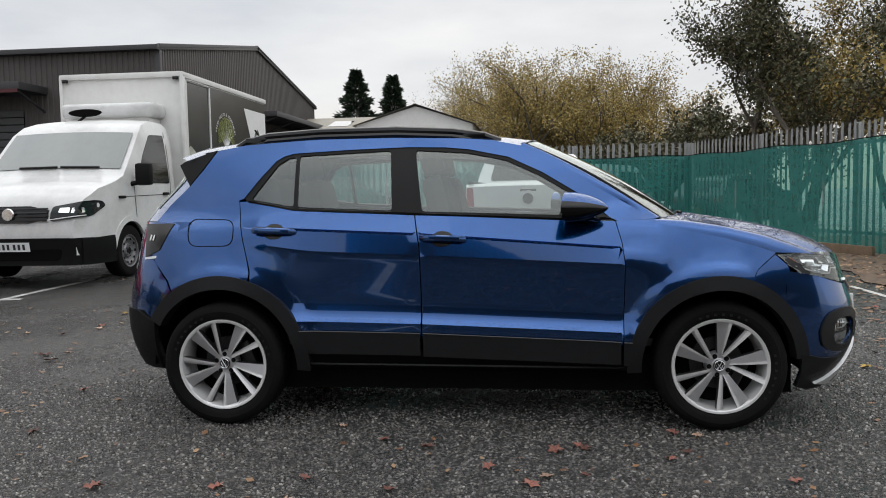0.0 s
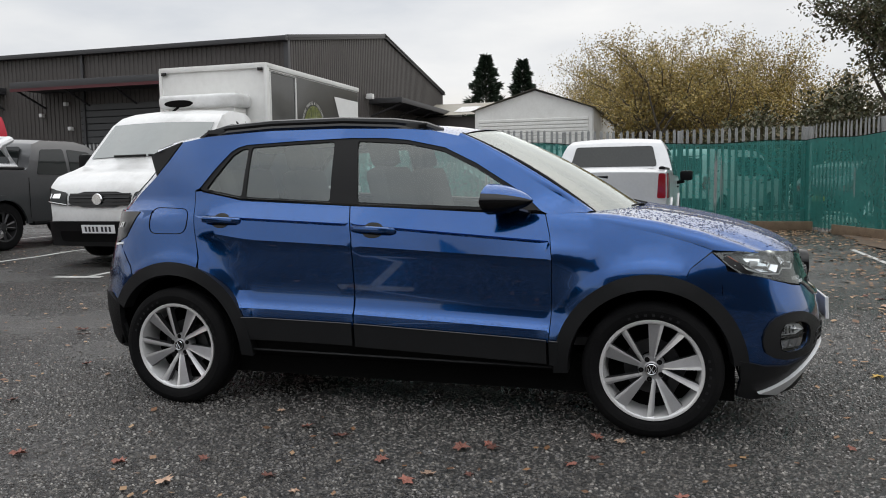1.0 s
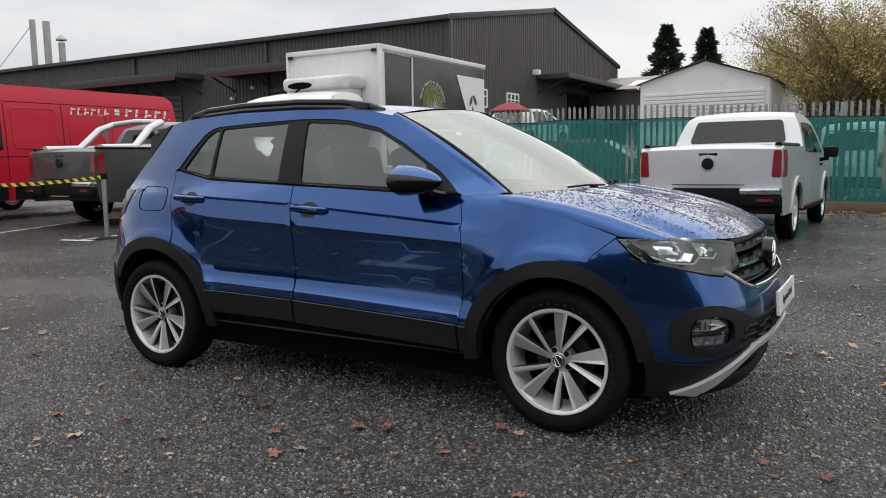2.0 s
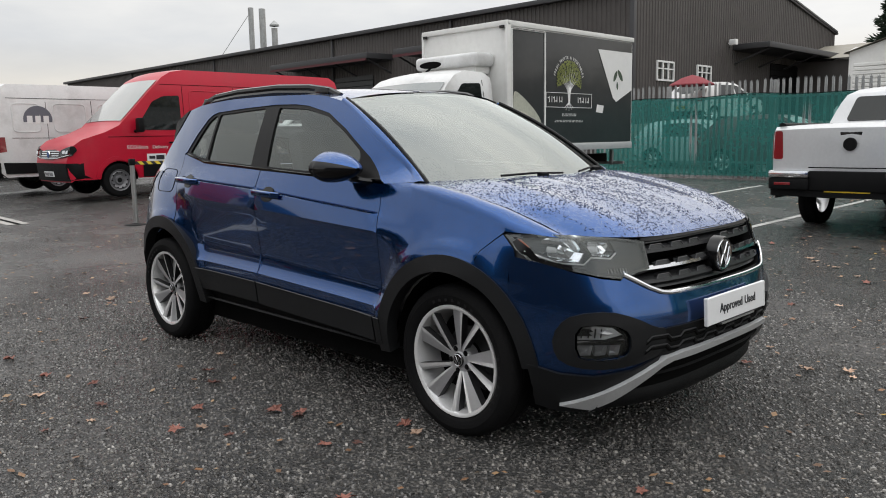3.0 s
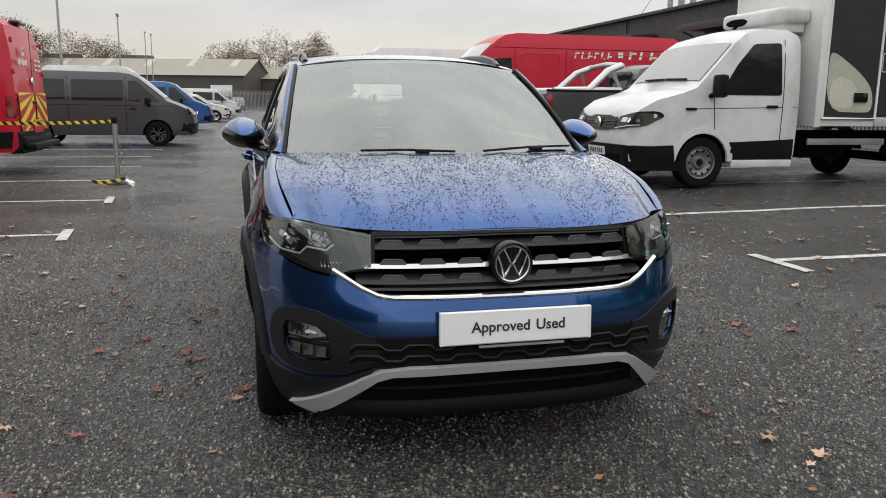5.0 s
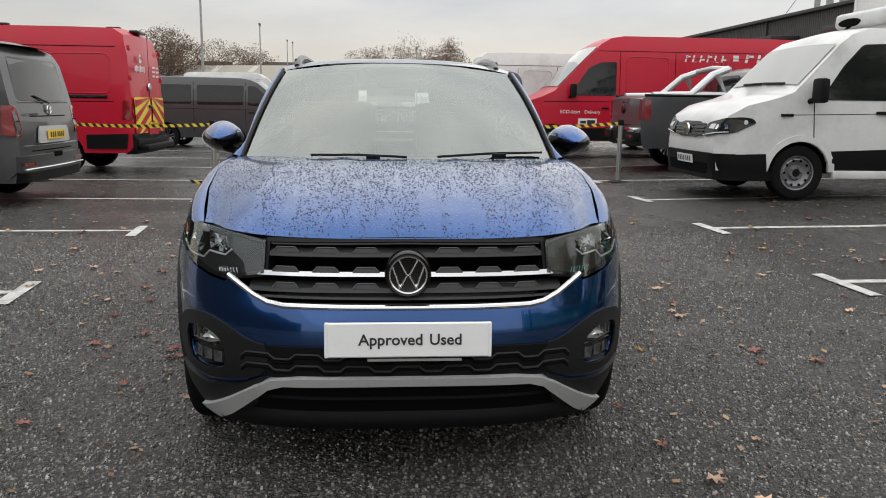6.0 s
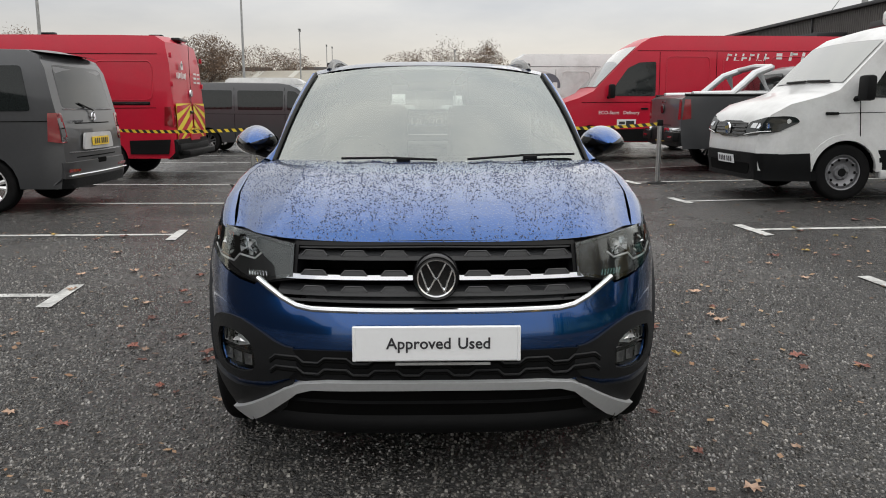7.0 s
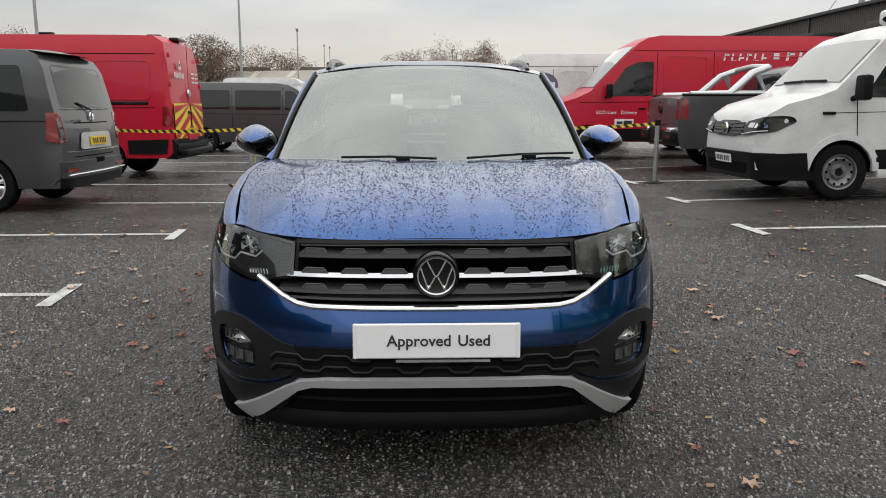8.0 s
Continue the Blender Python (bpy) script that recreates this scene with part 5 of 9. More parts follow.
def hatchback(label, at, colour, style="alloy", **kw):
    return vehicle("hatchback_car", label, "car", at, HATCH, 0.89, 0.98, 0.24, (-1.28, 1.3), 0.32, colour, HATCH_GLASS, (1.04, 1.50), (1.1, 1.42, 0.72), style, (0.30, 0.46, "plastic"), 0.24, [gap_line((0.0, 0.3), (0.0, 1.0)), gap_line((1.0, 0.35), (1.02, 1.0))], [(0.48, 0.62), (0.84, 0.68), (0.84, 0.80), (0.52, 0.74)], [(0.62, 0.80), (0.85, 0.80), (0.84, 1.0), (0.66, 0.98)], (0.46, 0.60, 0.72), 0.42, 0.60, (0.78, 1.02), corner=4.5, **kw)


COMPACT = [(-2.2, 0.42), (-2.24, 0.62), (-2.23, 0.95), (-2.16, 1.3), (-2.05, 1.72), (-1.9, 1.81), (-0.8, 1.84), (0.45, 1.80), (0.7, 1.72), (1.45, 1.14), (1.85, 1.02), (2.13, 0.86), (2.23, 0.6), (2.2, 0.32)]


def compact_van(label, at, colour, style="alloy", **kw):
    glasses = [[(0.55, 1.14), (1.25, 1.13), (0.68, 1.58), (0.5, 1.62)], [(-0.6, 1.16), (0.42, 1.15), (0.4, 1.63), (-0.6, 1.63)]]
    return vehicle("compact_van", label, "van", at, COMPACT, 0.92, 1.1, 0.14, (-1.4, 1.38), 0.32, colour, glasses, (1.17, 1.70), (1.2, 1.66, 0.76), style, (0.32, 0.56, "plastic"), 0.28, [gap_line((0.46, 0.4), (0.46, 1.65)), gap_line((-0.66, 0.4), (-0.66, 1.65))], [(0.5, 0.78), (0.86, 0.84), (0.86, 0.98), (0.55, 0.90)], [(0.78, 0.86), (0.9, 0.86), (0.9, 1.25), (0.8, 1.25)], (0.46, 0.76, 0.88), 0.52, 0.8, (1.02, 1.14), corner=5.5, **kw)


PICKUP = [(-2.66, 0.55), (-2.68, 0.8), (-2.67, 1.28), (-2.60, 1.32), (-1.02, 1.32), (-0.96, 1.36), (-0.72, 1.76), (-0.45, 1.84), (0.35, 1.85), (0.62, 1.79), (1.3, 1.26), (1.6, 1.19), (2.35, 1.10), (2.58, 0.98), (2.66, 0.7), (2.62, 0.42)]


def pickup(label, at, colour, sports_bar):
    glasses = [[(0.0, 1.24), (1.08, 1.23), (0.56, 1.66), (0.04, 1.70)], [(-0.80, 1.25), (-0.08, 1.24), (-0.05, 1.70), (-0.58, 1.68)]]
    root, sh, skin = vehicle("pickup_truck", label, "pickup", at, PICKUP, 0.955, 1.18, 0.20, (-1.5, 1.68), 0.39, colour, glasses, (1.30, 1.78), None, "black" if sports_bar else "alloy", (0.46, 0.66, "plastic"), 0.42, [gap_line((-0.02, 0.5), (-0.02, 1.2)), gap_line((-0.98, 0.5), (-0.98, 1.2))], [(0.5, 0.88), (0.9, 0.94), (0.9, 1.08), (0.55, 1.0)], [(0.80, 0.92), (0.92, 0.92), (0.915, 1.27), (0.82, 1.27)], (0.5, 0.78, 1.02), 0.6, 0.58, (0.86, 1.24), corner=9.0, arch=1.16)
    for s in (-1, 1):
        for ax in (-1.5, 1.68):
            part("arch_trim", panel(arc(ax, 0.39, 0.52, 4, 176, 16) + arc(ax, 0.39, 0.435, 176, 4, 16), sh.side(s), (0, s, 0), 0.1, 0.04, proud=0.022), M[colour], root)
        part("sill_step", box(0.1, s * 0.93, 0.42, 2.1, 0.14, 0.07, 0.025), M["plastic"], root)
    part("load_bed", join(box(-1.85, 0, 1.325, 1.5, 1.5, 0.03, 0.01)), M["plastic"], root, "black bed cover")
    cab_win = part("rear_window", panel(rounded([(-0.70, 1.40), (0.70, 1.40), (0.62, 1.73), (-0.62, 1.73)], 0.05), lambda a, b: (-0.99 + (b - 1.25) * 0.51 - 0.05 - 0.02 * (1 - (a / 0.7) ** 2), a, b), (-1, 0, 0), 0.2, 0.015), M["glass_dark"], root)
    part("tailgate_seam", join(panel(gap_line((-0.74, 0.80), (-0.74, 1.28)), sh.rear(0.004), (-1, 0, 0), 0.3, 0.0), panel(gap_line((0.74, 0.80), (0.74, 1.28)), sh.rear(0.004), (-1, 0, 0), 0.3, 0.0), panel(gap_line((-0.74, 0.82), (0.74, 0.82)), sh.rear(0.004), (-1, 0, 0), 0.3, 0.0)), M["dark"], root)
    part("tailgate_handle", box(-2.69, 0, 1.22, 0.03, 0.26, 0.06, 0.012), M["gloss_black"], root)
    badge = part("badge", moved(lathe([(0, 0.0), (0.075, 0.0), (0.08, 0.015)], 24), pose(-2.735, 0, 1.10, 0, 0, -90)), M["gloss_black"], root, "round dark badge on the tailgate")
    for k in range(6):
        part("raised_mark", box(-2.69, -0.5 + k * 0.2, 0.95, 0.02, 0.11, 0.055, 0.006, 1), M[colour], root)
    for y in (-0.68, 0.68):
        part("step_bumper", box(-2.74, y, 0.74, 0.16, 0.5, 0.09, 0.03), M["chrome"], root, "chrome rear step bumper")
        part("bumper_base", box(-2.73, y, 0.62, 0.15, 0.5, 0.15, 0.03), M["plastic"], root)
        part("reflector", box(-2.81, y * 1.1, 0.62, 0.012, 0.2, 0.035, 0.004), M["red_lamp"], root)
    part("lower_valance", box(-2.70, 0, 0.66, 0.14, 1.0, 0.24, 0.02), M["plastic"], root)
    for s in (-1, 1):
        part("bed_rail", tube([(-2.6, s * 0.86, 1.345), (-1.0, s * 0.86, 1.345)], 0.045, 8, 0.6), M["plastic"], root)
    if sports_bar:
        for s in (-1, 1):
            part("sports_bar", tube([(-2.45, s * 0.78, 1.35), (-1.75, s * 0.78, 1.37), (-1.35, s * 0.72, 1.72), (-1.05, s * 0.66, 1.83)], 0.085, 10, 0.75), M["silver"], root, "silver roof-height sports bar")
            part("sports_bar", tube([(-1.75, s * 0.78, 1.37), (-1.1, s * 0.78, 1.38), (-1.25, s * 0.70, 1.72)], 0.075, 10, 0.75), M["silver"], root)
        part("sports_bar", tube([(-1.06, -0.68, 1.83), (-1.03, 0, 1.87), (-1.06, 0.68, 1.83)], 0.075, 10, 0.7), M["silver"], root)
    return root, sh


def at_ground(x, y, yaw):
    return pose(x, y, ground_z(x, y), 0, 0, yaw)

# pickups
pickup("pale silver pickup truck parked nose to the netted fence", at_ground(0.42, 9.6, 88), "silver_paint", False)
pickup("dark grey pickup truck with silver sports bar parked in a bay", at_ground(-10.05, 7.15, 90), "grey_paint", True)

# delivery van in red, nose to the aisle
_, shell_r, _ = big_van("red long-wheelbase panel van with white lettering bars", at_ground(-13.8, 6.1, -90), "red", 6.85, 2.68)
# white van, tail to the aisle
big_van("white high-roof panel van with a round grey emblem", at_ground(-17.3, 5.35, 90), "white", 5.9, 2.52, rear=0.75)
# grey van with tail to the aisle
small_van("dark grey passenger van parked tail-out in a bay", at_ground(-6.1, -6.82, -90), "grey_paint", style="alloy", bump="grey_paint")
# red service van, tail to the aisle
big_van("red service van with yellow and red chevrons on its tail", at_ground(-10.8, -7.6, -90), "red", 6.3, 2.55, rear=0.85)
# vans nose-out along the far side
small_van("dark grey passenger van with black wheels parked nose-out", at_ground(-19.3, -4.65, 90), "grey_paint")
big_van("white high-roof panel van parked nose-out", at_ground(-36.6, -6.9, 90), "white", 6.0, 2.75)
small_van("mid-blue panel van parked nose-out", at_ground(-31.0, -4.62, 90), "van_blue")
hatchback("white hatchback parked nose-out", at_ground(-44.0, -3.75, 90), "white")
small_van("white panel van parked nose-out", at_ground(-53.0, -3.55, 90), "white", False)
hatchback("grey hatchback parked nose-out", at_ground(-60.0, -3.6, 90), "silver_paint")
small_van("white panel van parked far down the row", at_ground(-66.0, -4.0, 90), "white", False)
# row across the aisle
compact_van("black compact van parked nose to the aisle", at_ground(-25.6, 5.55, -90), "black_paint")
compact_van("white compact van parked nose to the aisle", at_ground(-28.6, 5.75, -90), "white")
small_van("black panel van parked nose to the aisle", at_ground(-35.2, 6.25, -90), "black_paint")
compact_van("white compact van parked nose to the aisle", at_ground(-38.6, 6.05, -90), "white")
compact_van("maroon compact van with alloy wheels parked nose to the aisle", at_ground(-50.0, 6.35, -97), "maroon")
hatchback("dark hatchback parked nose to the aisle", at_ground(-54.0, 6.35, -92), "black_paint")
big_van("white high-roof van parked nose to the aisle", at_ground(-57.5, 7.35, -90), "white", 6.0, 2.55)
hatchback("pale hatchback parked nose to the aisle", at_ground(-61.5, 6.55, -90), "silver_paint")
small_van("white panel van parked nose to the aisle", at_ground(-65.5, 6.95, -90), "white", False)
hatchback("dark hatchback parked nose to the aisle", at_ground(-70.0, 6.75, -90), "black_paint")
small_van("silver panel van parked nose to the aisle", at_ground(-75.0, 7.15, -90), "silver_paint", False)
hatchback("dark hatchback parked nose to the aisle", at_ground(-81.0, 6.95, -90), "black_paint")
# beyond the far fence
hatchback("dark car parked beyond the far fence", at_ground(-97, -1.5, 0), "grey_paint")
hatchback("grey car parked beyond the far fence", at_ground(-100, 3.5, 10), "silver_paint")
small_van("dark van parked beyond the far fence", at_ground(-98, -6.5, 80), "black_paint")
small_van("white van parked beyond the far fence", at_ground(-104, -3.5, 85), "white", False)
# behind the netting
small_van("white van behind the netted fence", at_ground(2.6, 20.5, 60), "white", False)
hatchback("dark red car behind the netted fence", at_ground(-5.2, 18.7, 2), "maroon")
hatchback("silver car behind the netted fence", at_ground(-9.0, 21.5, 5), "silver_paint")
small_van("white van behind the netted fence", at_ground(-2.6, 22.5, 0), "white", False)
hatchback("white car parked by the warehouse gable", pose(-11.3, 27.3, 1.7, 0, 0, 80), "white")
hatchback("grey car behind the netted fence", at_ground(6.6, 19.5, 40), "grey_paint")


# ---- refrigerated box truck ----
def box_truck(at):
    prof = [(0.56, 0.42), (0.52, 0.9), (0.50, 1.9), (0.56, 2.06), (0.75, 2.13), (1.15, 2.14), (1.42, 2.06), (1.60, 1.93), (2.16, 1.34), (2.35, 1.27), (2.72, 1.17), (2.93, 1.04), (3.02, 0.88), (3.05, 0.62), (3.01, 0.36)]
    cab_glass = [[(0.86, 1.25), (1.82, 1.25), (1.55, 1.66), (1.30, 1.93), (0.88, 1.95)]]
    root, sh, skin = vehicle("box_truck", "white refrigerated box truck with a black printed side panel", "truck", at, prof, 0.99, 1.2, 0.10, (2.02,), 0.345, "white", cab_glass, (1.36, 1.97), None, "steel", None, 0.36, [gap_line((0.84, 0.5), (0.82, 2.0)), gap_line((1.86, 0.78), (1.90, 1.24)), gap_line((0.56, 1.10), (2.3, 1.06), 0.008)], [(0.52, 0.78), (0.93, 0.83), (0.975, 0.95), (0.965, 1.03), (0.54, 0.955)], None, (0.48, 0.76, 0.965), 0.47, None, (1.92, 1.36), corner=5.0, step=0.09, slat="gloss_black")
    part("front_bumper", panel([(-0.96, 0.24), (0.96, 0.24), (0.98, 0.50), (0.93, 0.57), (-0.93, 0.57), (-0.98, 0.50)], sh.front(0.03), (1, 0, 0), 0.1, 0.05), M["plastic"], root, "black plastic front bumper")
    part("bumper_grille", panel(rounded([(-0.62, 0.30), (0.62, 0.30), (0.66, 0.44), (-0.66, 0.44)], 0.05), sh.front(0.036), (1, 0, 0), 0.1, 0.015), M["dark"], root)
    for s in (-1, 1):
        part("sill_cladding", panel([(0.60, 0.36), (1.58, 0.36), (1.62, 0.62), (0.60, 0.66)], sh.side(s), (0, s, 0), 0.15, 0.03, proud=0.012), M["plastic"], root)
        part("arch_trim", panel(arc(2.02, 0.345, 0.47, 5, 178, 16) + arc(2.02, 0.345, 0.395, 178, 5, 16), sh.side(s), (0, s, 0), 0.1, 0.03, proud=0.012), M["white"], root)
        part("bumper_corner", panel([(2.42, 0.24), (2.96, 0.24), (2.98, 0.56), (2.47, 0.58)], sh.side(s), (0, s, 0), 0.08, 0.05, proud=0.030), M["plastic"], root)
        part("cab_step", box(1.1, s * 0.95, 0.33, 0.95, 0.12, 0.10, 0.02), M["white"], root)
        part("door_handle", box(1.0, s * (sh.y(1.0, 1.1) + 0.014), 1.10, 0.17, 0.03, 0.04, 0.012), M["plastic"], root)
    # wipers and badge on the bonnet
    for y0 in (-0.5, 0.1):
        i = [k for k in range(len(densify(prof, 0.12, False))) if abs(densify(prof, 0.12, False)[k][1] - 1.40) < 0.05 and densify(prof, 0.12, False)[k][0] > 1.5][0]
        a, b = skin(i, y0, 0.03), skin(i, y0 + 0.55, 0.03)
        part("wiper", tube([a, b], 0.014, 5), M["plastic"], root)
    # chassis and rear axle
    for s in (-1, 1):
        part("chassis_rail", box(-1.4, s * 0.42, 0.66, 4.1, 0.08, 0.16, 0.01), M["dark"], root)
        wheel(root, -1.58, s * 0.84, 0.345, 0.22, s, "steel")
        part("mudguard", panel(arc(-1.58, 0.36, 0.46, 8, 172, 14) + arc(-1.58, 0.36, 0.43, 172, 8, 14), lambda a, b: (a, s * 0.97, b), (0, s, 0), 0.1, 0.3), M["plastic"], root, "black plastic mudguard")
        part("side_guard", box(-0.35, s * 0.88, 0.62, 1.3, 0.03, 0.09, 0.01), M["steel"], root)
    part("axle", tube([(-1.58, -0.8, 0.36), (-1.58, 0.8, 0.36)], 0.07, 8), M["dark"], root)
    part("fuel_tank", box(-0.2, 0.35, 0.52, 0.8, 0.5, 0.3, 0.05), M["dark"], root)
    part("step_frame", join(box(-3.45, 0, 0.55, 0.06, 1.7, 0.06), box(-3.4, 0.6, 0.66, 0.06, 0.06, 0.3), box(-3.4, -0.6, 0.66, 0.06, 0.06, 0.3)), M["steel"], root)
    part("mud_flap", box(-2.2, 0.84, 0.42, 0.02, 0.30, 0.45), M["rubber"], root)
    # box body: local z 0.84 to 2.93, a little higher at the back
    x0, x1, hw, z0, z1 = 0.28, -3.50, 0.985, 0.84, 2.93
    body = part("box_body", box((x0 + x1) / 2, 0, (z0 + z1) / 2, x0 - x1, hw * 2, z1 - z0, 0.02), M["white_box"], root, "white insulated box body")
    for y in (-hw, hw):
        part("corner_post", box(x0 - 0.02, y * 0.995, (z0 + z1) / 2, 0.1, 0.06, z1 - z0 + 0.03, 0.02), M["white_box"], body)
        part("top_rail", box((x0 + x1) / 2, y * 0.995, z1, x0 - x1 + 0.05, 0.06, 0.09, 0.02), M["white_box"], body)
        part("bottom_rail", box((x0 + x1) / 2 - 0.48, y * 0.998, z0 + 0.06, x0 - x1 - 0.97, 0.05, 0.12, 0.01), M["silver"], body)
    part("top_rail", box(x0, 0, z1, 0.07, hw * 2, 0.09, 0.02), M["white_box"], body)
    for y in (-0.9, 0.9):
        part("marker_lamp", box(x0 + 0.04, y, z1 - 0.06, 0.03, 0.09, 0.05, 0.01), M["gloss_black"], body)
    sd = hw + 0.004
    side = lambda a, b: (a, sd, b)
    part("black_panel", panel([(-0.72, z0 + 0.13), (x1 + 0.03, z0 + 0.13), (x1 + 0.03, z1 - 0.06), (-0.72, z1 - 0.06)], side, (0, 1, 0), 0.5, 0.006), M["black_panel"], body, "black vinyl side panel")
    # side door
    door = part("side_door", panel([(0.22, z0 + 0.09), (-0.70, z0 + 0.09), (-0.70, z1 - 0.07), (0.22, z1 - 0.07)], lambda a, b: (a, sd + 0.012, b), (0, 1, 0), 0.5, 0.03), M["black_panel"], body, "black side door with a printed pale fruit picture")
    fr = [(0.20, z0 + 0.11), (-0.68, z0 + 0.11), (-0.68, z1 - 0.09), (0.20, z1 - 0.09)]
    part("door_frame", tube([(a, sd + 0.016, b) for a, b in fr + fr[:1]], 0.022, 5, up=(0, 1, 0)), M["white_box"], door)
    part("door_print", panel(smooth_loop([(0.15, 1.05), (-0.45, 1.03), (-0.62, 1.05), (-0.60, 1.35), (-0.40, 1.55), (-0.15, 1.72), (0.10, 1.86), (0.17, 1.80)], 2), lambda a, b: (a, sd + 0.014, b), (0, 1, 0), 0.2, 0.0, proud=0.002), material("pale_green_print", (0.42, 0.43, 0.36), 0.4, vary=0.25, scale=4), door)
    part("door_print", panel(smooth_loop([(0.10, 1.10), (-0.30, 1.08), (-0.36, 1.40), (-0.05, 1.55), (0.12, 1.42)], 2), lambda a, b: (a, sd + 0.014, b), (0, 1, 0), 0.2, 0.0, proud=0.005), material("cream_print", (0.55, 0.54, 0.45), 0.4, vary=0.12, scale=3), door)
    part("door_latch", join(box(-0.40, sd + 0.03, 1.24, 0.22, 0.03, 0.13, 0.01), box(-0.40, sd + 0.045, 1.24, 0.15, 0.02, 0.06, 0.01)), M["gloss_black"], door)
    part("hinge_seal", box(0.255, sd + 0.005, 1.85, 0.03, 0.02, 2.0), M["steel"], door)
    # printed emblem: tree in a ring of small words, plain bars for the name
    px = lambda a, b, off=0.002: (a, sd + 0.004 + off, b - 0.19)
    em = part("printed_emblem", panel(rounded([(-1.425, 1.84), (-1.435, 2.0), (-1.46, 2.10), (-1.43, 2.11), (-1.40, 2.03), (-1.37, 2.11), (-1.34, 2.10), (-1.365, 2.0), (-1.375, 1.84)], 0.01), px, (0, 1, 0), 0.1, 0.0, proud=0.003), M["white_print"], body, "white and green printed tree emblem")
    rng = random.Random(5)
    for k in range(9):
        a0 = radians(20 + k * 17.5)
        part("printed_branch", tube([px(-1.40, 2.05), px(-1.40 + 0.16 * math.cos(a0), 2.16 + 0.12 * math.sin(a0)), px(-1.40 + 0.30 * math.cos(a0 + 0.15), 2.2 + 0.36 * math.sin(a0))], 0.008, 4, taper=0.5), M["white_print"], em)
    for k in range(5):
        a0 = radians(200 + k * 35)
        part("printed_root", tube([px(-1.40, 1.88), px(-1.40 + 0.16 * math.cos(a0), 1.80 + 0.07 * math.sin(a0))], 0.008, 4, taper=0.4), M["white_print"], em)
    vs, fs = [], []
    for k in range(1000):
        a0, r0 = rng.uniform(-0.35, math.pi + 0.35), 0.37 * math.sqrt(rng.random())
        cx, cz, q = -1.40 + r0 * math.cos(a0) * 1.0, 2.26 + r0 * math.sin(a0) * 0.95, rng.uniform(0.009, 0.019)
        if (cx + 1.4) ** 2 + (cz - 2.12) ** 2 < 0.015:
            continue
        o = len(vs)
        vs += [px(cx - q, cz, 0.006), px(cx, cz - q * 0.7, 0.006), px(cx + q, cz, 0.006), px(cx, cz + q * 0.7, 0.006)]
        fs.append((o, o + 1, o + 2, o + 3))
    tagged(part("printed_leaves", (vs, fs), material("printed_leaf_green", (0.34, 0.38, 0.12), 0.5, vary=0.4, scale=14), em, smooth=0), kind="stuff")
    ring = [(-0.73, 1.79), (-2.10, 1.79), (-2.10, 2.04), (-0.73, 2.04)]
    for a, b in ((0, 1), (2, 3), (3, 0), (1, 2)):
        part("printed_border", tube([px(*ring[a], 0.004), px(*ring[b], 0.004)], 0.005, 4), M["white_print"], em)
    # names and numbers as plain bars: pairs of thin strokes
    for a, b, w, h, k in ((-0.99, 1.735, 0.44, 0.10, 6), (-1.82, 1.735, 0.40, 0.10, 5), (-1.40, 1.47, 0.44, 0.05, 11), (-1.40, 1.36, 0.84, 0.042, 19)):
        for i in range(k):
            q = w / k
            c = a - w / 2 + (i + 0.5) * q
            part("printed_bar", box(c - q * 0.22, sd + 0.006, b, q * 0.16, 0.004, h), M["white_print"], em)
            if i % 3 != 1:
                part("printed_bar", box(c + q * 0.12, sd + 0.006, b + h * (0.28 if i % 2 else -0.28), q * 0.5, 0.004, h * 0.2), M["white_print"], em)
    text = "FRESH FRUITS & VEGETABLES"
    for k, ch in enumerate(text):
        if ch != " ":
            ang = radians(163 - k * 146 / (len(text) - 1))
            part("printed_letter", words(ch, 0.075, M["white_print"]), None, em, place=pose(-1.40 - 0.44 * math.cos(ang), sd + 0.006, 2.03 + 0.44 * math.sin(ang)) @ pose(0, 0, 0, 90, 0, 180) @ pose(0, 0, 0, 0, 0, math.degrees(ang) - 90))
    cornerp = part("pale_corner", panel([(-2.30, z1 - 0.06), (x1 + 0.03, z1 - 0.06), (x1 + 0.03, 2.16), (-2.92, 1.92), (-2.80, 2.0)], px, (0, 1, 0), 0.3, 0.0, proud=0.003), M["white_print"], body, "pale printed corner with a dark sprig")
    for c, r, a in (((-3.05, 2.42), 0.17, 50), ((-2.88, 2.40), 0.15, 120), ((-2.95, 2.22), 0.10, 85)):
        part("printed_leaf", panel(smooth_loop([(c[0] + r * math.cos(radians(a)), c[1] + r * math.sin(radians(a))), (c[0] + 0.4 * r * math.cos(radians(a + 90)), c[1] + 0.4 * r * math.sin(radians(a + 90))), (c[0] - r * math.cos(radians(a)), c[1] - r * math.sin(radians(a))), (c[0] - 0.4 * r * math.cos(radians(a + 90)), c[1] - 0.4 * r * math.sin(radians(a + 90)))], 1), px, (0, 1, 0), 0.1, 0.0, proud=0.006), material("dark_print_leaf", (0.05, 0.08, 0.05), 0.5, vary=0.2), cornerp)
    part("pale_label", panel([(-2.24, 1.72), (-2.46, 1.70), (-2.50, 1.84), (-2.28, 1.86)], px, (0, 1, 0), 0.3, 0.0, proud=0.003), M["white_print"], body)
    # refrigeration unit over the cab
    fridge = part("refrigeration_unit", box(x0 + 0.24, 0, 2.36, 0.48, 1.45, 0.22, 0.09, 4), M["white"], root, "white rounded refrigeration unit over the cab")
    part("unit_skirt", box(x0 + 0.20, 0, 2.20, 0.36, 1.25, 0.14, 0.04), M["white_box"], fridge)
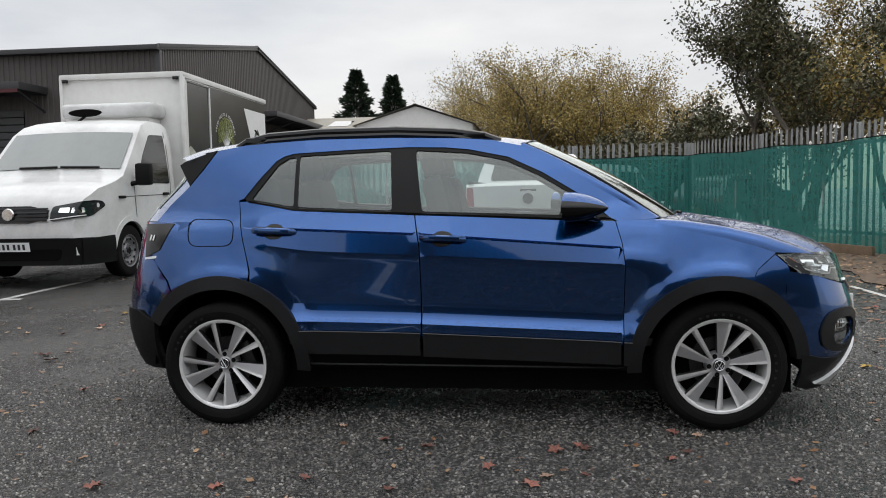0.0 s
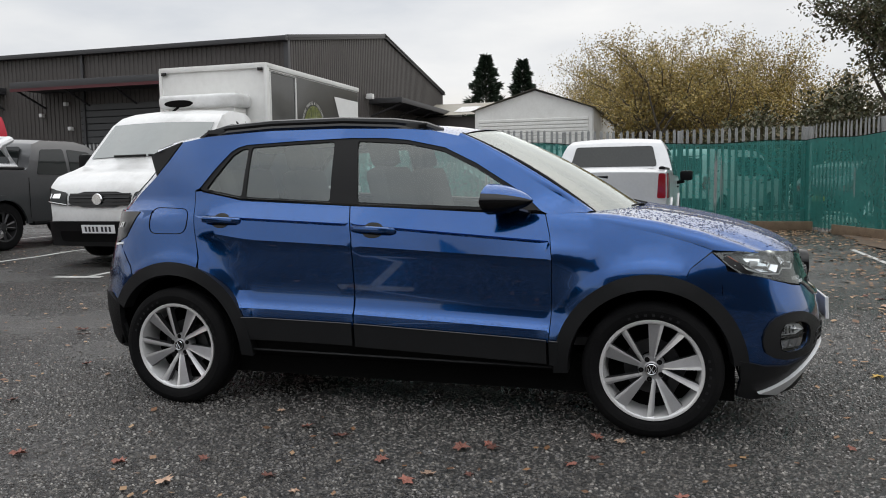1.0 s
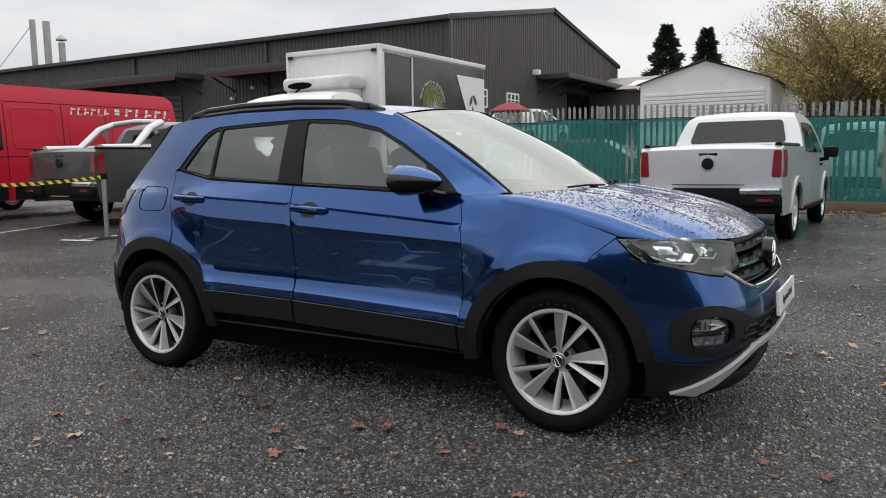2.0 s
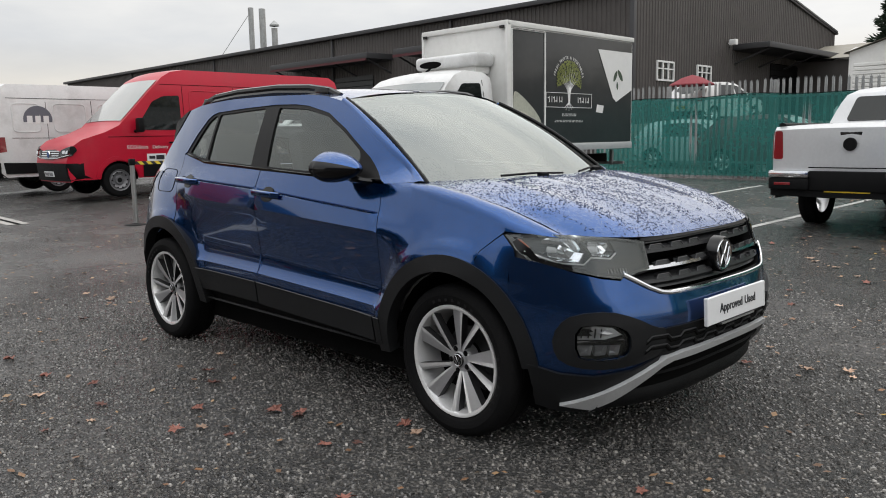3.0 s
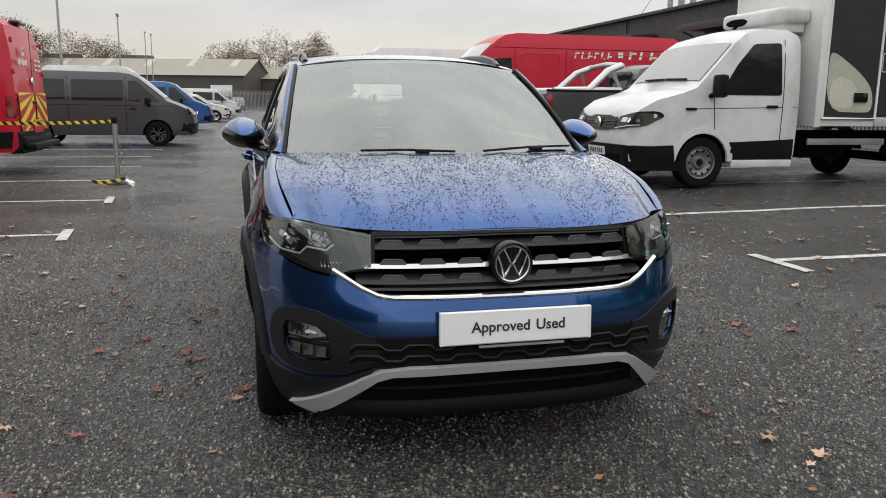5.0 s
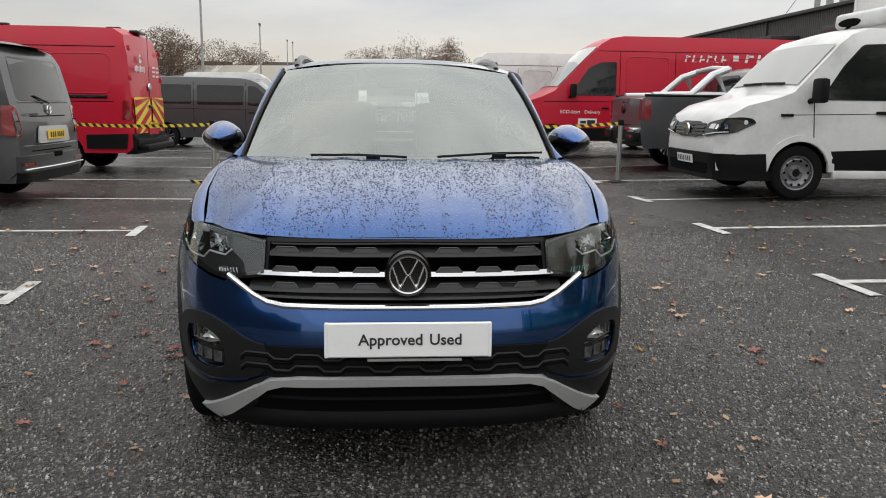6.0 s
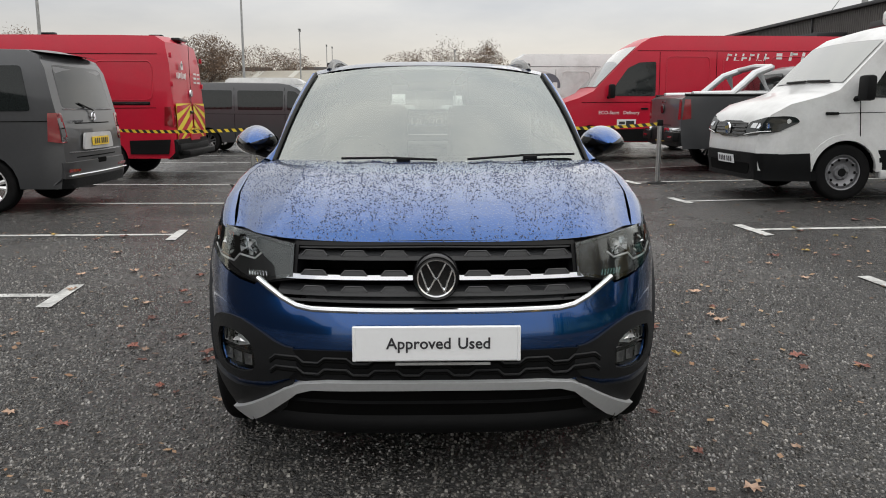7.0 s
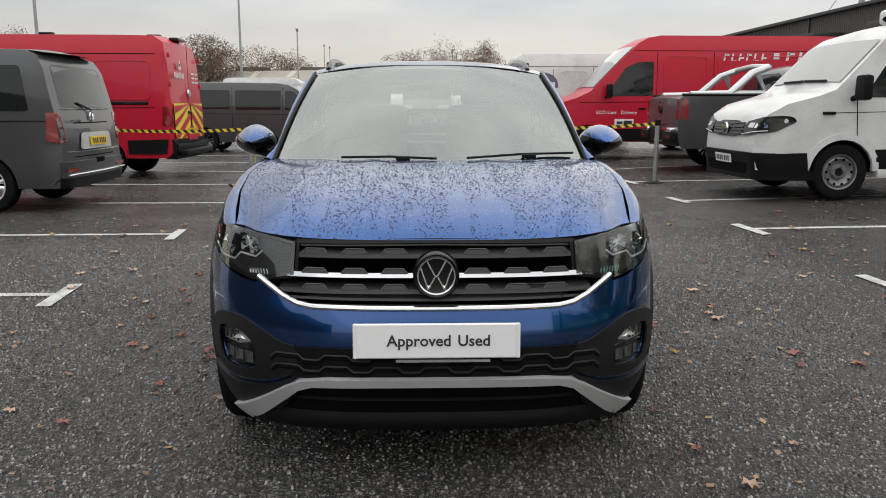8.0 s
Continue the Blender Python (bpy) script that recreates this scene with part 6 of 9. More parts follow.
    part("unit_vent", moved(lathe([(0.0, -0.03), (0.14, -0.03), (0.18, 0.02)], 20), pose(x0 + 0.465, -0.33, 2.33, 0, 0, 90) @ Matrix.Diagonal((1.75, 1, 0.36, 1))), M["dark"], fridge)
    part("unit_hose", tube([(x0 + 0.45, -0.35, 2.28), (x0 + 0.55, -0.42, 2.18), (x0 + 0.5, -0.45, 2.10)], 0.02, 6), M["rubber"], fridge)
    return root


box_truck(at_ground(-5.93, 7.15, -90))


# ---- the blue compact SUV: x forward, y left, origin under its middle ----
suv = thing("compact_suv", "wet metallic blue compact SUV with black cladding and silver alloys", "car", pose(0, 0, 0))
WB = 1.2755
L1 = [(-1.6, 1.066), (-1.175, 1.045), (-0.242, 0.999), (0.792, 0.919), (1.0, 0.905)]
L2 = [(-1.4, 1.0), (-0.8, 0.920), (-0.21, 0.894), (0.79, 0.841), (1.0, 0.83)]
L3 = [(-1.0, 0.558), (-0.79, 0.553), (-0.215, 0.539), (0.78, 0.498), (1.0, 0.49)]
LC = [(-1.0, 0.508), (-0.835, 0.503), (-0.213, 0.490), (0.789, 0.450), (1.0, 0.44)]
BELT = [(-1.7, 1.22), (-1.18, 1.190), (-0.9, 1.131), (-0.35, 1.105), (0.477, 1.063), (0.97, 1.05)]
XF = [(0.18, 1.95), (0.27, 1.995), (0.38, 2.05), (0.45, 2.072), (0.55, 2.078), (0.62, 2.065), (0.68, 2.042), (0.75, 2.018), (0.85, 1.985), (0.9, 1.95), (1.0, 1.85), (1.2, 1.7)]
XR = [(0.2, 1.86), (0.35, 1.95), (0.5, 1.985), (0.62, 1.985), (0.75, 1.95), (0.9, 1.92), (1.05, 1.90), (1.2, 1.84), (1.3, 1.78), (1.5, 1.70)]
UPPER = [(1.0, 0.79), (1.06, 0.772), (1.10, 0.757), (1.2, 0.722), (1.3, 0.683), (1.4, 0.638), (1.45, 0.614), (1.505, 0.590), (1.56, 0.5)]
FENDER = [(0.15, 0.10), (0.2, 0.062), (0.25, 0.036), (0.3, 0.018), (0.38, 0.004), (0.48, 0.0), (0.72, 0.0), (0.82, 0.006), (0.92, 0.025), (1.0, 0.05), (1.06, 0.075), (1.2, 0.13)]
NF, NR = 3.1, 4.0
MF, MR = 4.6, 4.0


def inset(x, z):
    lc, l3, l2, l1, bl = (lerp_table(t, x) for t in (LC, L3, L2, L1, BELT))
    door = lerp_table([(0.15, 0.05), (lc - 0.2, 0.02), (lc, 0.0), (l3, 0.002), (l3 + 0.02, 0.017), (l3 + 0.045, 0.030), (l3 + 0.09, 0.038), (l2 - 0.02, 0.011), (l2, 0.003), (l1 - 0.007, 0.022), (l1, 0.036), (l1 + 0.007, 0.030), (bl, 0.078), (bl + 0.15, 0.13)], z)
    w = (1 - ss(0.8, 1.1, x)) * (1 - ss(0.85, 1.3, -x))
    return w * door + (1 - w) * lerp_table(FENDER, z)


def flare(x, z):
    lip = 0.012 * (1 - ss(0.475, 0.535, math.hypot(abs(x) - WB, z - 0.325))) * ss(0.3, 0.5, z) * (1 - ss(1.36, 1.50, x))
    return 0.840 + 0.028 * math.exp(-((abs(x) - WB) / 0.42) ** 2) * (1 - ss(0.7, 0.95, z)) + lip


def suv_y(x, z):
    """Half width of the car at a length and height."""
    a, n, m = (lerp_table(XF, z) - 0.95, NF, MF) if x > 0 else (lerp_table(XR, z) - 0.95, NR, MR)
    u = min(0.9999, max(0.0, (abs(x) - 0.95) / a))
    low = (flare(x, z) - inset(x, z)) * (1 - u ** m) ** (1 / n)
    up = lerp_table(UPPER, z) - (0.075 * ((x - 0.25) / 0.7) ** 2 if x > 0.25 else 0) - (0.10 * ((-x - 0.9) / 0.75) ** 2 if x < -0.9 else 0)
    k = ss(1.03, 1.13, z)
    return low * (1 - k) + up * k


def suv_x(y, z, front=True):
    """How far the nose (or tail) reaches at a width and height."""
    s = 1 if front else -1
    a, n, m = (lerp_table(XF, z) - 0.95, NF, MF) if front else (lerp_table(XR, z) - 0.95, NR, MR)
    x = 1.6
    for _ in range(4):
        half = flare(x, z) - lerp_table(FENDER, z)
        v = min(0.9995, abs(y) / half)
        x = 0.95 + a * (1 - v ** n) ** (1 / m)
    return s * x


def side_of(s, proud=0.0):
    return lambda a, b: (a, s * (suv_y(a, b) + proud), b)


def arch_of(s):
    """The smooth outer surface that the wheel-arch trims follow."""
    def at(x, z):
        a, n, m = (lerp_table(XF, z) - 0.95, NF, MF) if x > 0 else (lerp_table(XR, z) - 0.95, NR, MR)
        u = min(0.9999, max(0.0, (abs(x) - 0.95) / a))
        return (x, s * (flare(x, z) - lerp_table(FENDER, z)) * (1 - u ** m) ** (1 / n), z)
    return at


def nose(proud=0.0):
    return lambda a, b: (suv_x(a, b) + proud, a, b)


def tail_of(proud=0.0):
    return lambda a, b: (suv_x(a, b, False) - proud, a, b)


def both(half):
    """A polygon over both halves of the nose from its left half, centre first and last."""
    return [(y, z) for y, z in half] + [(-y, z) for y, z in reversed(half)]


def offset_line(t, d, x0, x1):
    return [(x, lerp_table(t, x) + d) for x in steps(x0, x1, 12)]


def x_split(z):
    return max(1.58, WB + 0.94 * math.sqrt(max(0.0, 0.17 - (z - 0.325) ** 2)))


creases = lambda a, b: [offset_line(L1, 0.007, a, b), offset_line(L1, 0, a, b), offset_line(L1, -0.007, a, b), offset_line(L2, 0, a, b), offset_line(L2, -0.02, a, b), offset_line(L3, 0, a, b), offset_line(L3, 0.02, a, b), offset_line(L3, 0.045, a, b), offset_line(L3, 0.09, a, b), offset_line(LC, 0, a, b)]
DLO_TOP = [(-1.18, 1.196), (-1.10, 1.30), (-1.017, 1.395), (-0.975, 1.42), (-0.92, 1.434), (-0.6, 1.448), (-0.3, 1.455), (-0.1, 1.449), (0.026, 1.436), (0.235, 1.391), (0.41, 1.307), (0.636, 1.167), (0.748, 1.068)]
DLO_BOTTOM = [(0.477, 1.066), (-0.249, 1.101), (-0.353, 1.107), (-0.9, 1.133), (-1.153, 1.178)]
ROOF_EDGE = [(0.97, 1.062), (0.80, 1.158), (0.667, 1.238), (0.53, 1.325), (0.411, 1.398), (0.30, 1.450), (0.15, 1.482), (0.0, 1.495), (-0.4, 1.508), (-0.8, 1.508), (-1.2, 1.487), (-1.37, 1.462)]
FENDER_TOP = [(0.97, 1.04), (1.1, 1.006), (1.3, 0.962), (1.45, 0.92), (1.538, 0.888), (1.65, 0.885), (1.74, 0.874)]
HOOD_EDGE = [(0.95, 0.705, 1.062), (1.1, 0.725, 1.052), (1.3, 0.74, 1.02), (1.5, 0.735, 0.972), (1.65, 0.717, 0.918), (1.74, 0.70, 0.880)]

for s, sd in ((-1, "right"), (1, "left")):
    o = (0, s, 0)
    body_side = ROOF_EDGE + [(-1.44, 1.36), (-1.513, 1.269), (-1.627, 1.164), (-1.70, 1.078), (-1.572, 1.066), (-1.646, 0.925), (-1.70, 0.90), (-1.575, 0.765)] + arc(-WB, 0.325, 0.445, 125, 70, 8) + [(-1.12, 0.81), (-1.14, 0.893), (-1.183, 1.05), (-1.207, 1.186)] + DLO_TOP + [(0.785, 1.052)]
    part("body_side", panel(body_side, side_of(s), o, 0.05, 0.012, lines=[offset_line(L1, 0.005, -1.56, -1.2), offset_line(L1, -0.005, -1.56, -1.2)] + [arc(-WB, 0.325, q, 120, 72, 12) for q in (0.475, 0.495, 0.515, 0.535)]), M["blue"], suv)
    fdoor = [(-0.212, 0.475), (-0.211, 0.51), (-0.217, 0.93), (-0.247, 1.094)] + [(x, lerp_table(BELT, x) - 0.003) for x in steps(-0.2, 0.72, 8)] + [(0.770, 1.05), (0.797, 0.947), (0.810, 0.835), (0.805, 0.583), (0.798, 0.44)]
    d = part("front_door", panel(fdoor, side_of(s), o, 0.05, 0.014, lines=creases(-0.21, 0.79)), M["blue"], suv, smooth=18)
    rdoor = [(-0.217, 0.475), (-0.217, 0.51), (-0.223, 0.93), (-0.253, 1.095)] + [(x, lerp_table(BELT, x) - 0.004) for x in steps(-0.3, -1.15, 8)] + [(-1.202, 1.178), (-1.178, 1.05), (-1.135, 0.893), (-1.114, 0.82)] + arc(-WB, 0.325, 0.445, 68, 21, 8)
    e = part("rear_door", panel(rdoor, side_of(s), o, 0.05, 0.014, lines=creases(-1.15, -0.22)), M["blue"], suv, smooth=18)
    for dd, hx in ((d, -0.1), (e, -0.985)):
        hz = lerp_table(L1, hx) - 0.012
        yy = s * (suv_y(hx, hz))
        part("handle_recess", panel(smooth_loop([(hx - 0.062, hz - 0.042), (hx + 0.045, hz - 0.042), (hx + 0.055, hz + 0.030), (hx - 0.045, hz + 0.040)]), side_of(s), o, 0.03, 0.0, proud=0.0035), M["gloss_black"], dd)
        part("door_handle", join(tube([(hx - 0.112, yy + s * 0.006, hz + 0.004), (hx - 0.09, yy + s * 0.034, hz + 0.006), (hx, yy + s * 0.042, hz + 0.003), (hx + 0.085, yy + s * 0.034, hz - 0.002), (hx + 0.112, yy + s * 0.006, hz - 0.006)], 0.017, 8, 0.7, up=(0, s, 0.01))), M["blue"], dd)
    fend = [(0.802, 0.42), (0.809, 0.583), (0.814, 0.835), (0.801, 0.947), (0.774, 1.052), (0.97, 1.06)] + FENDER_TOP[:5] + [(1.443, 0.810), (1.425, 0.775)] + arc(WB, 0.325, 0.445, 68, 170, 12)
    part("front_wing", join(panel(fend, side_of(s), o, 0.05, 0.012, lines=[offset_line(L1, 0.005, 0.8, 0.98), offset_line(L1, -0.005, 0.8, 0.98)] + [arc(WB, 0.325, q, 66, 165, 18) for q in (0.475, 0.495, 0.515, 0.535)])), M["blue"], suv)

    def wing_top(u, v):
        x = 0.97 + u * 0.77
        zs = lerp_table(FENDER_TOP, x)
        xh = 0.95 + u * 0.79
        p0 = Vector((x, s * suv_y(x, zs), zs))
        p2 = Vector((xh, s * (lerp_table([(q[0], q[1]) for q in HOOD_EDGE], xh) + 0.003), lerp_table([(q[0], q[2]) for q in HOOD_EDGE], xh)))
        p1 = Vector(((x + xh) / 2, p0.y - s * 0.012, p2.z + 0.004))
        return p0 * (1 - v) ** 2 + p1 * 2 * v * (1 - v) + p2 * v * v
    wt = grid(wing_top, steps(0, 1, 22), steps(0, 1, 8))
    wtp = part("wing_top", wt if s < 0 else (wt[0], [tuple(reversed(f)) for f in wt[1]]), M["blue"], suv, smooth=60)
    # black window surround and panes
    quarter = rounded([(-1.14, 1.19), (-1.06, 1.30), (-1.005, 1.375), (-0.95, 1.41), (-0.908, 1.416), (-0.902, 1.148)], 0.02)
    rear_pane = rounded([(-0.880, 1.146), (-0.892, 1.420), (-0.392, 1.440), (-0.372, 1.120)], 0.02)
    front_pane = rounded([(-0.215, 1.114), (-0.258, 1.438), (0.02, 1.418), (0.225, 1.374), (0.40, 1.290), (0.555, 1.195), (0.565, 1.083)], 0.02)
    frame_poly = [(x, z) for x, z in DLO_TOP] + DLO_BOTTOM
    part("window_surround", panel(frame_poly, side_of(s, -0.006), o, 0.06, 0.02, holes=[densify(quarter, 0.04), densify(rear_pane, 0.04), densify(front_pane, 0.04)]), M["satin_black"], suv, "black window surround")
    for nm, pl in (("quarter_window", quarter), ("side_window", rear_pane), ("side_window", front_pane)):
        w = part(nm, panel(pl, side_of(s, -0.014), o, 0.1, 0.0), M["glass_side"], suv, "lightly tinted side glass")
        w.visible_shadow = False
    part("belt_trim", tube([(x, s * (suv_y(x, z) + 0.001), z + 0.002) for x, z in [(0.748, 1.064)] + DLO_BOTTOM], 0.007, 5), M["gloss_black"], suv)
    # arch and sill cladding
    for cx, lo0, lo1, nm in ((WB, 6, 184, "front_arch_trim"), (-WB, -4, 150, "rear_arch_trim")):
        r0, r1 = (0.456, 0.386) if cx > 0 else (0.470, 0.400)
        ring = arc(cx, 0.325, r0, lo0, lo1, 36) + arc(cx, 0.325, r1, lo1, lo0, 36)
        ring = [(cx + (x - cx) * (0.94 if cx > 0 and x > cx else 1.0), z) for x, z in ring]
        part(nm, panel(ring, arch_of(s), o, 0.045, 0.06, proud=0.009), M["cladding_black"], suv, "black plastic wheel-arch trim")
    for x0, x1 in ((-0.85, -0.222), (-0.206, 0.79), (0.803, 0.845)):
        clad = [(x0, lerp_table(LC, x0) - 0.118)] + [(x, lerp_table(LC, x)) for x in steps(x0, x1, 8)] + [(x1, lerp_table(LC, x1) - 0.114)]
        part("sill_cladding", panel(clad, side_of(s), o, 0.06, 0.03, proud=0.012), M["cladding_black"], suv, "black plastic lower door cladding")
        part("sill_strip", tube([(x, s * (suv_y(x, z) + 0.013), z + 0.002) for x, z in [(q, lerp_table(LC, q)) for q in steps(x0, x1, 8)]], 0.0028, 4), M["alloy_dark"], suv)
    part("side_skirt", grid(lambda u, v: (u, s * (0.812 - 0.10 * (1 - v) ** 2), 0.275 + 0.125 * v), steps(-0.865, 0.872, 16), steps(0, 1, 8)), M["plastic"], suv)
    part("skirt_lip", tube([(x, s * 0.816, 0.325 - 0.012 * (x + 0.85) / 1.7) for x in steps(-0.855, 0.868, 8)], 0.011, 6, 0.6), M["cladding_black"], suv)
    # tail corner
    lamp_side = [(-1.572, 1.066), (-1.646, 0.925), (-1.745, 0.882), (-1.77, 1.064)]
    tl = part("tail_light", panel(lamp_side, side_of(s), o, 0.05, 0.03, proud=0.004), M["gloss_black"], suv, "smoked tail light")
    for k in (0, 1):
        part("light_bar", panel([(-1.69 - 0.022 * k, 0.975), (-1.682 - 0.022 * k, 1.005), (-1.694 - 0.022 * k, 1.005), (-1.702 - 0.022 * k, 0.975)], side_of(s), o, 0.05, 0.0, proud=0.007), M["white_print"], tl)
    part("light_bar", panel([(-1.66, 0.895), (-1.745, 0.884), (-1.745, 0.872), (-1.66, 0.882)], side_of(s), o, 0.05, 0.01, proud=0.006), M["chrome"], tl)
    rb = [(-1.585, 0.762), (-1.70, 0.892), (-1.76, 0.875), (-1.77, 0.62), (-1.66, 0.55)] + arc(-WB, 0.325, 0.445, 145, 126, 4)
    part("rear_bumper", panel(rb, side_of(s), o, 0.05, 0.012), M["blue"], suv)
    rc = [(-1.655, 0.545), (-1.78, 0.60), (-1.78, 0.30), (-1.635, 0.295), (-1.655, 0.42)]
    part("rear_cladding", panel(rc, side_of(s), o, 0.05, 0.03, proud=0.012), M["plastic"], suv)
    # mirror
    mx, my, mz = 0.60, 0.862, 1.120
    def shell(t, q):
        k = math.sin(0.02 + t * 1.55) ** 0.62
        return (mx + 0.125 - 0.205 * t + 0.03 * math.cos(radians(q)) * s * k, s * my + s * 0.104 * k * math.cos(radians(q)), mz + (0.082 if q % 360 < 180 else 0.066) * k * math.sin(radians(q)) * (1 - 0.25 * math.cos(radians(q)) ** 2))
    top = grid(shell, steps(0, 1, 12), steps(34, 152, 14))
    low = grid(shell, steps(0, 1, 12), steps(152, 394, 24))
    mir = part("wing_mirror", top, M["blue"], suv, "blue wing mirror with a gloss black lower shell", smooth=60)
    part("mirror_base", low, M["gloss_black"], mir, "gloss black lower mirror shell", smooth=60)
    part("mirror_glass", ([(mx - 0.079, s * my + 0.108 * math.cos(a), mz + 0.066 * math.sin(a)) for a in steps(0, 6.0, 20)], [tuple(range(21))]), M["chrome"], mir)
    part("mirror_foot", tube([(mx + 0.075, s * 0.742, 1.058), (mx + 0.06, s * 0.775, 1.062), (mx + 0.03, s * 0.83, 1.075)], 0.032, 8, 0.55), M["gloss_black"], mir)
    # roof rail
    rail = [(-1.27, 1.474), (-1.22, 1.505), (-1.09, 1.535), (-0.8, 1.551), (-0.37, 1.552), (-0.07, 1.536), (0.10, 1.512), (0.19, 1.478)]
    part("roof_rail", join(tube([(x, s * (0.545 - 0.02 * abs(x + 0.5)), z) for x, z in rail], 0.019, 8, 1.1), tube([(x, s * (0.555 - 0.02 * abs(x + 0.5)), z - 0.026) for x, z in rail[1:-1]], 0.014, 6), *[box(x, s * 0.54, 1.505, 0.12, 0.03, 0.05, 0.01) for x in (-1.16, -0.4, 0.05)]), M["gloss_black"], suv, "black roof rail")

# fuel flap on the car's right
fx = rounded([(-1.487, 1.092), (-1.22, 1.085), (-1.215, 0.945), (-1.47, 0.945)], 0.055)
part("fuel_flap", panel(fx, side_of(-1), (0, -1, 0), 0.05, 0.004, proud=0.002, holes=[[((x + 1.35) * 0.972 - 1.35, (z - 1.017) * 0.95 + 1.017) for x, z in fx]]), M["dark"], suv)

# bonnet
def hood_front(y):
    return suv_x(y, 0.868) - 0.004 - 0.035 * ss(0.45, 0.72, abs(y))


def hood_point(v, k):
    yh = lerp_table([(q[0], q[1]) for q in HOOD_EDGE], 0.95 + 0.79 * v)
    y = k * yh * (1 - 0.0 * v)
    x0, x1 = 1.16 - 0.21 * abs(k) ** 2, hood_front(y) if abs(k) < 1 else 1.74
    edge = ss(0.86, 1.0, abs(k))
    x1 = hood_front(k * 0.70) * (1 - edge) + 1.74 * edge
    y = k * (yh * (1 - v ** 6) + 0.70 * v ** 6)
    x = x0 + (x1 - x0) * v
    zc = lerp_table([(0.0, 1.066), (0.1, 1.067), (0.2, 1.058), (0.4, 1.031), (0.6, 0.996), (0.75, 0.962), (0.88, 0.922), (0.96, 0.886), (1.0, 0.858)], v)
    zh = lerp_table([(q[0], q[2]) for q in HOOD_EDGE], 0.95 + 0.79 * v)
    w = abs(k) ** 3.2
    ridge = 0.011 * math.exp(-((abs(k) - 0.70) / 0.10) ** 2) * ss(0.0, 0.25, v) * (1 - ss(0.80, 1.0, v)) + 0.004 * math.exp(-((abs(k) - 0.33) / 0.06) ** 2) * (1 - ss(0.7, 1.0, v))
    return (x, y, zc * (1 - w) + zh * w + ridge)


hv = steps(0, 0.8, 16) + [0.83, 0.86, 0.89, 0.92, 0.945, 0.965, 0.98, 0.992, 1.0]
hood = grid(hood_point, hv, steps(-1, 1, 48))
lip = [hood_point(1.0, k) for k in steps(-1, 1, 48)]
hood = join(hood, grid(lambda u, v: (lip[u][0] - 0.03 * v, lip[u][1], lip[u][2] - 0.012 * v), list(range(49)), [0, 1]))
bonnet = part("bonnet", hood, M["blue"], suv, "wet blue bonnet beaded with rain", smooth=50)


# beads of rain on the bonnet, gathered in streaks that run forward
def beads(point, spread, count, seed, size, streak):
    rng = random.Random(seed)
    vs, fs = [], []
    while count:
        count -= 1
        v, k = rng.random() ** 0.85, rng.uniform(-1, 1)
        if streak and noise.noise((k * 13, v * 2.2, seed)) + 0.7 * noise.noise((k * 3, v * 3, seed + 5)) + 0.35 * rng.random() < -0.20 + 0.22 * ss(0.72, 0.95, v):
            continue
        c = Vector(point(v, k))
        du = (Vector(point(min(v + 0.01, 1), k)) - Vector(point(max(v - 0.01, 0), k))).normalized()
        dw = (Vector(point(v, min(k + 0.01, 1))) - Vector(point(v, max(k - 0.01, -1)))).normalized()
        n = du.cross(dw).normalized()
        if n.z < 0:
            n = -n
        r = size * rng.choice((0.5, 0.6, 0.7, 0.9, 1.0, 1.4))
        a = r * rng.uniform(1.0, 1.9)
        o, turn = len(vs), rng.random()
        for i in range(6):
            t = math.pi / 3 * (i + turn)
            vs.append(tuple(c + du * a * math.cos(t) + dw * r * math.sin(t)))
        for i in range(6):
            t = math.pi / 3 * (i + turn)
            vs.append(tuple(c + (du * a * math.cos(t) + dw * r * math.sin(t)) * 0.6 + n * r * 0.55))
        for i in range(6):
            j = (i + 1) % 6
            fs.append((o + i, o + j, o + 6 + j, o + 6 + i))
        fs.append(tuple(o + 6 + i for i in range(6)))
    return vs, fs


tagged(part("rain_water", beads(hood_point, 1, 10500, 3, 0.0023, True), M["water"], bonnet, smooth=80), kind="stuff")
part("scuttle", grid(lambda k, v: (1.20 - 0.21 * k * k - 0.0 + 0.10 * (1 - v) - 0.06, k * 0.70, 1.03 + 0.022 * v - 0.0 * k), steps(-1, 1, 20), steps(0, 1, 3)), M["plastic"], suv, "black plastic scuttle panel")


# windscreen, roof, tailgate
def screen_point(k, v):
    bx, by, bz = 1.215 - 0.22 * k * k, 0.70 * k, 1.052
    tx, ty, tz = 0.395 - 0.10 * k * k, 0.592 * k, 1.502 - 0.042 * k * k
    bow = 0.030 * math.sin(math.pi * v)
    return (bx + (tx - bx) * v + bow * 0.5, by + (ty - by) * v, bz + (tz - bz) * v + bow * 0.8)


ws = part("windscreen", grid(lambda k, v: screen_point(-k * 0.985, v), steps(-1, 1, 24), steps(0.0, 0.985, 12)), M["glass_front"], suv, "large raked windscreen mirroring the pale sky", smooth=60)
ws.visible_shadow = False
band = lambda k0, k1, v0, v1, nk, nv: grid(lambda k, v: Vector(screen_point(k, v)) + Vector((-0.006, 0, -0.006)), steps(k0, k1, nk), steps(v0, v1, nv))
part("windscreen_border", join(band(-0.985, 0.985, 0.0, 0.075, 24, 2), band(-0.985, 0.985, 0.955, 0.985, 24, 1), band(-0.985, -0.925, 0.05, 0.98, 1, 10), band(0.925, 0.985, 0.05, 0.98, 1, 10)), M["gloss_black"], suv, "black ceramic border of the windscreen")
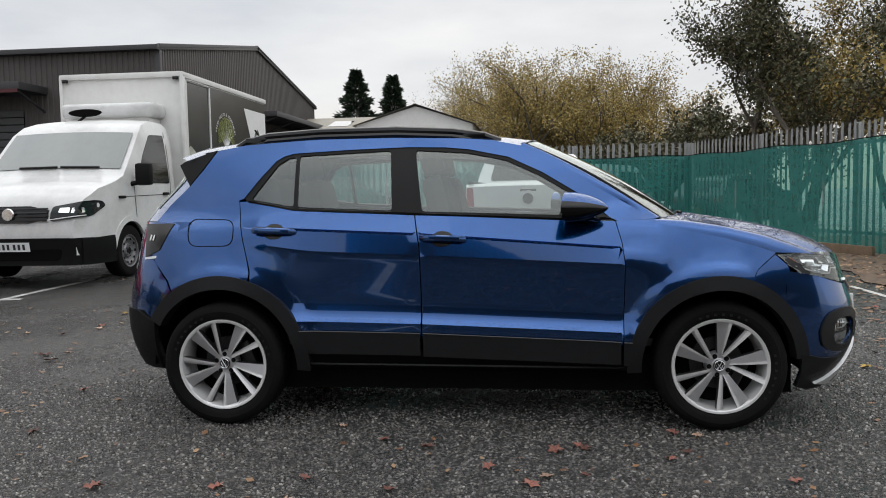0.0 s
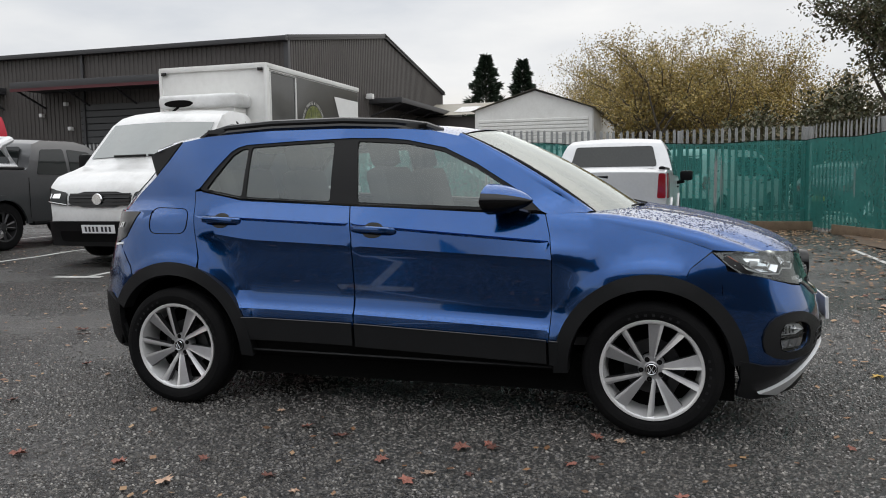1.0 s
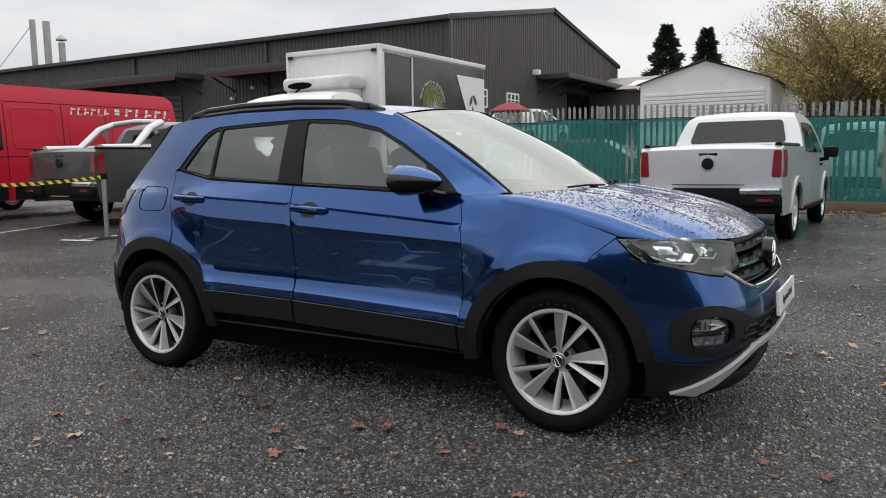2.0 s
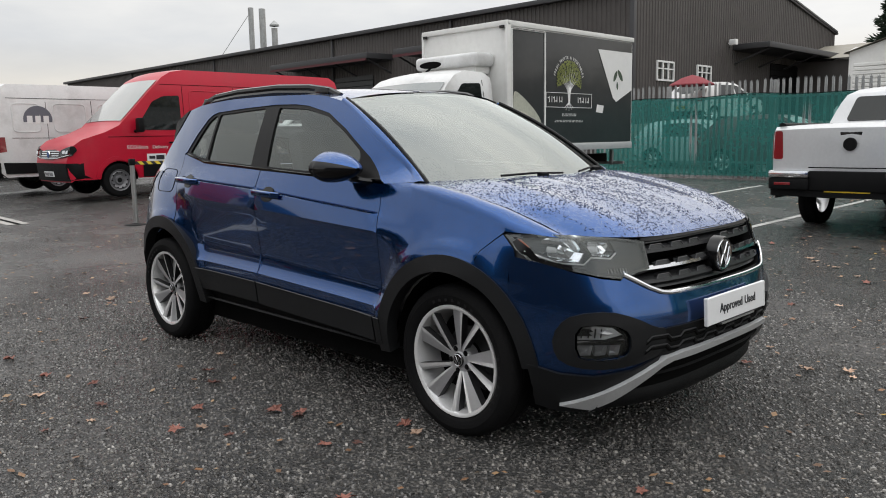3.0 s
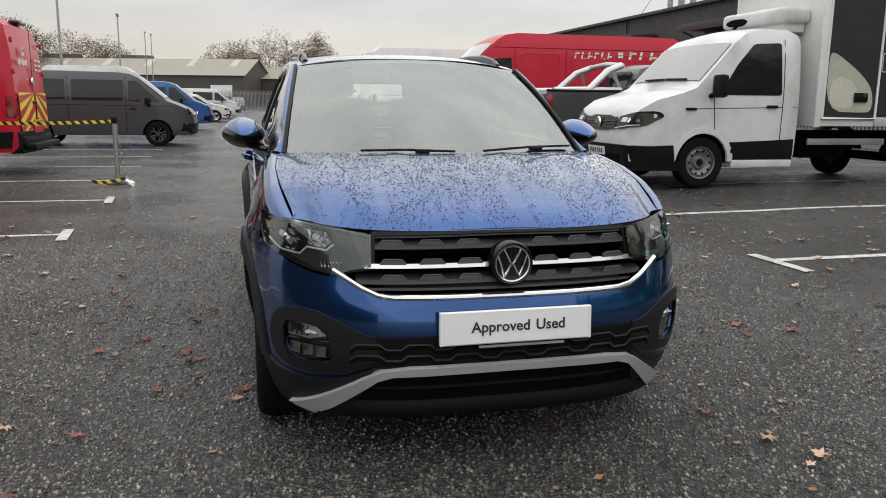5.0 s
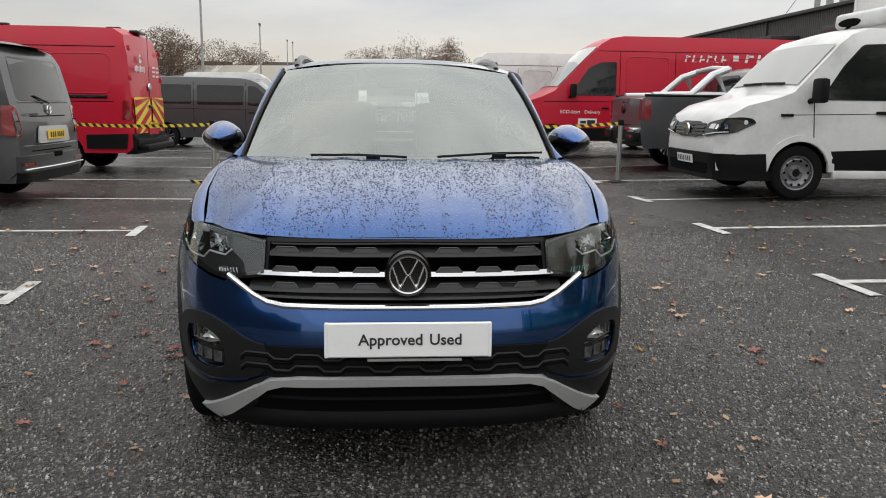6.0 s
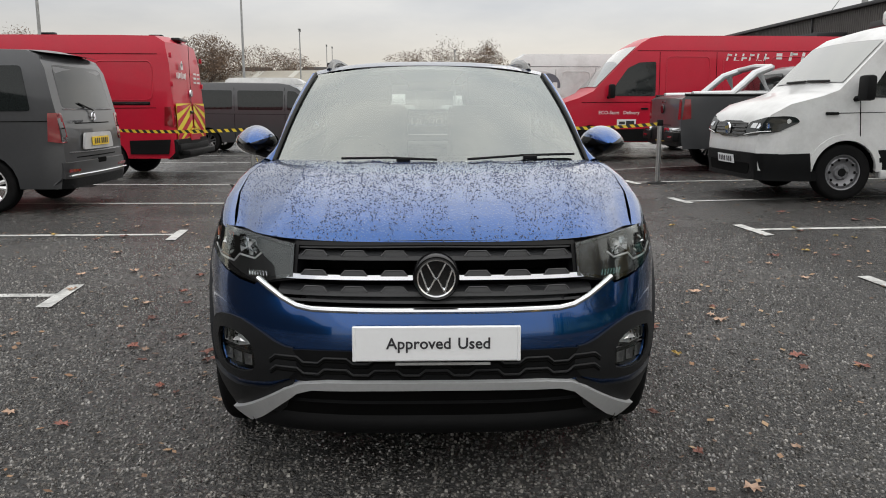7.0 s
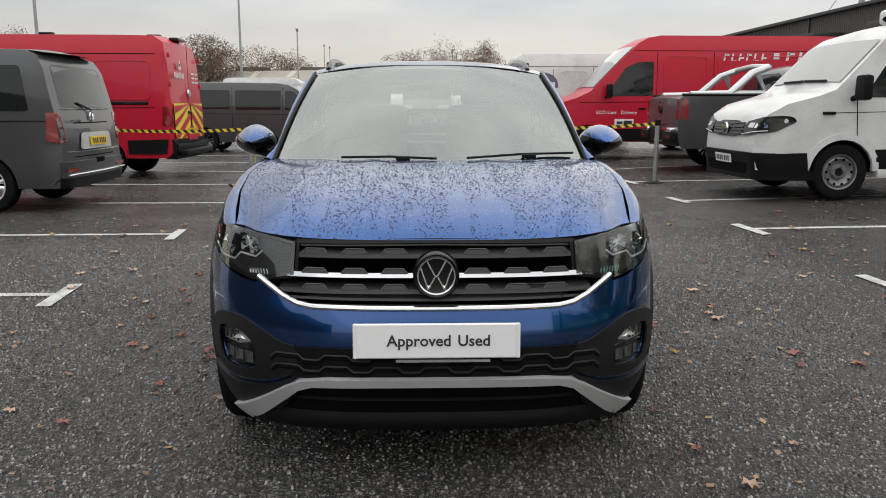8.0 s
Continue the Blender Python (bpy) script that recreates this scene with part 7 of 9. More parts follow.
for s in (-1, 1):
    def pillar(u, v):
        a = Vector(screen_point(s * 0.985, u))
        x = 0.97 + (0.30 - 0.97) * u
        z = lerp_table(sorted(ROOF_EDGE[:7]), x)
        b = Vector((x, s * suv_y(x, z), z))
        c = a * (1 - v) + b * v
        return c + Vector((0.012, s * 0.006, 0.010)) * math.sin(math.pi * v)
    g = grid(pillar, steps(0, 1, 14), steps(0, 1, 5))
    part("screen_trim", tube([Vector(screen_point(s * 0.992, u)) + Vector((0.006, 0, 0.006)) for u in steps(0.0, 0.985, 14)], 0.0085, 6), M["satin_black"], suv, "black trim beside the windscreen")
    part("a_pillar", g if s > 0 else (g[0], [tuple(reversed(f)) for f in g[1]]), M["blue"], suv, smooth=60)


def roof_point(u, k):
    xe = 0.30 + (-1.45 - 0.30) * u
    ze = lerp_table(sorted([(q[0], q[1]) for q in ROOF_EDGE] + [(-1.5, 1.446)]), xe)
    xc = 0.395 + (-1.60 - 0.395) * u
    x = xe + (xc - xe) * (1 - k * k)
    zc = lerp_table([(-1.62, 1.490), (-1.5, 1.512), (-1.2, 1.543), (-0.8, 1.560), (-0.4, 1.558), (0.0, 1.542), (0.2, 1.524), (0.4, 1.500)], xc)
    ye = suv_y(xe, ze)
    w = abs(k) ** 3
    return (x, k * ye, zc * (1 - w) + ze * w)


part("roof_panel", grid(roof_point, steps(0, 1, 26), steps(-1, 1, 24)), M["blue"], suv, smooth=50)
part("headlining", grid(lambda u, k: Vector(roof_point(u, k * 0.97)) - Vector((0, 0, 0.035)), steps(0.02, 0.98, 12), steps(-1, 1, 10)), M["headlining"], suv)
part("aerial", tube([(-1.30, 0.0, 1.53), (-1.36, 0.0, 1.62)], 0.008, 6, taper=0.6), M["plastic"], suv)


def gate_edge(u):
    pts = [(-1.37, 1.462), (-1.44, 1.36), (-1.513, 1.269), (-1.627, 1.164), (-1.70, 1.078)]
    return lerp_table([(i / 4, p[0]) for i, p in enumerate(pts)], u), lerp_table([(i / 4, p[1]) for i, p in enumerate(pts)], u)


def gate_point(u, k, back=0.0):
    ex, ez = gate_edge(u)
    cx = ex - 0.22 + 0.02 * u
    w = abs(k) ** 4
    return (cx * (1 - w) + ex * w + back, k * suv_y(ex, ez), ez)


part("tailgate", join(grid(gate_point, steps(0.0, 0.12, 2), steps(-1, 1, 24)), grid(gate_point, steps(0.78, 1, 3), steps(-1, 1, 24)), grid(gate_point, steps(0.12, 0.78, 6), steps(-1, -0.86, 2)), grid(gate_point, steps(0.12, 0.78, 6), steps(0.86, 1, 2))), M["blue"], suv, smooth=50)
part("rear_window", grid(lambda u, k: gate_point(u, k * 0.86, -0.006), steps(0.11, 0.79, 6), steps(-1.01, 1.01, 14)), M["glass_side"], suv)
for s in (-1, 1):
    part("spoiler_side", panel([(-1.375, 1.463), (-1.57, 1.405), (-1.60, 1.385), (-1.517, 1.27), (-1.445, 1.36)], lambda a, b: (a, s * (suv_y(max(a, -1.45), b) - 0.25 * max(0, -1.45 - a)), b), (0, s, 0), 0.05, 0.02, proud=0.004), M["plastic"], suv)
part("roof_spoiler", grid(lambda u, k: (-1.45 - 0.19 * u + 0.10 * abs(k) ** 3 - 0.14 * (1 - k * k) * (1 - 0.3 * u), k * 0.57, 1.502 - 0.045 * abs(k) ** 3 - 0.05 * u), steps(0, 1, 4), steps(-1, 1, 16)), M["blue"], suv)
part("tail_panel", panel([(-0.80, 0.60), (0.80, 0.60), (0.74, 1.075), (-0.74, 1.075)], tail_of(), (-1, 0, 0), 0.08, 0.01), M["blue"], suv)
part("tail_valance", panel([(-0.80, 0.28), (0.80, 0.28), (0.80, 0.60), (-0.80, 0.60)], tail_of(0.008), (-1, 0, 0), 0.08, 0.02), M["plastic"], suv)

# nose: bumper skin, grille, lamps
FOG_LENS = [(0.745, 0.545), (0.70, 0.558), (0.645, 0.552), (0.600, 0.520), (0.592, 0.455), (0.61, 0.422), (0.70, 0.412), (0.742, 0.435)]


def y_at(x, z):
    return suv_y(x, z)


edge = [(y_at(x_split(z), z), z) for z in (0.80, 0.74, 0.68, 0.6, 0.55, 0.5, 0.45, 0.4, 0.34, 0.28, 0.235)]
bump_half = [(0.0, 0.642), (0.40, 0.644), (0.455, 0.652), (0.51, 0.680), (0.582, 0.728), (0.60, 0.712), (0.66, 0.722), (0.723, 0.744), (0.765, 0.768)] + edge + [(0.70, 0.225), (0.45, 0.205), (0.0, 0.20)]
corner = lambda s: panel([(1.6, 0.80), (1.593, 0.825), (1.534, 0.878), (1.443, 0.806), (1.428, 0.772)] + [(WB + (x - WB) * 0.94, z) for x, z in arc(WB, 0.325, 0.442, 68, 25, 8)] + [(x_split(z), z) for z in (0.5, 0.55, 0.6, 0.68, 0.74)], side_of(s), (0, s, 0), 0.035, 0.0)
part("front_bumper", join(panel(both(bump_half), nose(), (1, 0, 0), 0.035, 0.008, holes=[[(s * a, b) for a, b in smooth_loop(FOG_LENS, 1)] for s in (-1, 1)]), corner(-1), corner(1)), M["blue"], suv, smooth=50)

# grille behind the nose
gr_half = [(0.0, 0.864), (0.46, 0.858), (0.476, 0.84), (0.48, 0.742), (0.60, 0.726), (0.51, 0.67), (0.45, 0.642), (0.40, 0.632), (0.0, 0.630)]
part("grille_back", panel(both(gr_half), nose(-0.15), (1, 0, 0), 0.06, 0.0), M["dark"], suv)
gs = part("grille_surround", panel(both([(0.0, 0.864), (0.46, 0.858), (0.474, 0.742), (0.60, 0.730), (0.51, 0.668), (0.455, 0.640), (0.0, 0.632)]), nose(-0.012), (1, 0, 0), 0.04, 0.14, holes=[both([(0.0, 0.850), (0.448, 0.845), (0.456, 0.738), (0.572, 0.720), (0.503, 0.682), (0.447, 0.660), (0.0, 0.658)])]), M["satin_black"], suv, "black grille surround")
# paler black for stud ridges: the light caught on their edges, as colour
M["edge_highlight"] = material("lit_black_edge", (0.05, 0.051, 0.054), 0.3, vary=0.1, spec=0.5)
M["grille"] = material("satin_grille_plastic", (0.030, 0.031, 0.033), 0.36, vary=0.12, spec=0.45)


def grille_bar(z, y1, proud, nm, mat, stud_mat):
    """A bar with a sloping top, and three broad notched studs a side standing on it."""
    b = part(nm, join(panel(both([(0.0, z + 0.008), (y1, z + 0.008), (y1 + 0.02 * (z > 0.7), z - 0.008), (0.0, z - 0.008)]), nose(proud), (1, 0, 0), 0.05, 0.012),
                      grid(lambda y, v: (suv_x(y, z) + proud - 0.055 * v, y, z + 0.008 + 0.010 * v), steps(-y1, y1, 30), [0, 1])), M[mat], suv)
    for y0 in (0.135, 0.265, 0.395):
        for s in (-1, 1):
            if y0 + 0.045 < y1 + 0.02:
                q = s * y0
                part("grille_stud", panel([(q - 0.044, z + 0.004), (q + 0.044, z + 0.004), (q + 0.030, z + 0.021), (q - 0.030, z + 0.021)], nose(proud + 0.002), (1, 0, 0), 0.05, 0.035), M[stud_mat], b)
                part("stud_ridge", tube([(suv_x(abs(y), zz) + proud + 0.004, y, zz) for y, zz in ((q - 0.043, z + 0.006), (q - 0.029, z + 0.0215), (q + 0.029, z + 0.0215), (q + 0.043, z + 0.006))], 0.0022, 5), M["edge_highlight"], b)


grille_bar(0.809, 0.446, -0.014, "grille_bar", "grille", "grille")
grille_bar(0.750, 0.470, -0.004, "chrome_grille_bar", "chrome", "grille")
grille_bar(0.698, 0.515, -0.014, "grille_bar", "grille", "grille")
part("grille_bar", panel(both([(0.0, 0.846), (0.446, 0.841), (0.446, 0.836), (0.0, 0.841)]), nose(-0.02), (1, 0, 0), 0.05, 0.05), M["grille"], suv)
part("grille_bar", panel(both([(0.0, 0.672), (0.48, 0.676), (0.47, 0.668), (0.0, 0.664)]), nose(-0.03), (1, 0, 0), 0.05, 0.05), M["grille"], suv)
strip = [(0.0, 0.649), (0.20, 0.6495), (0.40, 0.652), (0.45, 0.660), (0.50, 0.682), (0.588, 0.735)]
path = [Vector((suv_x(y, z) + 0.004, y, z)) for y, z in densify([(-y, z) for y, z in reversed(strip)] + strip[1:], 0.03, False)]
part("chrome_strip", tube(path, 0.0095, 8, 0.8, up=(1, 0, 0)), M["chrome"], suv, "bright chrome strip under the grille")
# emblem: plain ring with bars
emb = part("emblem", moved(lathe([(0.0, -0.010), (0.052, -0.010), (0.060, -0.012), (0.070, -0.016), (0.0745, -0.010), (0.076, 0.03)], 40), pose(2.035, 0, 0.755, 0, 0, 90)), M["gloss_black"], suv, "round dark emblem with a chrome ring")
part("ring", moved(lathe([(0.0555, -0.011), (0.057, -0.0165), (0.0615, -0.0175), (0.0635, -0.012)], 40), pose(2.035, 0, 0.755, 0, 0, 90)), M["chrome"], emb)
for y0, z0, y1, z1 in ((-0.030, 0.804, -0.003, 0.752), (0.030, 0.804, 0.003, 0.752), (-0.050, 0.782, -0.026, 0.710), (0.050, 0.782, 0.026, 0.710), (-0.026, 0.710, -0.002, 0.757), (0.026, 0.710, 0.002, 0.757)):
    part("bar", tube([(2.0475, y0, z0), (2.0475, y1, z1)], 0.0042, 6, up=(1, 0, 0)), M["chrome"], emb)

M["lamp_shell"] = material("smoked_lamp_shell", (0.018, 0.0185, 0.02), 0.3, 0.3, vary=0.2, scale=20)
M["lamp_cover"] = material("smoked_lamp_cover", (0.018, 0.0185, 0.019), 0.3, vary=0.15, spec=0.4)
M["amber"] = material("amber_reflector", (0.35, 0.10, 0.05), 0.3, vary=0.1)


def cell(poly, depth, s, rim_out, back=0.0):
    """A faceted reflector bowl: a polygon on the nose drawn in to a smaller one behind it."""
    cy, cz = sum(a for a, _ in poly) / len(poly), sum(b for _, b in poly) / len(poly)
    rings = []
    for k, d in ((1.0, 0.0), (0.93, 0.25), (0.72, 0.75), (0.40, 1.0), (0.0, 1.0)):
        rings.append([(suv_x(a, b) - rim_out - back - depth * d, s * (cy + (a - cy) * k), cz + (b - cz) * k) for a, b in poly])
    n = len(poly)
    vs = [p for ring in rings for p in ring]
    fs = [(i * n + j, i * n + (j + 1) % n, (i + 1) * n + (j + 1) % n, (i + 1) * n + j) for i in range(4) for j in range(n)]
    return vs, fs if s < 0 else [tuple(reversed(f)) for f in fs]


for s in (-1, 1):
    # headlight: smoked shell, two faceted reflectors, bright line, ribbed indicator
    tip = (y_at(1.545, 0.878), 0.878)
    lamp = [(0.462, 0.850), (0.56, 0.866), (0.69, 0.882), (0.76, 0.885), tip, (y_at(1.60, 0.826), 0.826), (y_at(1.66, 0.782), 0.782), (0.755, 0.764), (0.723, 0.750), (0.66, 0.730), (0.585, 0.716), (0.53, 0.735), (0.466, 0.746)]
    lamp = [(s * a, b) for a, b in lamp]
    hl = part("headlight", panel(lamp, nose(-0.002), (1, 0, 0), 0.04, 0.0), M["lens"], suv, "clear halogen headlight with smoked inner shell")
    hl.visible_shadow = False
    part("lamp_housing", panel(lamp, nose(-0.075), (1, 0, 0), 0.04, 0.0), M["lamp_shell"], hl)
    part("lamp_rim", panel(lamp, nose(-0.004), (1, 0, 0), 0.04, 0.075, holes=[[(s * a, b) for a, b in ((0.474, 0.842), (0.56, 0.858), (0.69, 0.874), (0.75, 0.877), (tip[0] - 0.008, 0.868), (tip[0] - 0.014, 0.832), (0.782, 0.795), (0.735, 0.774), (0.66, 0.742), (0.59, 0.728), (0.53, 0.746), (0.476, 0.755))]]), M["gloss_black"], hl)
    part("reflector", cell([(tip[0] - 0.010, 0.864), (0.745, 0.872), (0.695, 0.866), (0.683, 0.815), (0.703, 0.783), (0.752, 0.788), (tip[0] - 0.018, 0.832)], 0.045, s, 0.010), M["lamp_chrome"], hl, smooth=12)
    part("reflector", cell([(0.670, 0.860), (0.602, 0.850), (0.588, 0.818), (0.610, 0.800), (0.660, 0.806)], 0.035, s, 0.014), M["lamp_chrome"], hl, smooth=12)
    for y0, z0 in ((0.735, 0.826), (0.628, 0.826)):
        part("bulb", moved(lathe([(0.0, -0.02), (0.010, -0.014), (0.012, 0.02)], 12), pose(suv_x(y0, z0) - 0.05, s * y0, z0, 0, 0, 90 - s * 10)), M["white_print"], hl)
    part("inner_cover", panel([(s * a, b) for a, b in ((0.470, 0.846), (0.585, 0.856), (0.576, 0.814), (0.602, 0.790), (0.664, 0.797), (0.688, 0.772), (0.748, 0.778), (0.770, 0.796), (0.748, 0.768), (0.66, 0.735), (0.588, 0.720), (0.53, 0.740), (0.472, 0.750))], nose(-0.020), (1, 0, 0), 0.04, 0.02), M["lamp_cover"], hl, "smoked grey lower lamp cover")
    drl = [(0.580, 0.812), (0.604, 0.792), (0.664, 0.799), (0.688, 0.774), (0.748, 0.780), (0.796, 0.820)]
    part("light_strip", tube([(suv_x(y, z) - 0.016, s * y, z) for y, z in densify(drl, 0.03, False)], 0.0035, 5), M["white_print"], hl)
    for k in range(7):
        y0 = 0.555 + 0.011 * k
        part("indicator_rib", tube([(suv_x(y0, 0.745) - 0.014, s * y0, 0.738), (suv_x(y0, 0.76) - 0.014, s * (y0 + 0.004), 0.757)], 0.0042, 5), M["lamp_chrome"], hl)
    part("side_reflector", panel([(s * a, b) for a, b in ((0.786, 0.835), (0.797, 0.842), (0.800, 0.864), (0.790, 0.864))], nose(-0.012), (1, 0, 0), 0.04, 0.01), M["amber"], hl)
    # fog lamp with its black surround
    fog = [(s * a, b) for a, b in smooth_loop([(0.778, 0.550), (0.745, 0.596), (0.66, 0.606), (0.585, 0.578), (0.50, 0.532), (0.45, 0.525), (0.45, 0.428), (0.58, 0.388), (0.70, 0.380), (0.765, 0.405), (0.785, 0.47)], 1)]
    lens = [(s * a, b) for a, b in smooth_loop(FOG_LENS, 1)]
    fs = part("fog_surround", panel(fog, nose(), (1, 0, 0), 0.03, 0.014, proud=0.010, holes=[lens]), M["cladding_black"], suv, "black plastic fog lamp surround")
    part("fog_collar", join(*[grid(lambda u, v: (suv_x(lens[int(u) % len(lens)][0], lens[int(u) % len(lens)][1]) + 0.010 - 0.05 * v, lens[int(u) % len(lens)][0] * (1 - 0.02 * v), lens[int(u) % len(lens)][1]), list(range(len(lens) + 1)), [0, 1])]), M["gloss_black"], fs)
    part("fog_back", panel(lens, nose(-0.045), (1, 0, 0), 0.05, 0.0), M["dark"], fs)
    fl = part("fog_lamp", panel([(a * 0.99 + s * 0.0067, b * 0.96 + 0.0196) for a, b in lens], nose(-0.012), (1, 0, 0), 0.05, 0.0), M["lens"], fs, "clear fog lamp")
    fl.visible_shadow = False
    part("fog_reflector", cell([(0.735, 0.540), (0.695, 0.548), (0.645, 0.540), (0.612, 0.512), (0.665, 0.496), (0.732, 0.496)], 0.02, s, 0.016), M["alloy"], fl, smooth=12)
    for k in range(4):
        y0 = 0.722 - 0.016 * k
        part("reflector_fin", tube([(suv_x(y0, 0.51) - 0.02, s * y0, 0.502), (suv_x(y0, 0.535) - 0.02, s * (y0 - 0.004), 0.536)], 0.003, 5), M["gloss_black"], fl)
    for k in range(3):
        y0 = 0.712 - 0.040 * k
        part("fog_reflector", cell([(y0 + 0.017, 0.474), (y0 - 0.017, 0.474), (y0 - 0.014, 0.435), (y0 + 0.015, 0.432)], 0.016, s, 0.016), M["satin_alloy"], fl, smooth=12)
    part("fog_bar", tube([(suv_x(0.61, 0.492) - 0.012, s * 0.606, 0.492), (suv_x(0.735, 0.488) - 0.012, s * 0.735, 0.486)], 0.0045, 6), M["gloss_black"], fs)
    # lower corner cladding
    lc = [(s * a, b) for a, b in [(0.46, 0.420), (0.56, 0.372), (0.68, 0.352), (0.76, 0.362)] + [(y_at(x_split(z), z), z) for z in (0.39, 0.36, 0.32, 0.26, 0.215)] + [(0.70, 0.19), (0.60, 0.19), (0.50, 0.30)]]
    part("corner_cladding", panel(lc, nose(), (1, 0, 0), 0.04, 0.02, proud=0.010), M["cladding_black"], suv, "black plastic lower bumper corner")

# middle lower grille, skid plate, intake
lg = part("lower_grille", panel(both([(0.0, 0.525), (0.44, 0.523), (0.50, 0.515), (0.50, 0.420), (0.44, 0.415), (0.0, 0.415)]), nose(), (1, 0, 0), 0.04, 0.02, proud=0.008), M["plastic"], suv, "black textured lower grille")
for z in (0.490, 0.452):
    wave = []
    for k in range(-4, 5):
        c = 0.162 * k
        wave += [(c - 0.056, z - 0.008), (c - 0.036, z + 0.009), (c + 0.036, z + 0.009), (c + 0.056, z - 0.008)]
    wave = [p for p in wave if abs(p[0]) < 0.56]
    part("grille_wave", tube([(suv_x(y, zz) + 0.012, y, zz) for y, zz in densify(wave, 0.04, False)], 0.0045, 5), M["cladding_black"], lg)
    part("grille_slot", tube([(suv_x(y, zz - 0.012) + 0.009, y, zz - 0.012) for y, zz in densify(wave, 0.04, False)], 0.0045, 5), M["dark"], lg)
skid_half = [(0.0, 0.427), (0.18, 0.4265), (0.35, 0.4245), (0.44, 0.413), (0.50, 0.382), (0.60, 0.312), (0.715, 0.232), (0.635, 0.212), (0.585, 0.250), (0.50, 0.332), (0.45, 0.376), (0.40, 0.393), (0.2, 0.398), (0.0, 0.399)]
part("skid_trim", panel(both(skid_half), nose(), (1, 0, 0), 0.035, 0.03, proud=0.026), M["silver"], suv, "satin silver skid trim across the bumper")
it = part("intake", panel(both([(0.0, 0.400), (0.40, 0.396), (0.46, 0.370), (0.60, 0.240), (0.55, 0.222), (0.0, 0.215)]), nose(), (1, 0, 0), 0.05, 0.02, proud=0.004), M["dark"], suv)
part("intake_bar", grid(lambda y, v: (suv_x(y, 0.34) - 0.005 + 0.018 * v, y, 0.348 - 0.016 * v), steps(-0.50, 0.50, 20), [0, 0.5, 1]), M["plastic"], it)
part("chin_lip", grid(lambda y, v: (suv_x(y, 0.26) + 0.012 + 0.014 * math.sin(v * 3.1) - 0.012 * v, y, 0.278 - 0.070 * v), steps(-0.64, 0.64, 24), steps(0, 1, 5)), M["plastic"], suv)
# show plate
pl = part("show_plate", moved(box(0, 0, 0, 0.012, 0.522, 0.113, 0.004, 1), pose(2.108, 0, 0.558, 0, -3, 0)), M["plate_white"], suv, "white plastic show plate reading Approved Used")
for word, y in (("Approved", -0.056), ("Used", 0.118)):
    part("lettering", words(word, 0.0505, M["ink"], bold=0.0008), None, pl, place=pose(2.1155, y, 0.5585, 0, -3, 0) @ pose(0, 0, 0, 90, 0, 90))
for y in (-0.259, 0.259):
    part("plate_edge", moved(box(0, y, 0, 0.018, 0.012, 0.113, 0.003, 1), pose(2.108, 0, 0.558, 0, -3, 0)), M["plate_white"], pl)
part("small_print", moved(box(0, 0.02, -0.066, 0.006, 0.30, 0.008), pose(2.106, 0, 0.558, 0, -3, 0)), M["steel"], pl)
# wipers
for y0, y1 in ((-0.36, 0.02), (0.14, 0.60)):
    a, b = screen_point(y0 / 0.66, 0.012), screen_point(y1 / 0.66, 0.022 if y1 < 0.3 else 0.05)
    wp = part("wiper", tube([Vector(a) + Vector((0.02, 0, 0.02)), (Vector(a) + Vector(b)) / 2 + Vector((0.025, 0, 0.022)), Vector(b) + Vector((0.012, 0, 0.012))], 0.0055, 6), M["plastic"], suv)
    part("wiper_pivot", box((a[0] + b[0]) / 2 + 0.03, (y0 + y1) / 2 + 0.05, (a[2] + b[2]) / 2 + 0.014, 0.03, 0.06, 0.018, 0.006), M["plastic"], wp)
# under-body and wheel wells
part("underbody", box(0, 0, 0.265, 3.3, 1.40, 0.19), M["dark"], suv)
part("bulkhead", join(box(1.18, 0, 0.62, 0.03, 1.36, 0.75), box(-1.66, 0, 0.7, 0.04, 1.3, 0.7)), M["dark"], suv)
for cx in (WB, -WB):
    for s in (-1, 1):
        part("wheel_well", well(cx, s * 0.50, s * 0.80, 0.325, 0.384 if cx > 0 else 0.398, 0.31), M["dark"], suv)
# cabin
part("dashboard", grid(lambda y, v: (1.14 - 0.5 * v - 0.10 * (y / 0.66) ** 2, y, 0.995 + 0.03 * math.sin(v * 3) - 0.16 * ss(0.75, 1, v)), steps(-0.66, 0.66, 12), steps(0, 1, 8)), M["dash"], suv)
part("parcel_shelf", box(-1.4, 0, 1.02, 0.5, 1.2, 0.03, 0.01), M["dash"], suv)
part("floor_mat", box(-0.2, 0, 0.42, 2.7, 1.36, 0.04), M["dash"], suv)
for s in (-1, 1):
    part("door_card", panel([(-0.78, 0.45), (0.78, 0.45), (0.86, 0.85), (0.9, 1.04), (-1.1, 1.12), (-1.08, 0.85)], lambda a, b: (a, s * (suv_y(a, b) - 0.06), b), (0, -s, 0), 0.25, 0.0), M["dash"], suv)
for sx, sy in ((0.02, -0.36), (0.02, 0.36), (-0.88, -0.38), (-0.88, 0.38)):
    st = part("seat", join(box(sx + 0.22, sy, 0.68, 0.5, 0.50, 0.16, 0.05), moved(box(0, 0, 0.32, 0.13, 0.48, 0.64, 0.055), pose(sx - 0.05, sy, 0.68, 0, -14, 0))), M["seat"], suv, "dark grey cloth seat")
    part("headrest", moved(box(0, 0, 0.73, 0.10, 0.27, 0.17, 0.04), pose(sx - 0.05, sy, 0.68, 0, -14, 0)), M["seat"], st)
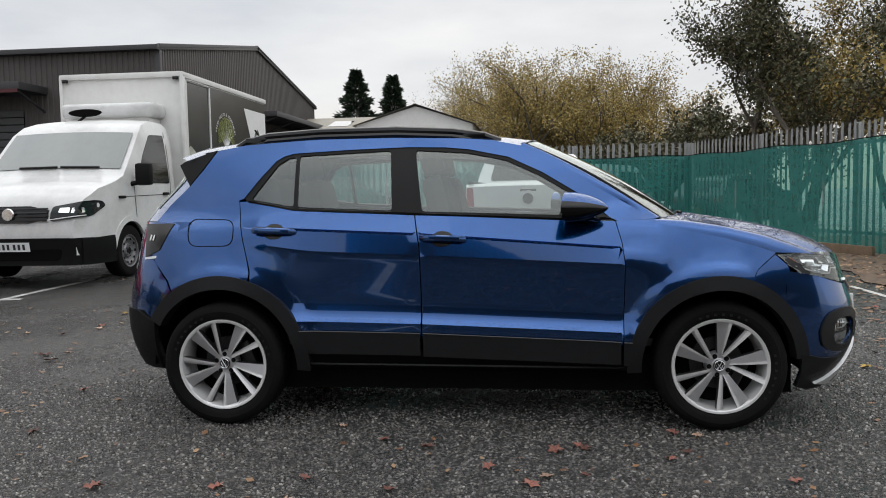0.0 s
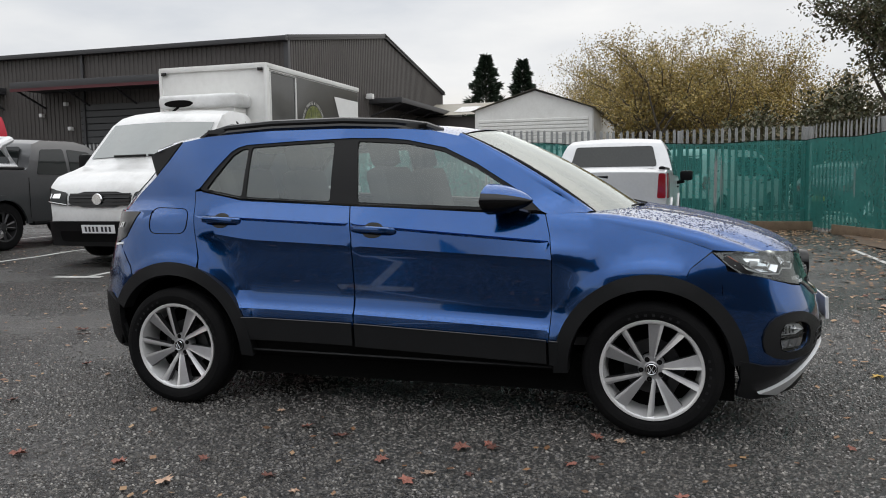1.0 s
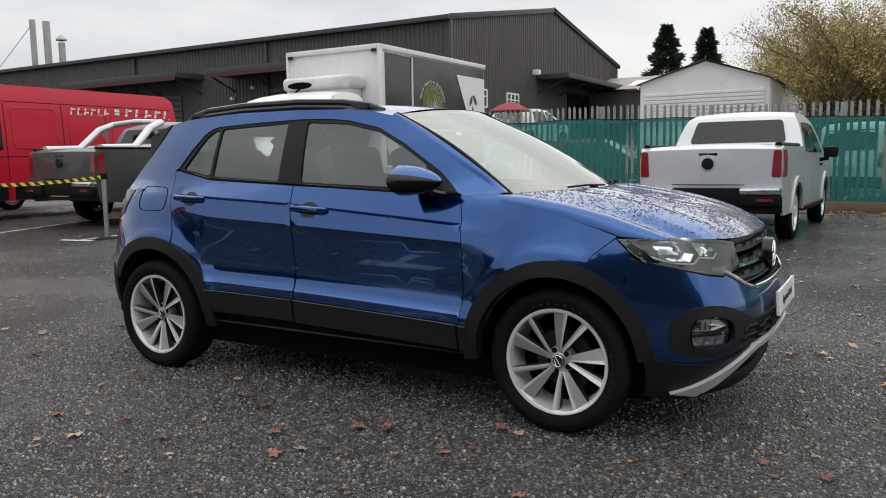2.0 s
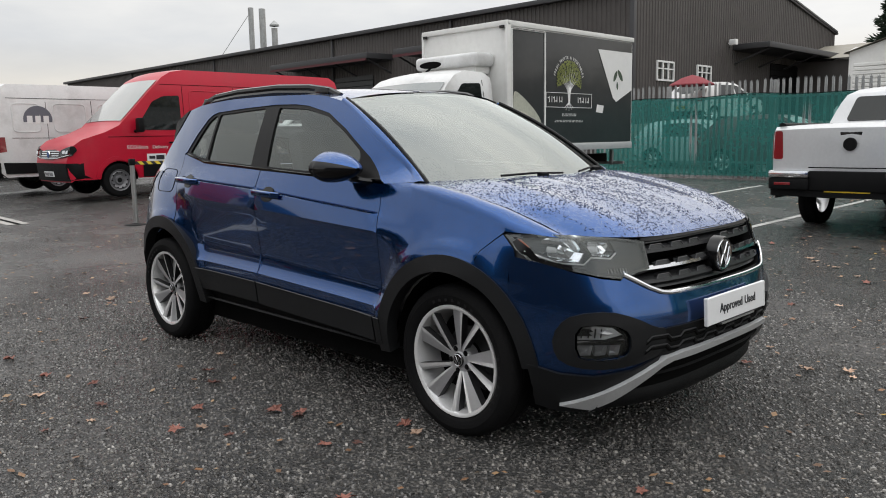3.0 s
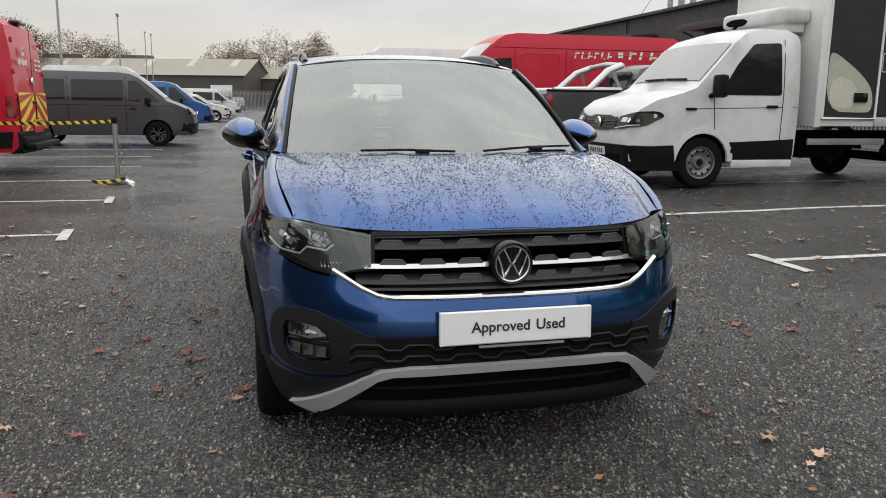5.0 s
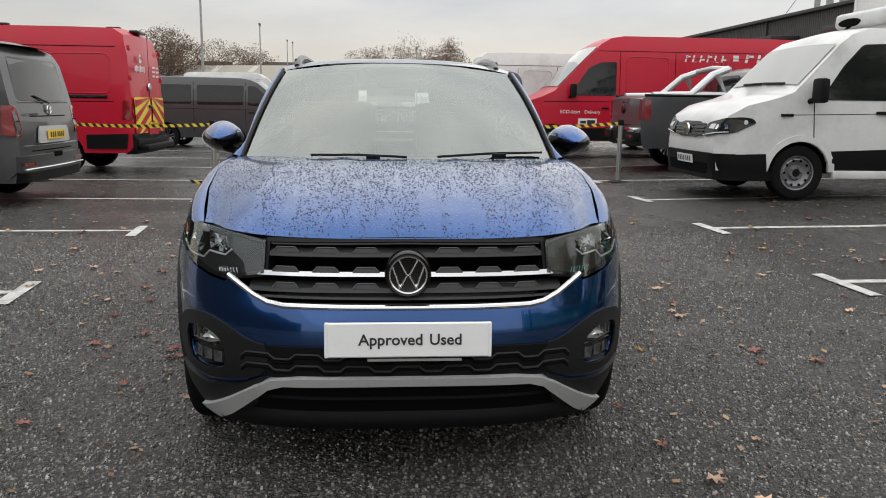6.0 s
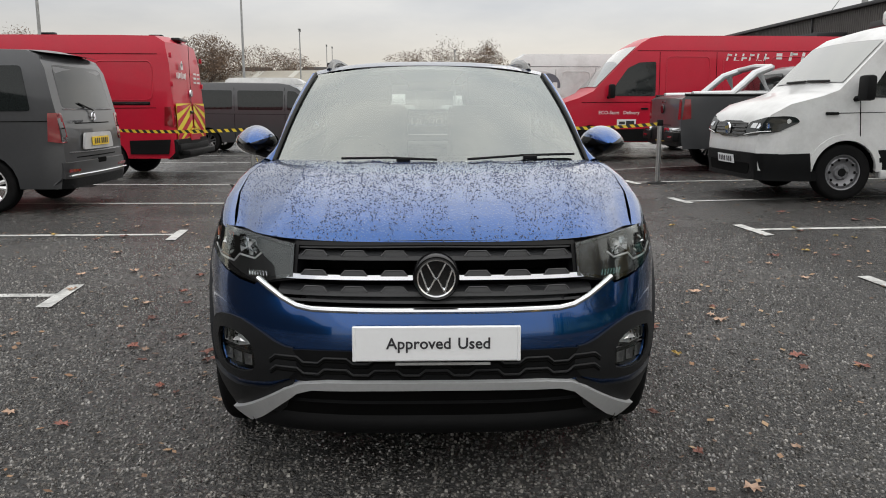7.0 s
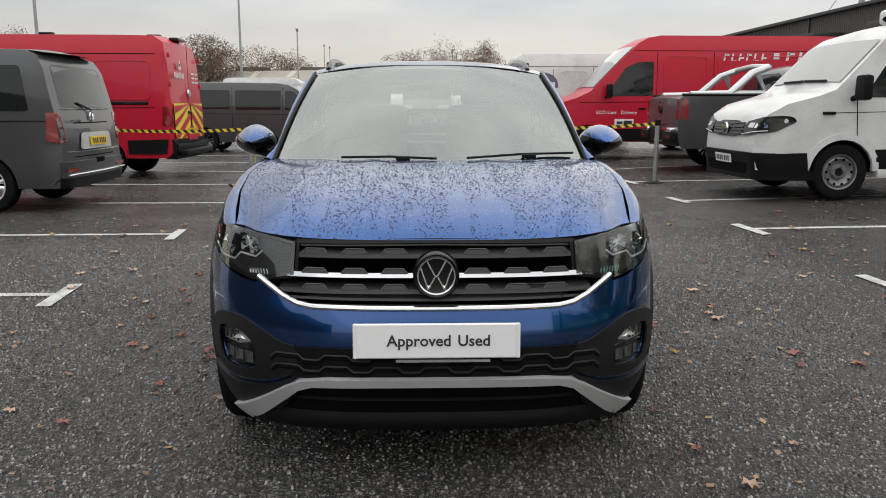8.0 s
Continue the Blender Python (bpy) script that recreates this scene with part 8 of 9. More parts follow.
sw = moved(lathe([(0.175, -0.012), (0.19, -0.012), (0.195, 0.0), (0.19, 0.012), (0.175, 0.012), (0.17, 0), (0.175, -0.012)], 28), pose(0.56, -0.36, 0.98, 0, 0, 90) @ pose(0, 0, 0, 22, 0, 0))
part("steering_wheel", join(sw, box(0.57, -0.36, 0.975, 0.05, 0.30, 0.05, 0.02)), M["plastic"], suv)
part("mirror_housing", box(0.40, 0, 1.405, 0.05, 0.22, 0.06, 0.02), M["dash"], suv, "grey rear-view mirror")
part("sensor_cover", grid(lambda k, v: Vector(screen_point(k * (0.30 - 0.12 * (1 - v)), 0.80 + 0.16 * v)) + Vector((-0.012, 0, -0.012)), steps(-1, 1, 10), steps(0, 1, 4)), M["plastic"], suv, "dark sensor cover behind the windscreen top")


SPOKES = {}
M["sidewall"] = material("raised_sidewall_rubber", (0.013, 0.013, 0.014), 0.6, vary=0.15, spec=0.2)


# alloy wheels: five broad spokes, each with a narrow one that leaves it near the hub
def alloy_wheel(x, s):
    r, q = 0.325, 0.236
    tyre = [(q, -0.082), (q + 0.010, -0.094), (q + 0.022, -0.101), (0.275, -0.1035), (0.283, -0.1050), (0.286, -0.1036), (0.296, -0.1015), (0.306, -0.097), (0.316, -0.088), (0.322, -0.078), (0.325, -0.062), (0.325, -0.036), (0.318, -0.034), (0.318, -0.027), (0.325, -0.025), (0.325, 0.025), (0.318, 0.027), (0.318, 0.034), (0.325, 0.036), (0.325, 0.062), (0.318, 0.085), (0.29, 0.1015), (q, 0.082)]
    m = pose(x, s * (0.736 if x > 0 else 0.762), r, 0, 0, 0 if s < 0 else 180) @ pose(0, 0, 0, 0, -13 if x > 0 else -62, 0)
    barrel = [(q - 0.004, -0.06), (q + 0.004, -0.088), (q + 0.002, -0.0945), (q - 0.003, -0.095), (q - 0.013, -0.090), (q - 0.017, -0.078), (q - 0.026, -0.03), (q - 0.030, 0.08)]
    wl_ = part("alloy_wheel", lathe(barrel, 64), M["alloy"], suv, "machined silver alloy wheel", place=m)
    tyre_ = part("tyre", lathe(tyre, 72), M["rubber"], wl_)
    part("wheel_back", lathe([(0.02, 0.045), (q - 0.03, 0.045)], 30), M["dark"], wl_)
    part("brake_disc", lathe([(0.07, 0.012), (0.132, 0.012), (0.132, 0.03)], 36), M["alloy_dark"], wl_)
    part("brake_caliper", moved(box(0, 0, 0, 0.055, 0.05, 0.14, 0.012), pose(0, 0, 0, 0, 40, 0) @ pose(0.118, 0.012, 0)), M["alloy_dark"], wl_)
    part("hub", lathe([(0.0, -0.058), (0.030, -0.058), (0.036, -0.054), (0.058, -0.056), (0.064, -0.046), (0.066, 0.0)], 30), M["satin_alloy"], wl_)
    cap = part("centre_cap", lathe([(0.0, -0.067), (0.026, -0.066), (0.0295, -0.060)], 28), M["gloss_black"], wl_)
    part("cap_ring", lathe([(0.0225, -0.0675), (0.0245, -0.0685), (0.0265, -0.0672)], 28), M["chrome"], cap)
    for x0, z0, x1, z1 in ((-0.011, 0.017, 0.0, -0.004), (0.011, 0.017, 0.0, -0.004), (-0.018, 0.006, -0.008, -0.019), (0.018, 0.006, 0.008, -0.019), (-0.008, -0.019, 0.0, 0.001), (0.008, -0.019, 0.0, 0.001)):
        part("cap_bar", moved(tube([(x0, -0.0675, z0), (x1, -0.0675, z1)], 0.0014, 4), pose(0, 0, 0, 0, 13 if x > 0 else 62, 0)), M["chrome"], cap)
    # start radius and angle, end radius and angle, half widths, tilt of the face, share of bright machined edge
    for a0, a1, h0, h1, tilt, lit in ((3, 0, 0.0115, 0.037, 0.016, -0.55), (-17, -32, 0.0085, 0.0165, 0.009, 0.25)):
        def face(u, v, a0=a0, a1=a1, h0=h0, h1=h1, tilt=tilt):
            b0, b1 = radians(a0), radians(a1)
            r0, r1 = 0.050, q - 0.008
            cx, cz = r0 * math.cos(b0) * (1 - u) + r1 * math.cos(b1) * u, r0 * math.sin(b0) * (1 - u) + r1 * math.sin(b1) * u
            d = Vector((r1 * math.cos(b1) - r0 * math.cos(b0), r1 * math.sin(b1) - r0 * math.sin(b0))).normalized()
            half = h0 + (h1 - h0) * u
            return (cx - v * half * d.y, -0.056 - 0.034 * u ** 0.8 + tilt * (v + 1) / 2 * (0.25 + 0.75 * u), cz + v * half * d.x)

        def edge_strip(u, v, lit=lit, face=face):
            p = face(u, -1 + (lit + 1) * v)
            return (p[0], p[1] - 0.0012, p[2])

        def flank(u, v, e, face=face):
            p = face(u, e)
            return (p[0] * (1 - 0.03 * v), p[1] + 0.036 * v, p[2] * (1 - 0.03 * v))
        us = steps(0, 1, 7)
        if a0 not in SPOKES:
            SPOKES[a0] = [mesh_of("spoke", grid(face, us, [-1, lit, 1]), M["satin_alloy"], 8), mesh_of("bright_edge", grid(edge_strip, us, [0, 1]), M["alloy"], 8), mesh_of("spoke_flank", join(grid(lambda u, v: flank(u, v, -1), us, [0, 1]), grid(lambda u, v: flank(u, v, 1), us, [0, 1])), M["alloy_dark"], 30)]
        for i in range(5):
            turn = pose(0, 0, 0, 0, i * 72, 0)
            sp_ = part("spoke", SPOKES[a0][0], None, wl_, place=turn)
            part("bright_edge", SPOKES[a0][1], None, sp_)
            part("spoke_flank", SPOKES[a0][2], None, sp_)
    for i in range(5):
        at = pose(0, 0, 0, 0, i * 72 + 42, 0) @ pose(0.049, 0, 0)
        part("bolt_recess", moved(lathe([(0.0, -0.0572), (0.0115, -0.0572), (0.0125, -0.055)], 14), at), M["dark"], wl_)
        part("wheel_bolt", moved(lathe([(0.0, -0.062), (0.006, -0.062), (0.007, -0.056)], 6), at), M["gloss_black"], wl_)
    # raised sidewall marks, as short plain bars
    for k in range(22):
        if k % 11 < 7:
            part("sidewall_mark", moved(box(0, 0, 0, 0.012, 0.0012, 0.013, 0.0), pose(0, 0, 0, 0, k * 8.2 + (170 if k > 10 else 0), 0) @ pose(0.262, -0.1022, 0, 0, 0, 0)), M["sidewall"], tyre_)


for x in (WB, -WB):
    for s in (-1, 1):
        alloy_wheel(x, s)


# ---- lettering and marks on the vans ----
vans = {o["label"]: o for o in scene.objects if o.parent is None and "label" in o.keys()}


def on_side(root, sh_half, items, mat, s=1, name="printed_bar"):
    """Plain bars on a van's side in its own coordinates: centre x, z, width, height."""
    for x, z, w, h in items:
        t = max(0.0, (z - 1.25) / 1.4)
        y = s * (sh_half * (1 - 0.10 * t ** 1.4) + 0.004)
        part(name, box(x, y, z, w, 0.004, h), M[mat], root)


red_van = vans["red long-wheelbase panel van with white lettering bars"]
for x0, pitch, count, tall in ((-0.56, 0.165, 6, 0.19), (-1.95, 0.27, 5, 0.25)):
    for k in range(count):
        c, yy = x0 - pitch * k, 0.965
        part("printed_bar", moved(box(0, 0, 0, pitch * 0.22, 0.004, tall), pose(c, yy, 2.20, 0, -12, 0)), M["white_print"], red_van)
        part("printed_bar", box(c - pitch * 0.32, yy, 2.20 + (0.4, -0.4, 0.0)[k % 3] * tall * 0.85, pitch * 0.5, 0.004, tall * 0.18), M["white_print"], red_van)
part("printed_mark", moved(lathe([(0.0, 0.0), (0.09, 0.0)], 4), pose(-1.70, 0.968, 2.24) @ pose(0, 0, 0, 0, 45, 0)), M["white_print"], red_van)
for word, x in (("ECO-Start", 2.02), ("Delivery", 1.52)):
    part("lettering", words(word, 0.105, M["white_print"]), None, red_van, place=pose(x, 1.026, 1.02, 90, 0, 180))
on_side(red_van, 1.02, [(1.62, 0.80, 0.42, 0.16)], "white_print")
on_side(red_van, 1.026, [(1.72, 0.80, 0.13, 0.06), (1.54, 0.80, 0.18, 0.09)], "ink")
white_van = vans["white high-roof panel van with a round grey emblem"]
disc = part("round_emblem", moved(lathe([(0.0, 0.0), (0.32, 0.0), (0.32, 0.004)], 36), pose(-2.05, -1.0, 1.70)), material("grey_emblem", (0.12, 0.125, 0.15), 0.4, vary=0.1), white_van, "round dark grey printed emblem")
for dx in (-0.18, 0.0, 0.18):
    part("printed_bar", box(-2.05 + dx, -1.006, 1.70, 0.12, 0.004, 0.18), M["white_print"], disc)
on_side(white_van, 1.0, [(-1.40, 1.75, 0.42, 0.06), (-1.35, 1.64, 0.5, 0.03)], "ink", -1)
service = vans["red service van with yellow and red chevrons on its tail"]
M["hi_yellow"] = material("fluorescent_yellow", (0.72, 0.62, 0.04), 0.4, vary=0.05)
for s in (-1, 1):
    board = [(s * 0.06, 0.62), (s * 0.90, 0.62), (s * 0.92, 1.36), (s * 0.06, 1.36)]
    bd = part("chevron_board", panel(board, lambda a, b: (-3.15 - 0.055 + 0.035 * (abs(a) / 1.02) ** 2 + 0.03 * max(0, b - 1.1), a, b), (-1, 0, 0), 0.3, 0.0), M["hi_yellow"], service, "yellow and red chevron panel")
    for k in range(4):
        z = 0.40 + 0.26 * k
        st = [(0.06, z + 0.42), (0.06, z + 0.55), (0.9, z + 0.13), (0.9, z)]
        st = [(a, min(1.36, max(0.62, b))) for a, b in st]
        part("chevron_stripe", panel([(s * a, b) for a, b in st], lambda a, b: (-3.15 - 0.062 + 0.035 * (abs(a) / 1.02) ** 2 + 0.03 * max(0, b - 1.1), a, b), (-1, 0, 0), 0.3, 0.0), M["red"], bd)
part("rear_badge", moved(lathe([(0.0, 0.0), (0.07, 0.0), (0.075, 0.02)], 20), pose(-3.20, 0.0, 1.55, 0, 0, -90)), M["chrome"], service)
part("rear_mark", join(*[box(-3.172, 0.24 + 0.075 * k, 1.86, 0.004, 0.030 + 0.015 * (k % 2), 0.09 if k % 3 else 0.12) for k in range(8)], box(-3.172, 0.45, 2.02, 0.004, 0.11, 0.10), moved(box(0, 0, 0, 0.004, 0.08, 0.08), pose(-3.172, 0.45, 2.07, 45, 0, 0))), M["white_print"], service)
part("rear_mark", join(*[box(-3.172, -0.24 - 0.06 * k, z, 0.004, 0.04, 0.035) for k in range(8) for z in (1.92, 1.84, 1.76) if (k + int(z * 100)) % 4]), M["white_print"], service)
part("door_split", box(-3.18, 0, 1.5, 0.006, 0.014, 2.0), M["dark"], service)
on_side(service, 1.02, [(-1.65, 1.62, 0.45, 0.35)], "white_print", 1)
part("side_rail", box(-2.0, 1.015, 1.36, 1.5, 0.03, 0.06, 0.01), M["gloss_black"], service)
part("rail_strip", box(-2.0, 1.032, 1.36, 1.46, 0.006, 0.018), M["chrome"], service)
part("step_bumper", join(box(-3.24, 0, 0.47, 0.26, 1.75, 0.10, 0.03), box(-3.18, 0, 0.56, 0.10, 1.90, 0.16, 0.04)), M["plastic"], service, "black plastic rear step")
part("plate_holder", box(-3.225, 0.0, 0.76, 0.02, 0.60, 0.16, 0.02), M["red"], service)
part("roof_light", box(-3.02, 0, 2.53, 0.16, 0.5, 0.06, 0.02), M["gloss_black"], service)
for zz in (0.95, 1.7, 2.2):
    for s in (-1, 1):
        part("door_hinge", box(-3.13, s * 0.955, zz, 0.05, 0.05, 0.09, 0.012), M["red"], service)
part("door_grip", box(-3.22, 0.12, 1.20, 0.03, 0.16, 0.05, 0.012), M["gloss_black"], service)
for x, y in ((-2.6, 0.0), (1.2, 0.3), (-0.8, 0.4)):
    part("roof_beacon", join(box(x, y, 2.60, 0.25, 0.12, 0.06, 0.02), tube([(x, y, 2.53), (x, y, 2.6)], 0.03, 6)), M["gloss_black"], service)
part("aerial", tube([(0.6, 0.0, 2.55), (0.55, 0, 2.75)], 0.01, 5), M["plastic"], service)
grey_van = vans["dark grey passenger van parked tail-out in a bay"]
tail_van = Shell(SMALL_VAN, 0.95, 1.15, 0.11)
T = lambda proud: tail_van.rear(proud)
part("rear_badge", moved(lathe([(0.052, 0.0), (0.055, -0.012), (0.064, -0.012), (0.068, 0.0)], 24), pose(-2.455, 0.0, 1.17, 0, 0, -90)), M["chrome"], grey_van, "round chrome badge")
for y0, z0, y1, z1 in ((-0.03, 1.21, 0.0, 1.15), (0.03, 1.21, 0.0, 1.15), (-0.05, 1.19, -0.022, 1.125), (0.05, 1.19, 0.022, 1.125)):
    part("badge_bar", tube([(-2.462, y0, z0), (-2.462, y1, z1)], 0.006, 5), M["chrome"], grey_van)
part("plate_recess", panel(rounded([(-0.48, 0.76), (0.48, 0.76), (0.42, 0.97), (-0.42, 0.97)], 0.05), T(0.040), (-1, 0, 0), 0.15, 0.02), M["silver"], grey_van, "silver number plate surround")
part("tailgate_seam", join(*[panel(gap_line(p, q, 0.014), T(0.006), (-1, 0, 0), 0.2, 0.0) for p, q in (((-0.80, 0.66), (-0.80, 1.88)), ((0.80, 0.66), (0.80, 1.88)), ((-0.80, 0.67), (0.80, 0.67)), ((-0.80, 1.09), (0.80, 1.09)))]), M["dark"], grey_van)
part("chrome_strip", tube([T(0.012)(y, 0.735) for y in steps(-0.80, 0.80, 12)], 0.010, 5), M["chrome"], grey_van)
part("window_strip", tube([T(0.020)(y, 1.265) for y in steps(-0.76, 0.76, 12)], 0.007, 5), M["chrome"], grey_van)
part("rear_mark", join(*[box(-2.452, 0.34 + 0.034 * k, 1.115, 0.006, 0.014 + 0.008 * (k % 2), 0.030) for k in range(11)]), M["chrome"], grey_van)
part("latch", panel(rounded([(-0.13, 0.575), (0.13, 0.575), (0.13, 0.64), (-0.13, 0.64)], 0.02), T(0.052), (-1, 0, 0), 0.1, 0.01), M["dark"], grey_van)
part("bumper_strip", tube([T(0.062)(y, 0.46) for y in steps(-0.90, 0.90, 16)], 0.018, 6, 0.7), M["chrome"], grey_van, "pale strip along the rear bumper")
part("bumper_lip", panel([(-0.92, 0.30), (0.92, 0.30), (0.93, 0.42), (-0.93, 0.42)], T(0.056), (-1, 0, 0), 0.12, 0.04), M["plastic"], grey_van)
part("rear_spoiler", grid(lambda y, v: (-2.10 - 0.24 * v + 0.10 * (y / 0.8) ** 2, y, 1.975 - 0.035 * v), steps(-0.76, 0.76, 14), [0, 0.5, 1]), M["grey_paint"], grey_van)
part("rear_wiper", tube([(-2.46, 0.0, 1.25), (-2.42, 0.35, 1.34)], 0.010, 5), M["plastic"], grey_van)
for s in (-1, 1):
    part("lamp_segment", panel([(s * 0.815, 0.875), (s * 0.925, 0.875), (s * 0.92, 0.93), (s * 0.82, 0.93)], T(0.018), (-1, 0, 0), 0.08, 0.0), M["chrome"], grey_van)
    part("lamp_segment", panel([(s * 0.825, 1.03), (s * 0.915, 1.03), (s * 0.91, 1.045), (s * 0.83, 1.045)], T(0.018), (-1, 0, 0), 0.08, 0.0), M["dark"], grey_van)
    part("bumper_reflector", panel([(s * 0.62, 0.50), (s * 0.90, 0.50), (s * 0.90, 0.54), (s * 0.62, 0.53)], T(0.056), (-1, 0, 0), 0.1, 0.01), M["red_lamp"], grey_van)


# ---- barrier posts and tape ----
def barrier_post(x, y):
    t = thing("barrier_post", "brushed steel barrier post on a round dark base", "post", at_ground(x, y, 0), group="barrier posts")
    part("base", moved(lathe([(0.0, 0.03), (0.06, 0.03), (0.16, 0.012), (0.17, 0.0)], 28), pose(0, 0, 0, 90)), M["plastic"], t)
    part("pole", moved(lathe([(0.0, 0.02), (0.036, 0.02), (0.036, 0.92), (0.0, 0.92)], 18), pose(0, 0, 0, 90)), M["brushed"], t)
    part("head", box(0, 0, 0.96, 0.085, 0.085, 0.1, 0.015), M["plastic"], t)


POST_A, POST_B, POST_C, POST_D = (-7.95, 3.75), (-8.3, 2.0), (-8.2, -2.74), (-8.6, -5.6)
for p in (POST_A, POST_B, POST_C, POST_D):
    barrier_post(*p)


def tape(points, name_label):
    """Striped tape: slanting yellow and black pieces along a hanging line."""
    t = thing("barrier_tape", name_label, "barrier tape")
    line = []
    for a, b in zip(points, points[1:]):
        a, b = Vector(a), Vector(b)
        k = max(2, int((b - a).length / 0.06))
        line += [a.lerp(b, i / k) - Vector((0, 0, 0.05 * (b - a).length * 0.3 * math.sin(math.pi * i / k))) for i in range(k)]
    line.append(Vector(points[-1]))
    for colour, parity in (("tape_yellow", 0), ("tape_black", 1)):
        vs, fs = [], []
        for i in range(parity, len(line) - 1, 2):
            a, b = line[i], line[i + 1]
            o = len(vs)
            h, lean = Vector((0, 0, 0.05)), (b - a) * 0.7
            vs += [tuple(a), tuple(b), tuple(b + h + lean), tuple(a + h + lean)]
            fs.append((o, o + 1, o + 2, o + 3))
        tagged(part("yellow_stripes" if parity == 0 else "black_stripes", (vs, fs), M[colour], t, smooth=0), kind="stuff")


tz = lambda p: ground_z(*p) + 0.92
tape([(*POST_A, tz(POST_A)), (*POST_B, tz(POST_B))], "black and yellow striped tape between barrier posts")
tape([(*POST_C, tz(POST_C)), (*POST_D, tz(POST_D)), (-8.8, -9.0, 0.95)], "black and yellow striped tape between steel posts")
tape([(-8.14, -2.70, 0.90), (-8.1, -2.66, 0.5), (-8.12, -2.6, 0.08), (-8.0, -2.85, 0.03), (-8.05, -3.05, 0.03)], "loose striped tape hanging from a barrier post")
solid("crumpled_tape_end", join(*[moved(box(0, 0, 0, 0.10, 0.05, 0.03, 0.01), pose(-8.0 + 0.05 * i, -2.55 + 0.04 * (i % 2), 0.03 + 0.02 * (i % 3), 20 * i, 15 * i, 40 * i)) for i in range(4)]), M["white_print"], "crumpled white plastic scrap on the asphalt", "litter")

# ---- coarse chippings proud of the asphalt, along the walk ----
def chippings(seed, x0, x1, y0, y1, density):
    """Small blunt stones half sunk in the tar: five-sided, with a flat jittered top."""
    g = np.random.default_rng(seed)
    n = int((x1 - x0) * (y1 - y0) * density)
    c = np.stack([g.uniform(x0, x1, n), g.uniform(y0, y1, n)], 1)
    rim = np.minimum.reduce([c[:, 0] - x0, x1 - c[:, 0], c[:, 1] - y0, y1 - c[:, 1]])
    keep = (g.random(n) < np.clip(rim / 1.2, 0.03, 1.0))
    c = c[keep]
    n = len(c)
    r = 0.0045 + 0.0065 * g.random(n) ** 1.6
    turn = g.uniform(0, 6.283, n)
    ang = turn[:, None] + np.arange(5)[None] * 1.2566 + g.uniform(-0.3, 0.3, (n, 5))
    rad = r[:, None] * g.uniform(0.75, 1.25, (n, 5))
    ring = np.stack([rad * np.cos(ang), 0.8 * rad * np.sin(ang)], 2)
    ground_h = np.array([ground_z(px, py) for px, py in c])
    low = np.concatenate([c[:, None] + ring, np.repeat(ground_h[:, None, None] - 0.001, 5, 1)], 2)
    lean = g.uniform(-0.25, 0.25, (n, 1, 2))
    tall = (r * g.uniform(0.35, 0.75, n))[:, None] + (ring * lean).sum(2)
    high = np.concatenate([c[:, None] + ring * 0.62, (ground_h[:, None] + np.maximum(tall, 0.0012))[:, :, None]], 2)
    vs = np.concatenate([low, high], 1).reshape(-1, 3)
    one = [(i, (i + 1) % 5, 5 + (i + 1) % 5, 5 + i) for i in range(5)]
    base = (np.arange(n) * 10)[:, None]
    quads = np.concatenate([base + np.array(q)[None] for q in one]).tolist()
    tops = (base + np.arange(5, 10)[None]).tolist()
    return vs.tolist(), quads + tops


M["chipping"] = leaf_material("wet_grey_chippings", [(0.022, 0.021, 0.019), (0.09, 0.083, 0.076), (0.055, 0.051, 0.047), (0.17, 0.158, 0.144), (0.040, 0.037, 0.034), (0.32, 0.30, 0.272)])
M["chipping"].node_tree.nodes["Principled BSDF"].inputs["Roughness"].default_value = 0.28
M["chipping"].node_tree.nodes["Principled BSDF"].inputs["Specular IOR Level"].default_value = 1.0
solid("asphalt_chippings", chippings(4, -3.4, 4.3, -4.0, 3.4, 1900), M["chipping"], "coarse grey stone chippings set in the worn asphalt", "chippings", kind="stuff", smooth=0)

# ---- fallen leaves ----
M["leaf_red"] = material("fallen_red_leaf", (0.17, 0.066, 0.048), 0.7, vary=0.3, scale=30, obj_vary=0.5)
M["leaf_tan"] = material("fallen_tan_leaf", (0.42, 0.28, 0.20), 0.7, vary=0.3, scale=30, obj_vary=0.4)
M["leaf_ochre"] = material("fallen_ochre_leaf", (0.34, 0.22, 0.05), 0.7, vary=0.3, scale=30, obj_vary=0.3)


def leaf_shape(seed):
    """A lobed leaf, curled at its edges."""
    rng = random.Random(seed)
    vs = [(0, 0, 0.004)]
    n = 14
    for i in range(n):
        a = 2 * math.pi * i / n
        r = (0.045 if i % 2 == 0 else 0.026) * rng.uniform(0.75, 1.15) * (1.2 if i == 0 else 1)
        vs.append((r * math.cos(a), 0.8 * r * math.sin(a), 0.004 + rng.uniform(0.0, 0.016)))
    return vs, [(0, 1 + i, 1 + (i + 1) % n) for i in range(n)]


